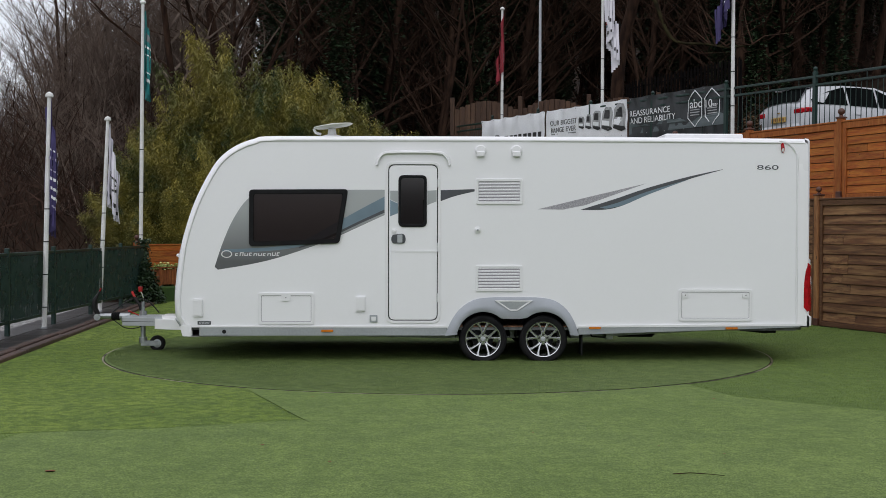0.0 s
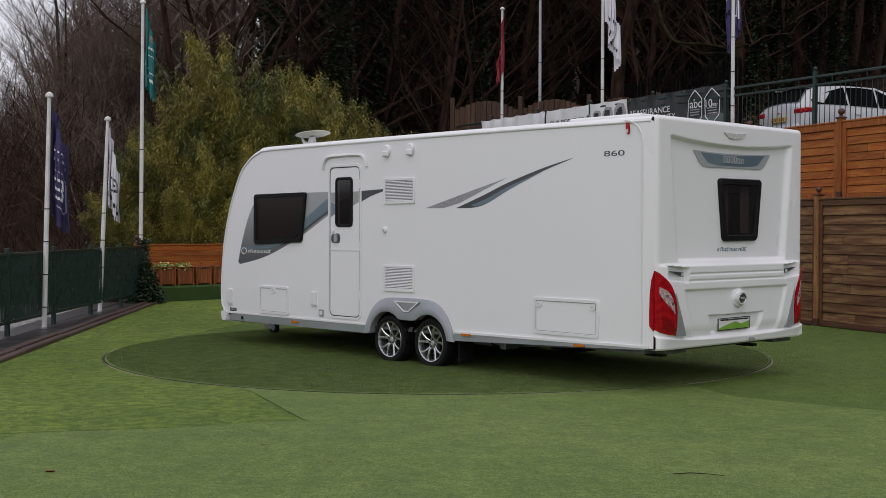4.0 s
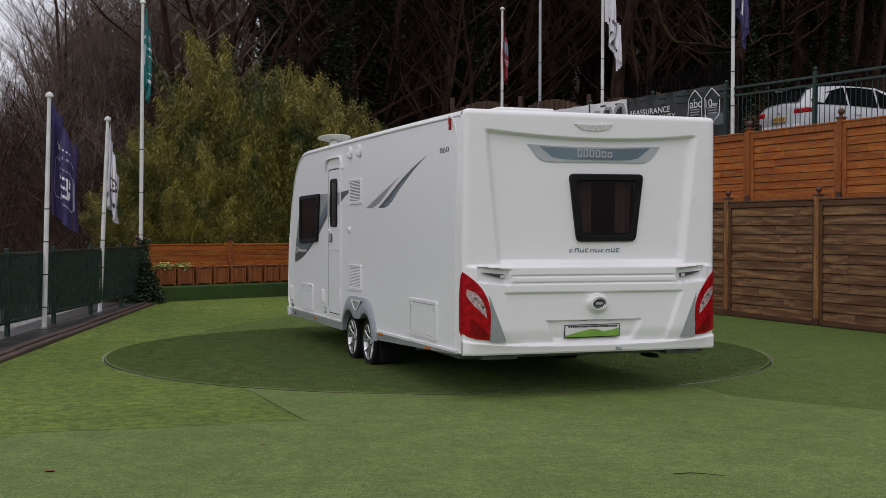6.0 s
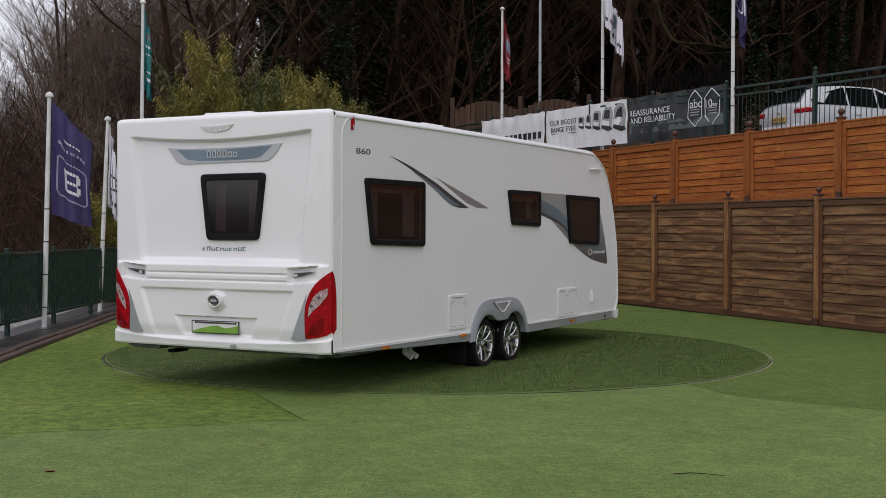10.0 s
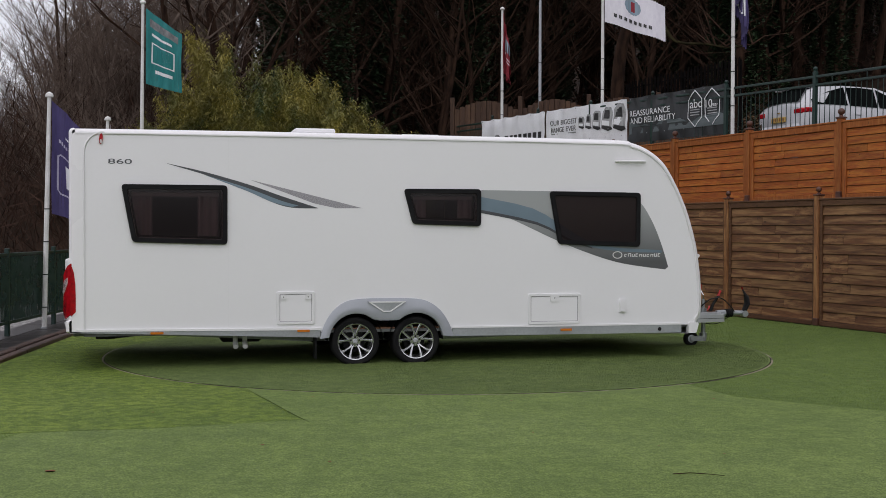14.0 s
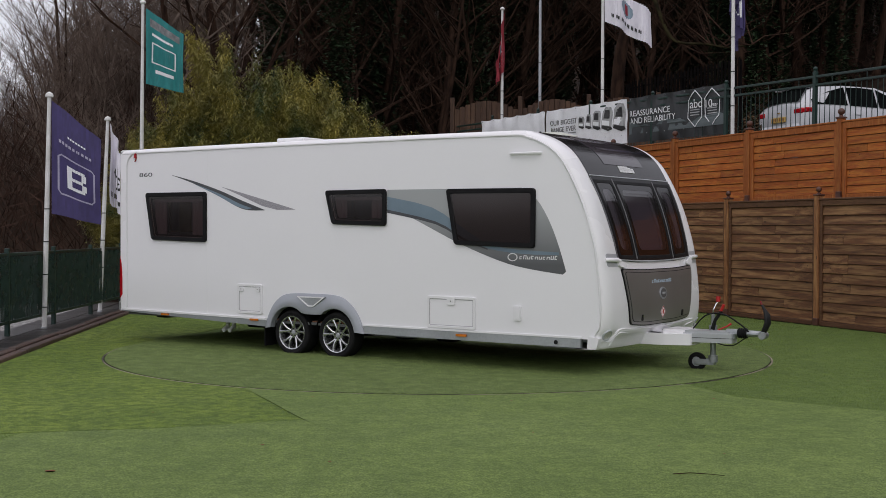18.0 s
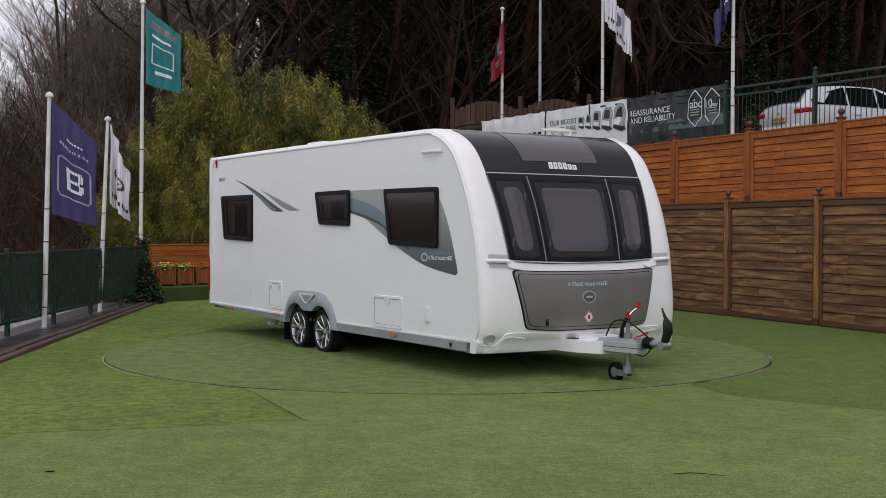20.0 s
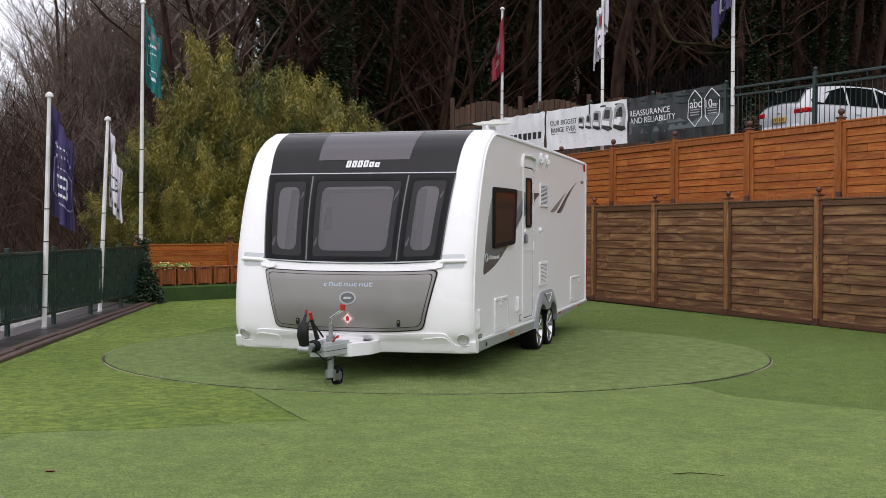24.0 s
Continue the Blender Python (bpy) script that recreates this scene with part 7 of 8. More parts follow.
def bamboo():
    rng = random.Random(5)
    LEAF = material("bamboo_leaf", (0.33, 0.28, 0.055), (0.038, 0.064, 0.013), 0.8, 5, 0.5, bump=0.0, spread=0.3, grain=0.8, mixing=(0.36, 0.62))
    CULM = material("bamboo_culm", (0.34, 0.30, 0.11), (0.20, 0.19, 0.07), 3, 30, 0.45, bump=0.05)
    kinds = []
    for s in range(4):
        culms, leaves = Mesh(), Mesh()
        pts = []
        for c in range(30):
            a, r = rng.uniform(0, 6.283), abs(rng.gauss(0, 0.55))
            p = Vector((r * math.cos(a), r * math.sin(a), 0))
            hgt = (5.7 - 2.3 * min(1.2, r)) * rng.uniform(0.82, 1.0)
            lean = Vector((math.cos(a), math.sin(a), 0)) * rng.uniform(0.2, 1.3)
            path = []
            for k in range(7):
                t = k / 6
                path.append(p + lean * t ** 2.2 + Vector((0, 0, hgt * (t - 0.06 * t ** 3))))
            culms.tube(path, [0.015 * (1 - 0.8 * k / 6) for k in range(7)], 4, caps=False)
            for k in range(1100):
                t = min(1.0, rng.uniform(0.10, 1.05) ** 0.62)
                i = min(5, int(t * 6))
                q = path[i].lerp(path[i + 1], t * 6 - i)
                w = 0.42 * (1.15 - t)
                pts.append((q + Vector((rng.gauss(0, w), rng.gauss(0, w), rng.gauss(0, 0.12))), rng.uniform(0, 6.283)))
        for q, a in pts:
            s0 = rng.uniform(0.08, 0.16)
            u = Vector((math.cos(a), math.sin(a), rng.uniform(-0.9, 0.15))).normalized()
            w = u.cross(Vector((rng.uniform(-.5, .5), rng.uniform(-.5, .5), 1))).normalized() * s0 * 0.10
            k = len(leaves.v)
            m = q + u * s0 * 0.4
            leaves.v += [tuple(q), tuple(m + w), tuple(q + u * s0 + Vector((0, 0, -0.03))), tuple(m - w)]
            leaves.f.append((k, k + 1, k + 2, k + 3))
        kinds.append((mesh_of("culm", culms, 60, False), mesh_of("leaves", leaves, 0, False)))
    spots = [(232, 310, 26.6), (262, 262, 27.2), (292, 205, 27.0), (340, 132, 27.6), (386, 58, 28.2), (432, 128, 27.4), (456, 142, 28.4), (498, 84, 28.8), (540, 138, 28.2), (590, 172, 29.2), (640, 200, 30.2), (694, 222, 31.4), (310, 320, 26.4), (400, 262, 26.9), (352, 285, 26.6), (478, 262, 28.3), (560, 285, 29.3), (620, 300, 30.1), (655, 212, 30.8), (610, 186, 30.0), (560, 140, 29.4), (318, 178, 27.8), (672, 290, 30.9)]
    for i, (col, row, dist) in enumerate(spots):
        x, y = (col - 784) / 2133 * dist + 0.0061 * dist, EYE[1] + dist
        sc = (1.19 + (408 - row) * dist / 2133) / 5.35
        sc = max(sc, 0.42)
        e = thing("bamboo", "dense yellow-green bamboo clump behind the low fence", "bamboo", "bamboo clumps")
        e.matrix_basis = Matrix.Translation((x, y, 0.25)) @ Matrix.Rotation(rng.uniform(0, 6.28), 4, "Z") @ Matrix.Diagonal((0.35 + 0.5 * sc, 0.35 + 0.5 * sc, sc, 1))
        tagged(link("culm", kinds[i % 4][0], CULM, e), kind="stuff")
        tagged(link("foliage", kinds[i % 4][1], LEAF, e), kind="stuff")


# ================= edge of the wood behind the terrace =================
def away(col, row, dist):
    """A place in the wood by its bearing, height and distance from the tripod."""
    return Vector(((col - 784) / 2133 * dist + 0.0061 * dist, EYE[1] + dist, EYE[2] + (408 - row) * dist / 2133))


def brown_bush():
    rng = random.Random(31)
    DRY = material("dry_brown_leaf", (0.085, 0.052, 0.026), (0.04, 0.026, 0.014), 9, 40, 0.9, bump=0.0, spec=0.1)
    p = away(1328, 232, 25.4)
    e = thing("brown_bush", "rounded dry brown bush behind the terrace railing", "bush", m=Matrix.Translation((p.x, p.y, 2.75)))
    pts, stems = [], Mesh()
    for k in range(2600):
        v = Vector((rng.gauss(0, 1), rng.gauss(0, 1), abs(rng.gauss(0, 1)))).normalized() * rng.uniform(0.75, 1.05)
        pts.append(Vector((v.x * 0.36, v.y * 0.36, 0.05 + v.z * 1.02)))
    for k in range(16):
        q = rng.choice(pts)
        stems.tube([(q.x * 0.2, q.y * 0.2, 0), (q.x * 0.6, q.y * 0.6, q.z * 0.6), tuple(q)], 0.008, 4)
    mb = Mesh()
    leaf_cloud(mb, pts, 0.06, rng, 0.8)
    part("leaves", mb, DRY, e, smooth=0, mend=False)
    part("stem", stems, BARK, e)


def wood_edge():
    rng = random.Random(77)
    MOSS = material("mossy_bark", (0.040, 0.035, 0.016), (0.012, 0.010, 0.006), 4, 30, 0.9, bump=0.6, spec=0.05)
    e = thing("leaning_tree", "leaning bare tree with mossy crooked limbs", "tree")
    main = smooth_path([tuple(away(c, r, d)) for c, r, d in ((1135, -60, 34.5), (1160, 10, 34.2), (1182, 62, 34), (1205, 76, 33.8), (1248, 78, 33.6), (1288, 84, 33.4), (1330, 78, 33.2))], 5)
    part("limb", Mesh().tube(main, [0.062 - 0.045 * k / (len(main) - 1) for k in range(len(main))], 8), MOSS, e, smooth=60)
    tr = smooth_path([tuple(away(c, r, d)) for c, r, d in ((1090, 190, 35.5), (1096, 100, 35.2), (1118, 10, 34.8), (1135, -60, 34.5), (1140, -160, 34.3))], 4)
    part("trunk", Mesh().tube(tr, [0.2 - 0.08 * k / (len(tr) - 1) for k in range(len(tr))], 9), BARK, e, smooth=60)
    for k in range(16):
        q = Vector(main[rng.randrange(6, len(main))])
        w = Vector((rng.uniform(-1, 1), rng.uniform(-0.5, 0.5), rng.uniform(-0.3, 1.2))).normalized()
        v = q + w * 0.6 + Vector((rng.uniform(-.3, .3), 0, rng.uniform(-.1, .3)))
        part("branch", Mesh().tube([tuple(q), tuple(v), tuple(v + w * 0.7 + Vector((0.2, 0, rng.uniform(-.2, .3))))], [0.03, 0.02, 0.006], 4, caps=False), BARK, e, smooth=60)
    RUSTY = material("dark_weathered_steel", (0.008, 0.007, 0.007), (0.004, 0.0035, 0.0035), 4, 40, 0.9, bump=0.1, spec=0.03)
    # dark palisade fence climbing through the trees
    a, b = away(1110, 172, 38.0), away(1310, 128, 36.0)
    d = b - a
    f = thing("palisade_fence", "dark steel palisade fence among the trees", "fence")
    pale = mesh_of("pale", Mesh().prism([(-0.032, -0.9), (0.032, -0.9), (0.032, 0.42), (0.0, 0.5), (-0.032, 0.42)], lambda u, v, w: (u, w, v), -0.004, 0.004))
    n = 34
    for k in range(n):
        link("pale", pale, RUSTY, f, at=Matrix.Translation(a + d * (k + 0.5) / n))
    for z in (-0.6, 0.25):
        part("rail", Mesh().tube([tuple(a + Vector((0, 0.03, z))), tuple(b + Vector((0, 0.03, z)))], 0.025, 4), RUSTY, f)
    for k in (0.0, 0.5, 1.0):
        q = a + d * k
        part("post", Mesh().box(q.x - 0.05, q.x + 0.05, q.y + 0.06, q.y + 0.14, land(q.x, q.y) - 0.2, q.z + 0.4), RUSTY, f)

# ================= banners on the terrace railing =================
RU = (RA - RB).normalized()                                     # along the railing, towards the camera's side
BANNER0 = Matrix(((RU.x, 0, RU.y, 1.27), (RU.y, 0, -RU.x, 17.20), (-RISE, 1, 0, 3.485), (0, 0, 0, 1)))
V_WHITE = material("white_vinyl", (0.86, 0.87, 0.90), (0.76, 0.77, 0.80), 1.4, 30, 0.45, bump=0.1)
V_DARK = material("dark_vinyl", (0.034, 0.038, 0.042), (0.016, 0.018, 0.020), 1.0, 30, 0.4, bump=0.1)
V_TEAL = material("grey_green_vinyl", (0.105, 0.130, 0.135), (0.070, 0.088, 0.092), 1.0, 30, 0.4, bump=0.1)
V_INK = material("black_print", (0.02, 0.02, 0.022), (0.03, 0.03, 0.03), 6, 60, 0.45, bump=0.0)
V_GREY = material("grey_print", (0.23, 0.235, 0.24), (0.12, 0.125, 0.13), 9, 60, 0.45, bump=0.0)
V_MID = material("mid_grey_print", (0.42, 0.425, 0.43), (0.26, 0.265, 0.27), 9, 60, 0.45, bump=0.0)
V_PALE = material("pale_print", (0.80, 0.82, 0.84), (0.74, 0.76, 0.78), 6, 60, 0.45, bump=0.0)


def ripple(u, v, seed):
    hang = 0.018 * math.sin(2 * math.pi * u / 0.62 + seed) * max(0.0, v / 0.8) ** 2
    return hang + 0.022 * noise.noise(Vector((u * 1.7, v * 2.4, seed))) + 0.08 + 0.02 * noise.noise(Vector((u * 5, v * 3, seed)))


def banner(name, label, u0, u1, mat, seed):
    e = thing(name, label, "banner", "banners on the railing", BANNER0)
    nu, nv = int((u1 - u0) * 20), 14
    us = [u0 + (u1 - u0) * k / nu for k in range(nu + 1)]
    sag = lambda u: -0.022 * abs(math.sin(math.pi * (u - u0) / 0.62))
    mb = Mesh().grid(us, [-0.15 + 0.95 * k / nv for k in range(nv + 1)], lambda u, v: (u, v + sag(u) * max(0.0, v / 0.8) ** 3, ripple(u, v, seed)))
    mb.grid(us, [-0.15 + 0.95 * k / nv for k in range(nv + 1)], lambda u, v: (u, v + sag(u) * max(0.0, v / 0.8) ** 3, ripple(u, v, seed) - 0.004))
    part("sheet", mb, mat, e, smooth=60, mend=False)
    eye = mesh_of("eyelet", Mesh().lathe([(0.006, 0.0), (0.014, 0.0), (0.014, 0.006), (0.006, 0.006)], 8, Matrix.Rotation(radians(-90), 4, "X")))
    k = 0
    while u0 + 0.05 + 0.62 * k < u1:
        for v in (0.03, 0.76):
            u = u0 + 0.05 + 0.62 * k
            link("eyelet", eye, STEEL, e, at=Matrix.Translation((u, v, ripple(u, v, seed) + 0.002)))
        k += 1
    return e


def on_sheet(seed, off):
    return lambda u, v, w: (u, v, ripple(u, v, seed) + off + w)


def drape(poly, fn, mb=None):
    """Lays a small shape on a rippling sheet."""
    mb = mb or Mesh()
    return mb.strips(poly, fn, 0.0, 0.003, 0.06)


def soft_words(parent, text, mat, u, v, h, w, seed):
    ob = words("lettering", text, mat, parent, Matrix.Translation((u, v, 0)), h, w, depth=0.001)
    for q in ob.data.vertices:
        q.co.z += ripple(q.co.x, q.co.y, seed) + 0.007
    return ob


def banners():
    a = banner("banner", "white vinyl banner tied to the railing", 0.0, 3.2, V_WHITE, 1.0)
    f = on_sheet(1.0, 0.005)
    letters = Mesh()
    for k in range(8):
        u = 1.25 + k * 0.235
        drape([(u, 0.17), (u + 0.16, 0.17), (u + 0.16, 0.33), (u, 0.33)], f, letters)
    part("lettering", letters, V_INK, a, "black brand word as bars", smooth=0)
    part("emblem", drape([(0.85 + 0.17 * math.cos(k * 0.5236), 0.25 + 0.14 * math.sin(k * 0.5236)) for k in range(12)], f), V_GREY, a, "grey round emblem", smooth=0)
    b = banner("banner", "white vinyl banner with a picture of vehicles", 3.27, 6.63, V_WHITE, 4.0)
    soft_words(b, "OUR BIGGEST", V_INK, 4.06, 0.48, 0.115, 1.16, 4.0)
    soft_words(b, "RANGE EVER", V_INK, 4.04, 0.315, 0.115, 1.11, 4.0)
    f = on_sheet(4.0, 0.005)
    part("small_print", drape([(3.5, 0.215), (4.6, 0.205), (4.6, 0.225), (3.5, 0.235)], f), V_GREY, b, smooth=0)
    over = on_sheet(4.0, 0.0085)
    for u, s in ((4.72, 0.50), (4.98, 0.60), (5.28, 0.78), (5.66, 0.95), (6.10, 1.08)):
        foot = 0.40 - 0.20 * s
        shape = lambda q: [(u + a * s, foot + b * s) for a, b in q]
        part("picture", drape(shape([(0.0, 0.05), (0.30, -0.02), (0.42, 0.04), (0.44, 0.36), (0.38, 0.48), (0.14, 0.50), (0.03, 0.40)]), f), V_MID, b, "printed pale grey vehicle", smooth=0)
        part("picture", drape(shape([(0.08, 0.24), (0.33, 0.22), (0.31, 0.42), (0.12, 0.43)]), over), V_INK, b, "printed dark windscreen", smooth=0)
        part("picture", drape(shape([(0.03, 0.10), (0.34, 0.05), (0.34, 0.16), (0.04, 0.20)]), over), V_PALE, b, "printed pale bonnet", smooth=0)
        part("picture", drape(shape([(0.02, 0.02), (0.30, -0.06), (0.46, -0.03), (0.42, 0.03), (0.06, 0.08)]), over), V_INK, b, "printed shadow", smooth=0)
    d = banner("banner", "dark grey vinyl banner with white lettering", 6.67, 9.85, V_DARK, 7.0)
    f = on_sheet(7.0, 0.005)
    hills = [(6.69, 0.03), (9.83, 0.03)] + [(9.83 - 3.14 * k / 16, 0.22 + 0.05 * math.sin(k * 0.9) + 0.03 * math.sin(k * 2.1)) for k in range(17)]
    part("picture", drape(hills, f), V_TEAL, d, "grey-green hills printed along the foot", smooth=0)
    soft_words(d, "REASSURANCE", V_PALE, 7.44, 0.455, 0.12, 1.40, 7.0)
    soft_words(d, "AND RELIABILITY", V_PALE, 7.53, 0.30, 0.12, 1.58, 7.0)
    for u in (8.95, 9.47):
        o = [(u + 0.26 * math.cos(radians(a)) * 0.95, 0.39 + 0.36 * math.sin(radians(a))) for a in range(30, 390, 60)]
        i = [(u + (x - u) * 0.93, 0.39 + (y - 0.39) * 0.94) for x, y in o]
        part("hexagon", Mesh().ring(resample(o, 5), resample(i, 5), on_sheet(7.0, 0.016), 0.0, 0.006), V_PALE, d, "white hexagon outline", smooth=0)
        if u < 9:
            soft_words(d, "abc", V_PALE, u, 0.49, 0.17, 0.36, 7.0)
        else:
            soft_words(d, "10", V_PALE, u - 0.1, 0.46, 0.15, 0.2, 7.0)
            soft_words(d, "year", V_PALE, u + 0.06, 0.41, 0.07, 0.18, 7.0)
        for k in range(3):
            part("small_print", drape([(u - 0.15, 0.36 - 0.05 * k), (u + 0.13, 0.36 - 0.05 * k), (u + 0.13, 0.38 - 0.05 * k), (u - 0.15, 0.38 - 0.05 * k)], on_sheet(7.0, 0.010)), V_MID, d, smooth=0)


# ================= parked car =================
def parked_car():
    CARW = material("white_car_paint", (0.50, 0.51, 0.53), (0.42, 0.43, 0.45), 1.5, 40, 0.25, bump=0.0, coat=0.3)
    CARG = material("dark_car_glass", (0.004, 0.005, 0.005), (0.007, 0.008, 0.008), 2, 30, 0.2, bump=0.0, spec=0.0)
    YEL = material("yellow_plate", (0.50, 0.33, 0.09), (0.44, 0.29, 0.08), 6, 40, 0.4, bump=0.0)
    h = math.degrees(math.atan2(0.29, 0.956))
    near = Vector((7.82, 11.7, 3.19))
    e = thing("parked_car", "white hatchback parked on the terrace", "car", m=Matrix.Translation(near) @ Matrix.Rotation(radians(h), 4, "Z") @ Matrix.Translation((0, 0.89, 0)))
    # stations along the car: x, half width at sill, shoulder and roof, heights of sill, waist, window foot and roof
    st = [(0.10, 0.78, 0.80, 0.55, 0.34, 0.78, 0.93, 0.95), (0.15, 0.82, 0.84, 0.60, 0.26, 0.80, 0.96, 1.03), (0.42, 0.86, 0.87, 0.62, 0.22, 0.80, 0.98, 1.34), (0.66, 0.88, 0.885, 0.62, 0.21, 0.80, 0.99, 1.43), (1.3, 0.89, 0.89, 0.64, 0.21, 0.78, 0.97, 1.47), (2.1, 0.89, 0.89, 0.64, 0.21, 0.76, 0.94, 1.45), (2.7, 0.89, 0.885, 0.60, 0.21, 0.75, 0.92, 1.30), (3.2, 0.88, 0.87, 0.66, 0.21, 0.74, 0.90, 0.96), (3.8, 0.85, 0.83, 0.6, 0.22, 0.70, 0.80, 0.86), (4.15, 0.78, 0.72, 0.5, 0.26, 0.58, 0.66, 0.68), (4.25, 0.70, 0.64, 0.4, 0.32, 0.5, 0.56, 0.57)]
    rows = []
    for x, ws, wm, wr, zs, zm, zw, zr in st:
        half = [(ws * 0.95, zs), (ws, zs + 0.12), (wm, zm), (wm * 0.955, zw), ((wm * 0.955 + wr) / 2, (zw + zr) / 2 + 0.02), (wr, zr - 0.01), (wr * 0.6, zr + 0.02), (0.0, zr + 0.028)]
        rows.append([(x, -y, z) for y, z in half] + [(x, y, z) for y, z in reversed(half[:-1])])
    n = len(rows[0])
    mb = Mesh()
    mb.add([p for r in rows for p in r], [(i * n + j, (i + 1) * n + j, (i + 1) * n + j + 1, i * n + j + 1) for i in range(len(rows) - 1) for j in range(n - 1)] + [tuple(range(n)), tuple(range((len(rows) - 1) * n, len(rows) * n))[::-1]])
    part("body", mb, CARW, e, smooth=40)

    def at(x, s, f):
        """A point on the flank between window foot (f = 0) and roof edge (f = 1)."""
        xs = [q[0] for q in st]
        wm, wr, zw, zr = (lerp(x, xs, [q[k] for q in st]) for k in (2, 3, 6, 7))
        y0, z0, y1, z1 = wm * 0.955, zw, wr, zr - 0.01
        return Vector((x, s * (y0 + (y1 - y0) * f + 0.012), z0 + (z1 - z0) * f + 0.015 * (1 - abs(2 * f - 1)) + 0.006))
    for s in (-1, 1):
        for x0, x1, a0, a1 in ((0.40, 1.28, 0.40, 0.92), (1.33, 2.05, 0.9, 0.9), (2.10, 2.9, 0.9, 0.45)):
            g = Mesh()
            pts = [at(x0, s, 0.06), at((x0 + x1) / 2, s, 0.06), at(x1, s, 0.06), at(x1, s, a1), at((x0 + x1) / 2, s, (a0 + a1) / 2 + 0.04), at(x0, s, a0)]
            g.add(pts, [tuple(range(6))])
            part("side_window", g, CARG, e, smooth=0)
        part("tail_lamp", Mesh().box(0.085, 0.30, s * 0.56, s * 0.845, 0.80, 0.93, 0.03).box(0.2, 0.50, s * 0.80, s * 0.875, 0.84, 0.94, 0.02), RED, e, "red wrap-round tail lamp")
        part("door_handle", Mesh().box(1.42, 1.60, s * 0.885, s * 0.91, 0.80, 0.83, 0.008), CARW, e)
        part("door_mirror", Mesh().box(2.55, 2.72, s * 0.89, s * 1.05, 0.92, 1.05, 0.04), CARW, e)
        for x in (0.72, 3.30):
            w = new("wheel")
            w.parent = e
            w.matrix_basis = Matrix.Translation((x, s * 0.80, 0.31)) @ Matrix.Rotation(0 if s > 0 else math.pi, 4, "Z")
            part("tyre", Mesh().lathe([(0.2, -0.1), (0.28, -0.1), (0.31, -0.06), (0.31, 0.06), (0.28, 0.1), (0.2, 0.1)], 24), TYRE, w)
            part("rim", Mesh().lathe([(0.0, 0.07), (0.06, 0.08), (0.12, 0.06), (0.2, 0.095), (0.2, 0.0)], 18), ALLOY, w)
    xs = [q[0] for q in st]
    g = Mesh()
    rear = []
    for x, wq in ((0.155, 0.66), (0.28, 0.62), (0.41, 0.57)):
        z = lerp(x, xs, [q[7] for q in st]) + 0.05
        rear.append([(x - 0.012, -wq, z), (x - 0.012, 0, z + 0.028), (x - 0.012, wq, z)])
    g.add([p for r in rear for p in r], [(0, 1, 4, 3), (1, 2, 5, 4), (3, 4, 7, 6), (4, 5, 8, 7)])
    part("rear_window", g, CARG, e, smooth=60)
    part("spoiler", Mesh().box(0.34, 0.6, -0.56, 0.56, 1.405, 1.44, 0.012), CARW, e)
    part("number_plate", Mesh().box(0.055, 0.10, -0.26, 0.26, 0.66, 0.78, 0.006), YEL, e, "yellow number plate")
    m = Mesh()
    for k in range(7):
        y = 0.21 - 0.067 * k - (0.03 if k > 3 else 0)
        m.box(0.051, 0.055, y - 0.02, y + 0.02, 0.685, 0.755)
    part("plate_bars", m, WOODP, e)
    part("bumper", Mesh().box(0.03, 0.32, -0.80, 0.80, 0.30, 0.60, 0.06), CARW, e)
    part("emblem", Mesh().box(0.08, 0.11, -0.06, 0.06, 0.86, 0.90, 0.01), CHROME, e)


# ================= arched timber fence on the slope =================
def arched_fence():
    rng = random.Random(8)
    planks = [mesh_of("plank", Mesh().box(-0.068, 0.068, -0.01, 0.01, 0, 2.0 + 0.26 * math.sin(math.pi * (k + 0.5) / 12) ** 1.0, 0.004)) for k in range(12)]
    post = mesh_of("post", Mesh().box(-0.06, 0.06, -0.06, 0.06, 0, 2.35, 0.01))
    rail = mesh_of("rail", Mesh().box(0, 1.75, -0.05, -0.012, -0.04, 0.04, 0.006))
    a = Vector((0.45, 18.7, 2.72))
    d = Vector((0.985, -0.12, 0)).normalized()
    turn = math.atan2(d.y, d.x)
    for k in range(4):
        p = a + d * 1.85 * k
        e = thing("arched_fence_panel", "dark brown arched timber fence panel", "fence panel", "arched timber fence", Matrix.Translation((p.x, p.y, 2.70 + 0.03 * k)) @ Matrix.Rotation(turn, 4, "Z"))
        link("post", post, WOODA, e)
        for z in (0.5, 1.7):
            link("rail", rail, WOODA, e, at=Matrix.Translation((0.06, 0.06, z)))
        for j in range(12):
            link("plank", planks[j], WOODA, e, at=Matrix.Translation((0.13 + 0.145 * j, rng.uniform(-0.004, 0.004), 0)))


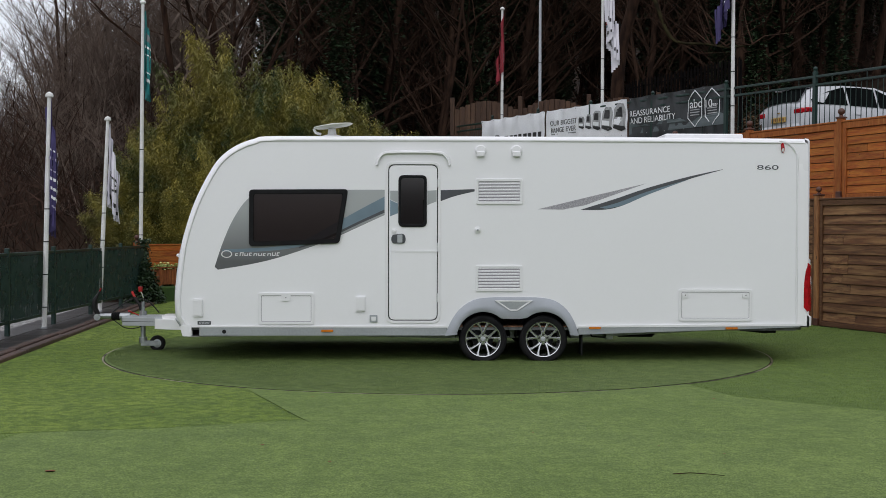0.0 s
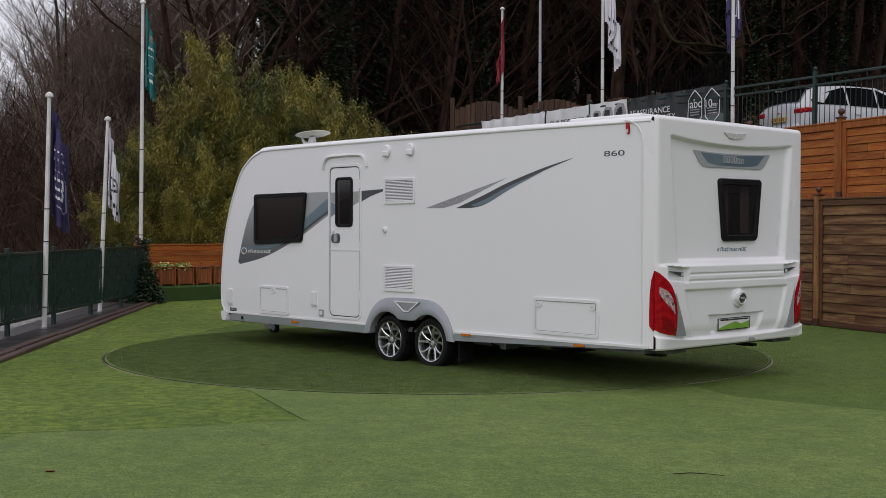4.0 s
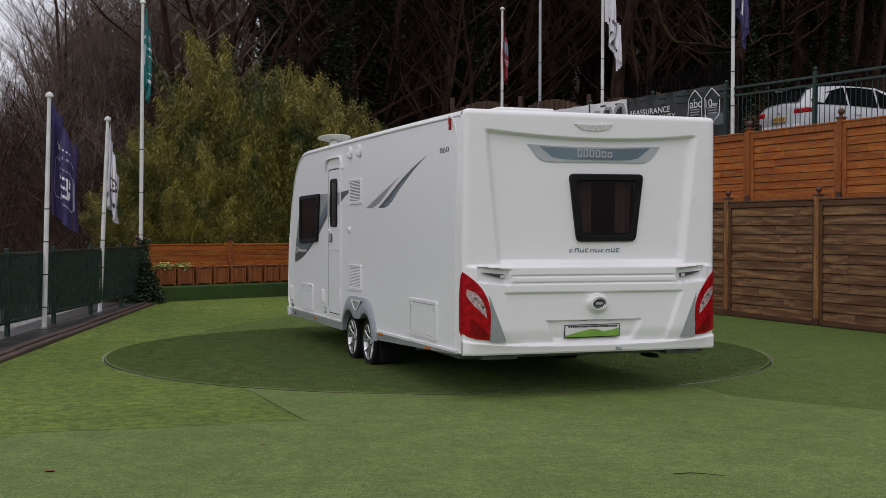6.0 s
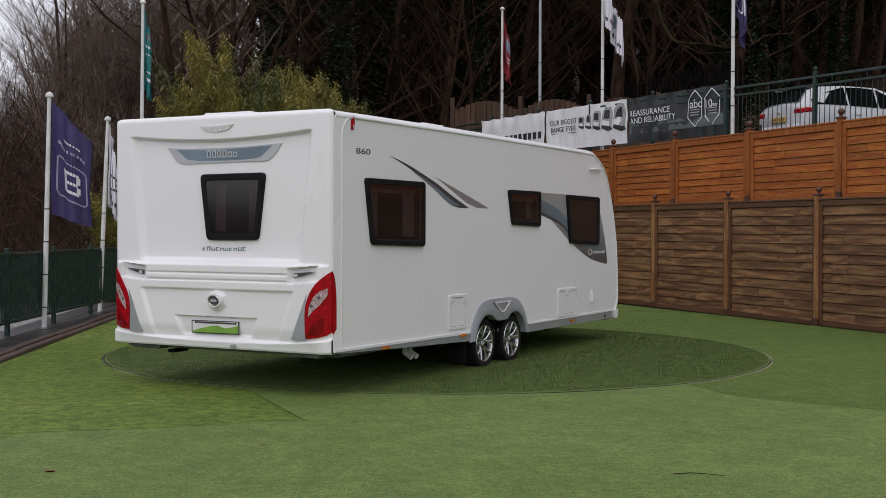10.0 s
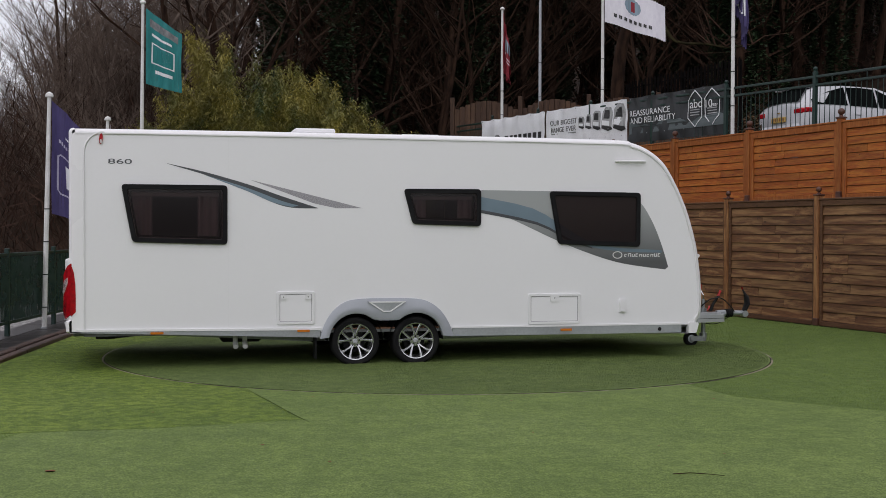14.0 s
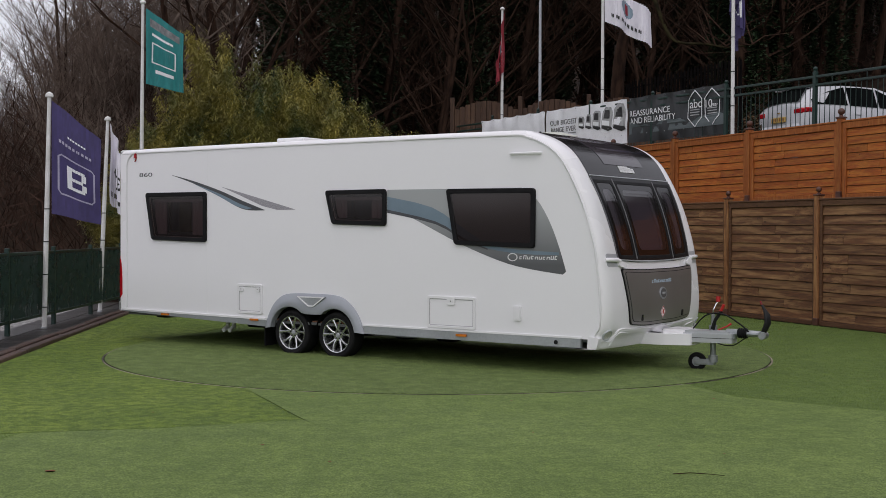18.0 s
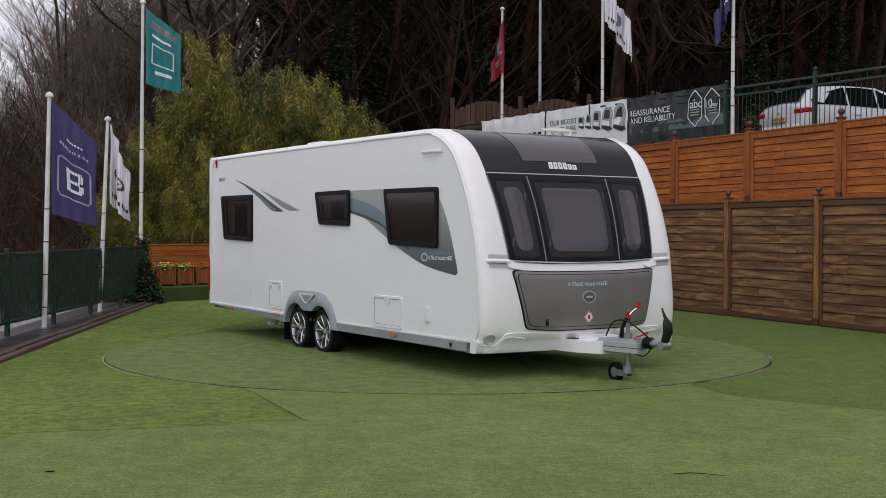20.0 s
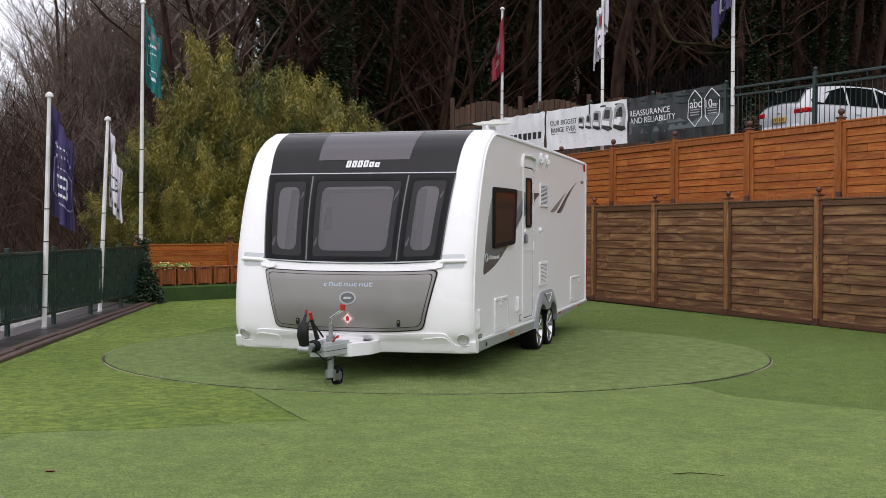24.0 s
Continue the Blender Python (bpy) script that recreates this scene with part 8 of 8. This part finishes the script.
# ================= small plants and litter =================
def small_plants():
    rng = random.Random(21)
    VARI = material("variegated_leaf", (0.55, 0.56, 0.22), (0.20, 0.30, 0.07), 14, 50, 0.5, bump=0.0)
    HEATH = material("dry_heather", (0.22, 0.09, 0.06), (0.10, 0.045, 0.03), 14, 50, 0.8, bump=0.0)
    turn = math.degrees(math.atan2(BD.y, BD.x))
    base = B0 + BN * 0.36
    for k in range(11):
        p = base + BD * (0.35 + 0.43 * k) + Vector((0, 0, 0.61))
        green = k < 2
        e = thing("potted_plant", "bushy variegated yellow-green plant in a planter" if green else "dry brown heather in a planter", "plant", "plants in the planters", Matrix.Translation(p) @ Matrix.Rotation(radians(turn), 4, "Z"))
        mb, stems = Mesh(), Mesh()
        pts = []
        for j in range(420 if green else 260):
            r = math.sqrt(rng.random())
            a = rng.uniform(0, 6.283)
            hgt = (0.16 if green else 0.09) * (1 - 0.6 * r) * rng.uniform(0.2, 1.1)
            pts.append(Vector((r * math.cos(a) * (0.24 if green else 0.19), r * math.sin(a) * 0.16, hgt + 0.01)))
        leaf_cloud(mb, pts, 0.055 if green else 0.03, rng)
        for j in range(12):
            q = rng.choice(pts)
            stems.tube([(q.x * 0.3, q.y * 0.3, -0.03), (q.x * 0.7, q.y * 0.7, q.z * 0.6), tuple(q)], 0.004, 3)
        part("foliage", mb, VARI if green else HEATH, e, smooth=0, mend=False)
        part("stem", stems, HEATH, e)
    e = thing("ivy_bush", "dark ivy smothering the end of the railing", "ivy")
    pts = []
    for k in range(5200):
        z = abs(rng.gauss(0, 0.33))
        r = 0.44 * max(0.12, 1 - z / 1.15) * rng.uniform(0.7, 1.15)
        a = rng.uniform(0, 6.283)
        q = math.sqrt(rng.random())
        pts.append(Vector((-5.62 + r * q * math.cos(a) * 0.85, 9.0 + r * q * math.sin(a) * 1.6, z)))
    for k in range(900):
        t = rng.random()
        pts.append(Vector((-5.75 + rng.gauss(0, 0.06), 9.45 + rng.gauss(0, 0.06), 0.3 + 0.95 * t)))
    mb = Mesh()
    leaf_cloud(mb, pts, 0.065, rng, 0.8)
    part("leaves", mb, IVY, e, smooth=0, mend=False)
    st = Mesh()
    for k in range(14):
        q = rng.choice(pts)
        st.tube([(-5.62 + rng.gauss(0, 0.1), 9.0 + rng.gauss(0, 0.15), 0), (-5.62 + rng.gauss(0, 0.1), 9.0 + rng.gauss(0, 0.2), q.z * 0.6), tuple(q)], 0.008, 4)
    part("stem", st, BARK, e)
    LEAF = material("dead_leaf", (0.20, 0.06, 0.02), (0.12, 0.04, 0.015), 30, 90, 0.7, bump=0.1)
    spots = [(-2.27, -7.21), (-1.15, -6.31), (-3.6, 0.57), (-1.05, -4.0)]
    spots += [(rng.uniform(-4, 5), rng.uniform(-7, 1.5)) for k in range(26)]
    for k, (x, y) in enumerate(spots):
        s = (0.028, 0.014, 0.02)[k] if k < 3 else rng.uniform(0.006, 0.014)
        mb = Mesh()
        out = [(s * (1 + 0.3 * math.sin(5 * a + k)) * math.cos(a), 0.7 * s * math.sin(a)) for a in [j * 0.5236 for j in range(12)]]
        mb.add([(0, 0, 0.004)] + [(u, v, 0.002 + 0.35 * abs(v) + 0.1 * abs(u)) for u, v in out], [(0, 1 + j, 1 + (j + 1) % 12) for j in range(12)])
        mb.add([(0, 0, 0.002)] + [(u, v, 0.35 * abs(v) + 0.1 * abs(u)) for u, v in out], [(0, 1 + (j + 1) % 12, 1 + j) for j in range(12)])
        ob = part("fallen_leaf", mb, LEAF, None, smooth=0, mend=False, at=pose(x, y, 0.004, 0, 0, rng.uniform(0, 360)))
        tagged(ob, "small brown fallen leaf lying on the turf", "leaf", "fallen leaves")
    tw = Mesh().tube([(0, 0, 0.008), (0.1, 0.012, 0.012), (0.2, -0.01, 0.01), (0.29, -0.05, 0.008)], [0.003, 0.003, 0.002, 0.0015], 5)
    tagged(part("twig", tw, BARK, None, at=pose(1.40, -7.27, 0.004)), "thin dark twig lying on the turf", "twig")


def turf_pieces():
    """The brighter strip of turf at the railing side, and the seams between the strips."""
    arc = [(TCX + math.cos(a) * (RAD + 0.023), math.sin(a) * (RAD + 0.023)) for a in np.linspace(radians(-117), radians(-203), 40)]
    pts = [(-0.98, -5.25), (-1.18, -4.9)] + [(float(x), float(y)) for x, y in arc]
    pts += [(-3.1, 3.2), (-1.9, 8.0), (-3.4, 11.35), (-5.38, 9.42), (-5.05, 3.4), (-4.70, -1.41), (-4.60, -6.0), (-3.0, -5.85), (-2.0, -5.62)]
    mb = Mesh()
    mb.add([(x, y, 0.004) for x, y in pts] + [(x, y, -0.01) for x, y in pts], [tuple(range(len(pts)))])
    mb.f += [(k, (k + 1) % len(pts), len(pts) + (k + 1) % len(pts), len(pts) + k) for k in range(len(pts))]
    tagged(part("turf_strip", mb, TURFL, smooth=0), "brighter mossy strip of artificial turf", "turf", kind="structure")
    front = [(TCX + math.cos(a) * (RAD + 0.023), math.sin(a) * (RAD + 0.023)) for a in np.linspace(radians(-53), radians(-117), 30)]
    pale = [(float(x), float(y)) for x, y in front] + [(-0.98, -5.25), (-2.0, -5.64), (-2.9, -5.85), (-3.4, -9.0), (-3.4, -39.9), (9.3, -39.9), (9.3, -9.3), (4.5, -5.4), (3.45, -4.62), (2.60, -3.95)]
    mb = Mesh()
    mb.add([(x, y, 0.005) for x, y in pale] + [(x, y, -0.01) for x, y in pale], [tuple(range(len(pale)))])
    mb.f += [(k, (k + 1) % len(pale), len(pale) + (k + 1) % len(pale), len(pale) + k) for k in range(len(pale))]
    tagged(part("turf_strip", mb, TURFP, smooth=0), "pale strip of artificial turf", "turf", kind="structure")
    for k, line in enumerate(([(-1.72, -3.36), (-0.98, -5.25), (-0.55, -6.0)], [(-2.9, -5.85), (-2.0, -5.64), (-1.0, -5.27), (0.3, -4.75)], [(2.60, -3.95), (3.45, -4.62), (4.5, -5.4)])):
        m = Mesh()
        p = smooth_path([(*q, 0.0075) for q in line], 8)
        for a, b in zip(p, p[1:]):
            d = Vector(b) - Vector(a)
            w = Vector((-d.y, d.x, 0)).normalized() * 0.0025
            m.add([Vector(a) - w, Vector(b) - w, Vector(b) + w, Vector(a) + w], [(0, 1, 2, 3)])
        tagged(part("turf_seam", m, TURFM, smooth=0), "dark seam between strips of turf", "seam", kind="structure")


TURFL = turf("mossy_turf", (0.172, 0.240, 0.044), (0.128, 0.194, 0.031), (1.12, 1.08, 1.0), clumps=0.65)


TURFM = turf("seam_turf", (0.150, 0.215, 0.062), (0.115, 0.172, 0.048), (1.1, 1.08, 1.0))


# ================= flags =================
CLOTH_NAVY = material("navy_flag_cloth", (0.055, 0.042, 0.145), (0.04, 0.03, 0.105), 5, 200, 0.7, bump=0.1)
CLOTH_WHITE = material("white_flag_cloth", (0.80, 0.78, 0.84), (0.72, 0.70, 0.77), 5, 200, 0.7, bump=0.1)
CLOTH_TEAL = material("teal_flag_cloth", (0.015, 0.22, 0.22), (0.01, 0.17, 0.17), 5, 200, 0.7, bump=0.1)
CLOTH_RED = material("red_flag_cloth", (0.28, 0.015, 0.03), (0.2, 0.012, 0.022), 5, 200, 0.7, bump=0.1)
V_GREYBLUE = material("pale_lilac_print", (0.42, 0.40, 0.52), (0.30, 0.28, 0.40), 6, 60, 0.5, bump=0.0)
FLAGS = []
BEND = [0.05 * k for k in range(46)]        # swing of the folds, and how much of its width a cloth so folded keeps
KEPT = [float(np.mean(np.cos(a * np.sin(np.linspace(0, 2 * math.pi, 60, endpoint=False))))) for a in BEND]


def hclip(poly, a, b):
    s = [(v, u) for u, v in poly]
    s = clip(clip(s, a, 1), b, -1)
    return [(u, v) for v, u in s]


def flag(name, label, x, y, top, w, h, cloth, prints, sway, sag, n=20, taper=0.12, folds=1.6):
    """Cloth in narrow upright pieces, hinged one to the next; prints: (polygon in width and height, material)."""
    e = thing(name, label, "flag", "flags", Matrix.Translation((x, y, top)))
    st = w / n
    parts = []
    fall = lambda u: -taper * h * (u / w)
    drop_v = lambda u, v: fall(u) + (-v / h) * (-h * (1 - 0.15 * taper * (1 - u / w)) - fall(u))
    for k in range(n):
        a, b = k * st, (k + 1) * st
        mb = Mesh()
        rows = 9
        for sgn in (0.0015, -0.0015):
            mb.grid([0, st * 0.5, st * 1.04], [-h * j / rows for j in range(rows + 1)], lambda u, v: (u, sgn + 0.015 * math.sin(v * 4 + 1.9 * (a + u) / w), drop_v(a + u, v)))
        p = part("strip", mb, cloth, e, smooth=60, mend=False)
        for i, (poly, mat) in enumerate(prints):
            q = hclip(poly, a, b)
            if len(q) > 2:
                m = Mesh()
                off = lambda u, v, d: (u - a, d + 0.015 * math.sin(v * 4 + 1.9 * u / w), drop_v(u, v))
                lift = 0.004 + 0.0008 * i
                m.strips(q, off, -lift + 0.0004, -lift, 0.12)
                m.strips(q, off, lift - 0.0004, lift, 0.12)
                part("print", m, mat, p, smooth=0, mend=False)
        parts.append(p)
    FLAGS.append((parts, st, sway, sag, 0.26 if h < 1 else 0.10, x, folds))
    return e


def bars(u0, u1, v0, v1):
    return [(u0, v0), (u1, v0), (u1, v1), (u0, v1)]


def flags():
    shield = [(bars(0.13, 0.57, -0.71, -0.735), V_GREYBLUE), (bars(0.08, 0.105, -0.76, -1.27), V_GREYBLUE), (bars(0.595, 0.62, -0.76, -1.27), V_GREYBLUE), (bars(0.12, 0.58, -1.31, -1.335), V_GREYBLUE), ([(0.08, -0.76), (0.105, -0.76), (0.13, -0.735), (0.13, -0.71)], V_GREYBLUE), ([(0.62, -0.76), (0.595, -0.76), (0.57, -0.735), (0.57, -0.71)], V_GREYBLUE), ([(0.08, -1.27), (0.105, -1.27), (0.13, -1.31), (0.13, -1.335)], V_GREYBLUE), ([(0.62, -1.27), (0.595, -1.27), (0.57, -1.31), (0.57, -1.335)], V_GREYBLUE),
              (bars(0.22, 0.30, -0.84, -1.20), V_PALE), (bars(0.30, 0.47, -0.84, -0.89), V_PALE), (bars(0.30, 0.45, -1.0, -1.05), V_PALE), (bars(0.30, 0.48, -1.15, -1.20), V_PALE), (bars(0.43, 0.49, -0.88, -1.0), V_PALE), (bars(0.44, 0.50, -1.05, -1.16), V_PALE),
              *[(bars(0.24 + 0.036 * k, 0.265 + 0.036 * k, -0.37, -0.40), V_PALE) for k in range(7)], *[(bars(0.10 + 0.054 * k, 0.135 + 0.054 * k, -0.50, -0.545), V_GREYBLUE) for k in range(9)]]
    flag("tall_flag", "navy flag with a pale shield on the flag pole", -5.40, 2.68, 3.24, 0.70, 1.66, CLOTH_NAVY, shield,
         [(0, .12), (1, -.25), (2, .22), (3.2, .3), (4.5, .3), (5, .35), (6, .45), (7.5, .3), (8, .35), (9, .6), (10, .8), (10.5, .75), (11.5, .5), (12.5, .6), (14, .9), (15.5, 1), (17, .95), (18.5, 1), (19.5, .9), (20.5, .9), (21, .95), (22, .75), (23, .6), (23.5, .5), (24, .45)], 0.35, taper=0.28)
    emblem = [([(0.33 + 0.18 * math.cos(k * 0.5236), -0.75 + 0.18 * math.sin(k * 0.5236)) for k in range(12)], V_INK), ([(0.33 + 0.13 * math.cos(k * 0.5236), -0.75 + 0.13 * math.sin(k * 0.5236)) for k in range(12)], CLOTH_WHITE), *[(bars(0.08 + 0.076 * k, 0.125 + 0.076 * k, -1.17, -1.27), V_INK) for k in range(8)]]
    flag("tall_flag", "white flag with a dark round emblem, hanging limp", -5.50, 6.10, 3.22, 0.72, 1.45, CLOTH_WHITE, emblem,
         [(0, .2), (3, .22), (6, .18), (9, .2), (12, .22), (15, .25), (17, .32), (18.5, .42), (20.5, .42), (22, .4), (23, .3), (23.5, .18), (24, .25)], 0.3, taper=0.45)
    flag("tall_flag", "teal flag with pale panels", -6.00, 10.7, 6.0, 0.82, 1.62, CLOTH_TEAL, [(bars(0.08, 0.74, -0.16, -0.34), V_GREY), (bars(0.12, 0.6, -0.46, -0.52), V_PALE), (bars(0.12, 0.66, -0.66, -1.12), V_PALE), (bars(0.15, 0.63, -0.69, -1.09), CLOTH_TEAL), (bars(0.2, 0.62, -1.25, -1.33), V_PALE)],
         [(0, .15), (4, .2), (6, .14), (9, .16), (12.5, .2), (13.2, .6), (14, .9), (15.5, .9), (17, .8), (18.5, .95), (20.5, .85), (21.5, .7), (22, .45), (22.8, .6), (23.5, .7), (24, .35)], 0.3, taper=0.25)
    flag("tall_flag", "dark red flag with small print, hanging limp", 1.72, 16.42, 6.98, 0.78, 1.7, CLOTH_RED, [(bars(0.2, 0.4, -0.2, -0.7), D_BLUE), (bars(0.15, 0.55, -0.95, -1.0), V_PALE), (bars(0.2, 0.5, -1.1, -1.14), V_PALE)],
         [(0, -.2), (2, -.25), (4.5, -.2), (6, .15), (9, .2), (11, .15), (14, .2), (16, -.12), (17, -.2), (18.5, -.25), (20.5, -.5), (21, -.45), (22, -.6), (23.5, -.55), (24, -.4)], 0.12, taper=0.8)
    roundel = [([(0.62 + 0.19 * math.cos(k * 0.5236), -0.32 + 0.19 * math.sin(k * 0.5236)) for k in range(12)], D_BLUE), (bars(0.58, 0.67, -0.2, -0.44), CLOTH_RED), *[(bars(0.20 + 0.112 * k, 0.265 + 0.112 * k, -0.63, -0.71), V_INK) for k in range(8)]]
    flag("wide_flag", "white flag with a dark roundel and lettering bars", 3.70, 12.22, 6.88, 1.36, 0.88, CLOTH_WHITE, roundel,
         [(0, .16), (2, .14), (4.5, .18), (6, .18), (9, .16), (10, .3), (10.5, .5), (11.5, .7), (12.5, .55), (13.0, .75), (14, .98), (14.6, .75), (15.0, .55), (15.5, .7), (16.0, .95), (17, 1), (17.7, .85), (18.2, .75), (19.5, .5), (20.5, .3), (22, .24), (23.5, -.18), (24, -.2)], 0.62, n=24, folds=1.8)
    flag("wide_flag", "navy flag with a pale outline, hanging limp", 5.52, 8.02, 6.72, 1.24, 0.95, CLOTH_NAVY, [(bars(0.4, 0.75, -0.25, -0.30), V_PALE), (bars(0.4, 0.44, -0.3, -0.7), V_PALE), (bars(0.71, 0.75, -0.3, -0.7), V_PALE), (bars(0.4, 0.75, -0.66, -0.7), V_PALE)],
         [(0, -.2), (2, -.18), (4.5, .14), (6, .2), (9, .2), (12, .2), (15, .2), (18, .14), (20.5, -.3), (21, -.28), (22, .4), (22.6, .42), (23.5, -.25), (24, -.3)], 0.6, n=24, taper=0.35, folds=1.8)


def flag_motion():
    for parts, st, sway, sag, slope, x0, folds in FLAGS:
        ts, es = [q[0] for q in sway], [q[1] for q in sway]
        n = len(parts)
        rows = [[] for _ in parts]
        for i in range(73):
            t = i / 3
            e = lerp(t, ts, es)
            ext = min(1.0, abs(e))
            base = math.pi / 2 * (1 - max(-1.0, min(1.0, e / 0.25)))
            px = py = 0.0
            pz = 0.0
            swing = lerp(-(0.03 + 0.96 * ext), [-q for q in KEPT], BEND)
            for k in range(n):
                a = swing * math.sin(2 * math.pi * folds * (k + 0.5) / n + x0 + 0.5 * math.sin(0.9 * t)) + 0.10 * ext * math.sin(1.9 * t + 0.5 * k)
                yaw = base + a
                rows[k].append((t, pose(px, py, pz, 0, 0, math.degrees(yaw))))
                px += st * math.cos(yaw)
                py += st * math.sin(yaw)
                pz -= st * (sag * (1.06 - ext) + slope + 0.04 * math.sin(1.3 * t + 0.4 * k))
        for p, r in zip(parts, rows):
            q = [r[0]]
            for b in r[1:]:
                q.append(b)
            walk(p, q)


# ================= short turf blades near the tripod =================
def blade_material(name, low, high, patchy, clump=1.3):
    m = bpy.data.materials.new(name)
    m.use_nodes = True
    n, l = m.node_tree.nodes, m.node_tree.links
    g, r = n.new("ShaderNodeNewGeometry"), n.new("ShaderNodeValToRGB")
    r.color_ramp.elements[0].color, r.color_ramp.elements[1].color = (*low, 1), (*high, 1)
    l.new(g.outputs["Random Per Island"], r.inputs["Fac"])
    co, worn, shade = n.new("ShaderNodeTexCoord"), n.new("ShaderNodeTexNoise"), n.new("ShaderNodeMapRange")
    worn.inputs["Scale"].default_value, worn.inputs["Detail"].default_value = clump, 8.0
    l.new(co.outputs["Object"], worn.inputs["Vector"])
    l.new(worn.outputs["Fac"], shade.inputs["Value"])
    shade.inputs["From Min"].default_value, shade.inputs["From Max"].default_value = 0.35, 0.65
    shade.inputs["To Min"].default_value, shade.inputs["To Max"].default_value = 1.0 - patchy, 1.0 + patchy * 0.6
    hsv = n.new("ShaderNodeHueSaturation")
    l.new(shade.outputs["Result"], hsv.inputs["Value"])
    l.new(r.outputs["Color"], hsv.inputs["Color"])
    l.new(hsv.outputs["Color"], n["Principled BSDF"].inputs["Base Color"])
    n["Principled BSDF"].inputs["Roughness"].default_value = 0.7
    n["Principled BSDF"].inputs["Specular IOR Level"].default_value = 0.25
    return m


def turf_blades():
    """Upright blades that give the turf its nap; thinner with distance."""
    plain = blade_material("turf_blade", (0.092, 0.145, 0.030), (0.200, 0.272, 0.070), 0.24, 6.0)
    pale = blade_material("pale_turf_blade", (0.118, 0.178, 0.042), (0.245, 0.322, 0.098), 0.20, 4.0)
    mossy = blade_material("mossy_turf_blade", (0.102, 0.156, 0.019), (0.285, 0.362, 0.066), 0.58, 9.0)
    gen = np.random.default_rng(3)

    def blades(x, y, z, size, nap=None):
        k = len(x)
        a = gen.uniform(0, 2 * math.pi, k)
        h = size * gen.uniform(0.5, 1.3, k)
        wx, wy = np.cos(a) * size * 0.22, np.sin(a) * size * 0.22
        lx, ly = gen.normal(0, 0.45, k) * h, gen.normal(0, 0.45, k) * h
        if nap:
            # all combed one way, their flat sides across it
            a = math.atan2(nap[1], nap[0]) + math.pi / 2 + gen.normal(0, 0.35, k)
            wx, wy = np.cos(a) * size * 0.26, np.sin(a) * size * 0.26
            lx, ly = (gen.normal(0.75, 0.4, k) * nap[0] + gen.normal(0, 0.2, k)) * h, (gen.normal(0.75, 0.4, k) * nap[1] + gen.normal(0, 0.2, k)) * h
        v = np.empty((k, 3, 3))
        v[:, 0] = np.stack([x - wx, y - wy, z], 1)
        v[:, 1] = np.stack([x + wx, y + wy, z], 1)
        v[:, 2] = np.stack([x + lx, y + ly, z + h], 1)
        me = bpy.data.meshes.new("blades")
        me.from_pydata(v.reshape(-1, 3).tolist(), [], np.arange(3 * k).reshape(-1, 3).tolist())
        return me

    k = 400000
    d = 5.8 + (22.0 - 5.8) * gen.uniform(0, 1, k) ** 1.7
    b = np.radians(gen.uniform(-21.5, 21.5, k))
    x, y = EYE[0] + d * np.sin(b), EYE[1] + d * np.cos(b)
    right = (x - F0.x) * FN.x + (y - F0.y) * FN.y
    back = (x - B0.x) * BN.x + (y - B0.y) * BN.y
    keep = (np.hypot(x - TCX, y) > RAD + 0.03) & (x > -4.45 - 0.06 * np.maximum(y, 0)) & (right < -0.08) & (back < -0.05)
    x, y, d = x[keep], y[keep], d[keep]
    strip = (x < -0.98 - (y + 5.25) * 0.39) & (y > -5.85 + 0.25 * (x + 3)) & (x < -3.6 + 0.22 * np.maximum(y, 0) + 3.0 * (y < 1.5))
    middle = ~strip & (y < -RAD * 0.78) & (y < -3.95 - (x - 2.6) * 0.76) & ((x > -0.98 - (y + 5.25) * 0.39) | (y < -5.5 + 0.3 * (x + 2)))
    for mat, pick, label in ((pale, middle, "short pale blades of the pale turf strip"), (plain, ~strip & ~middle, "short upright blades of the artificial turf"), (mossy, strip, "brighter mossy blades of the turf strip")):
        tagged(link("grass", blades(x[pick], y[pick], np.zeros(pick.sum()), 0.0075 * (0.6 + d[pick] / 14)), mat), label, "grass", kind="stuff")
    k = 260000
    q, a = (RAD - 0.03) * np.sqrt(gen.uniform(0, 1, k)), gen.uniform(0, 2 * math.pi, k)
    combed = blade_material("turntable_blade", (0.122, 0.176, 0.052), (0.210, 0.272, 0.098), 0.26, 6.0)
    tagged(link("nap", blades(q * np.cos(a), q * np.sin(a), np.full(k, 0.010), np.full(k, 0.0105), (-0.99, 0.14)), combed, TABLE), kind="stuff")

# ================= build =================
ground_sheet()
lawn()
TABLE = turntable()
terrace()
edging()
poles()
bamboo()
wood_edge()
brown_bush()
woods()
VAN = caravan()
banners()
parked_car()
arched_fence()
small_plants()
turf_pieces()
turf_blades()
flags()
fences()
planter_fence()
railings()


def turn_at(t):
    return 180.64 - 11.94 * t


def motions():
    walk(TABLE, [(t, pose(TCX, 0, 0, 0, 0, turn_at(t))) for t in range(25)])
    walk(VAN, [(t, pose(0, 0, 0, 0, 0, turn_at(t)) @ Matrix.Translation((0, -0.04, 0))) for t in range(25)])
    flag_motion()


motions()
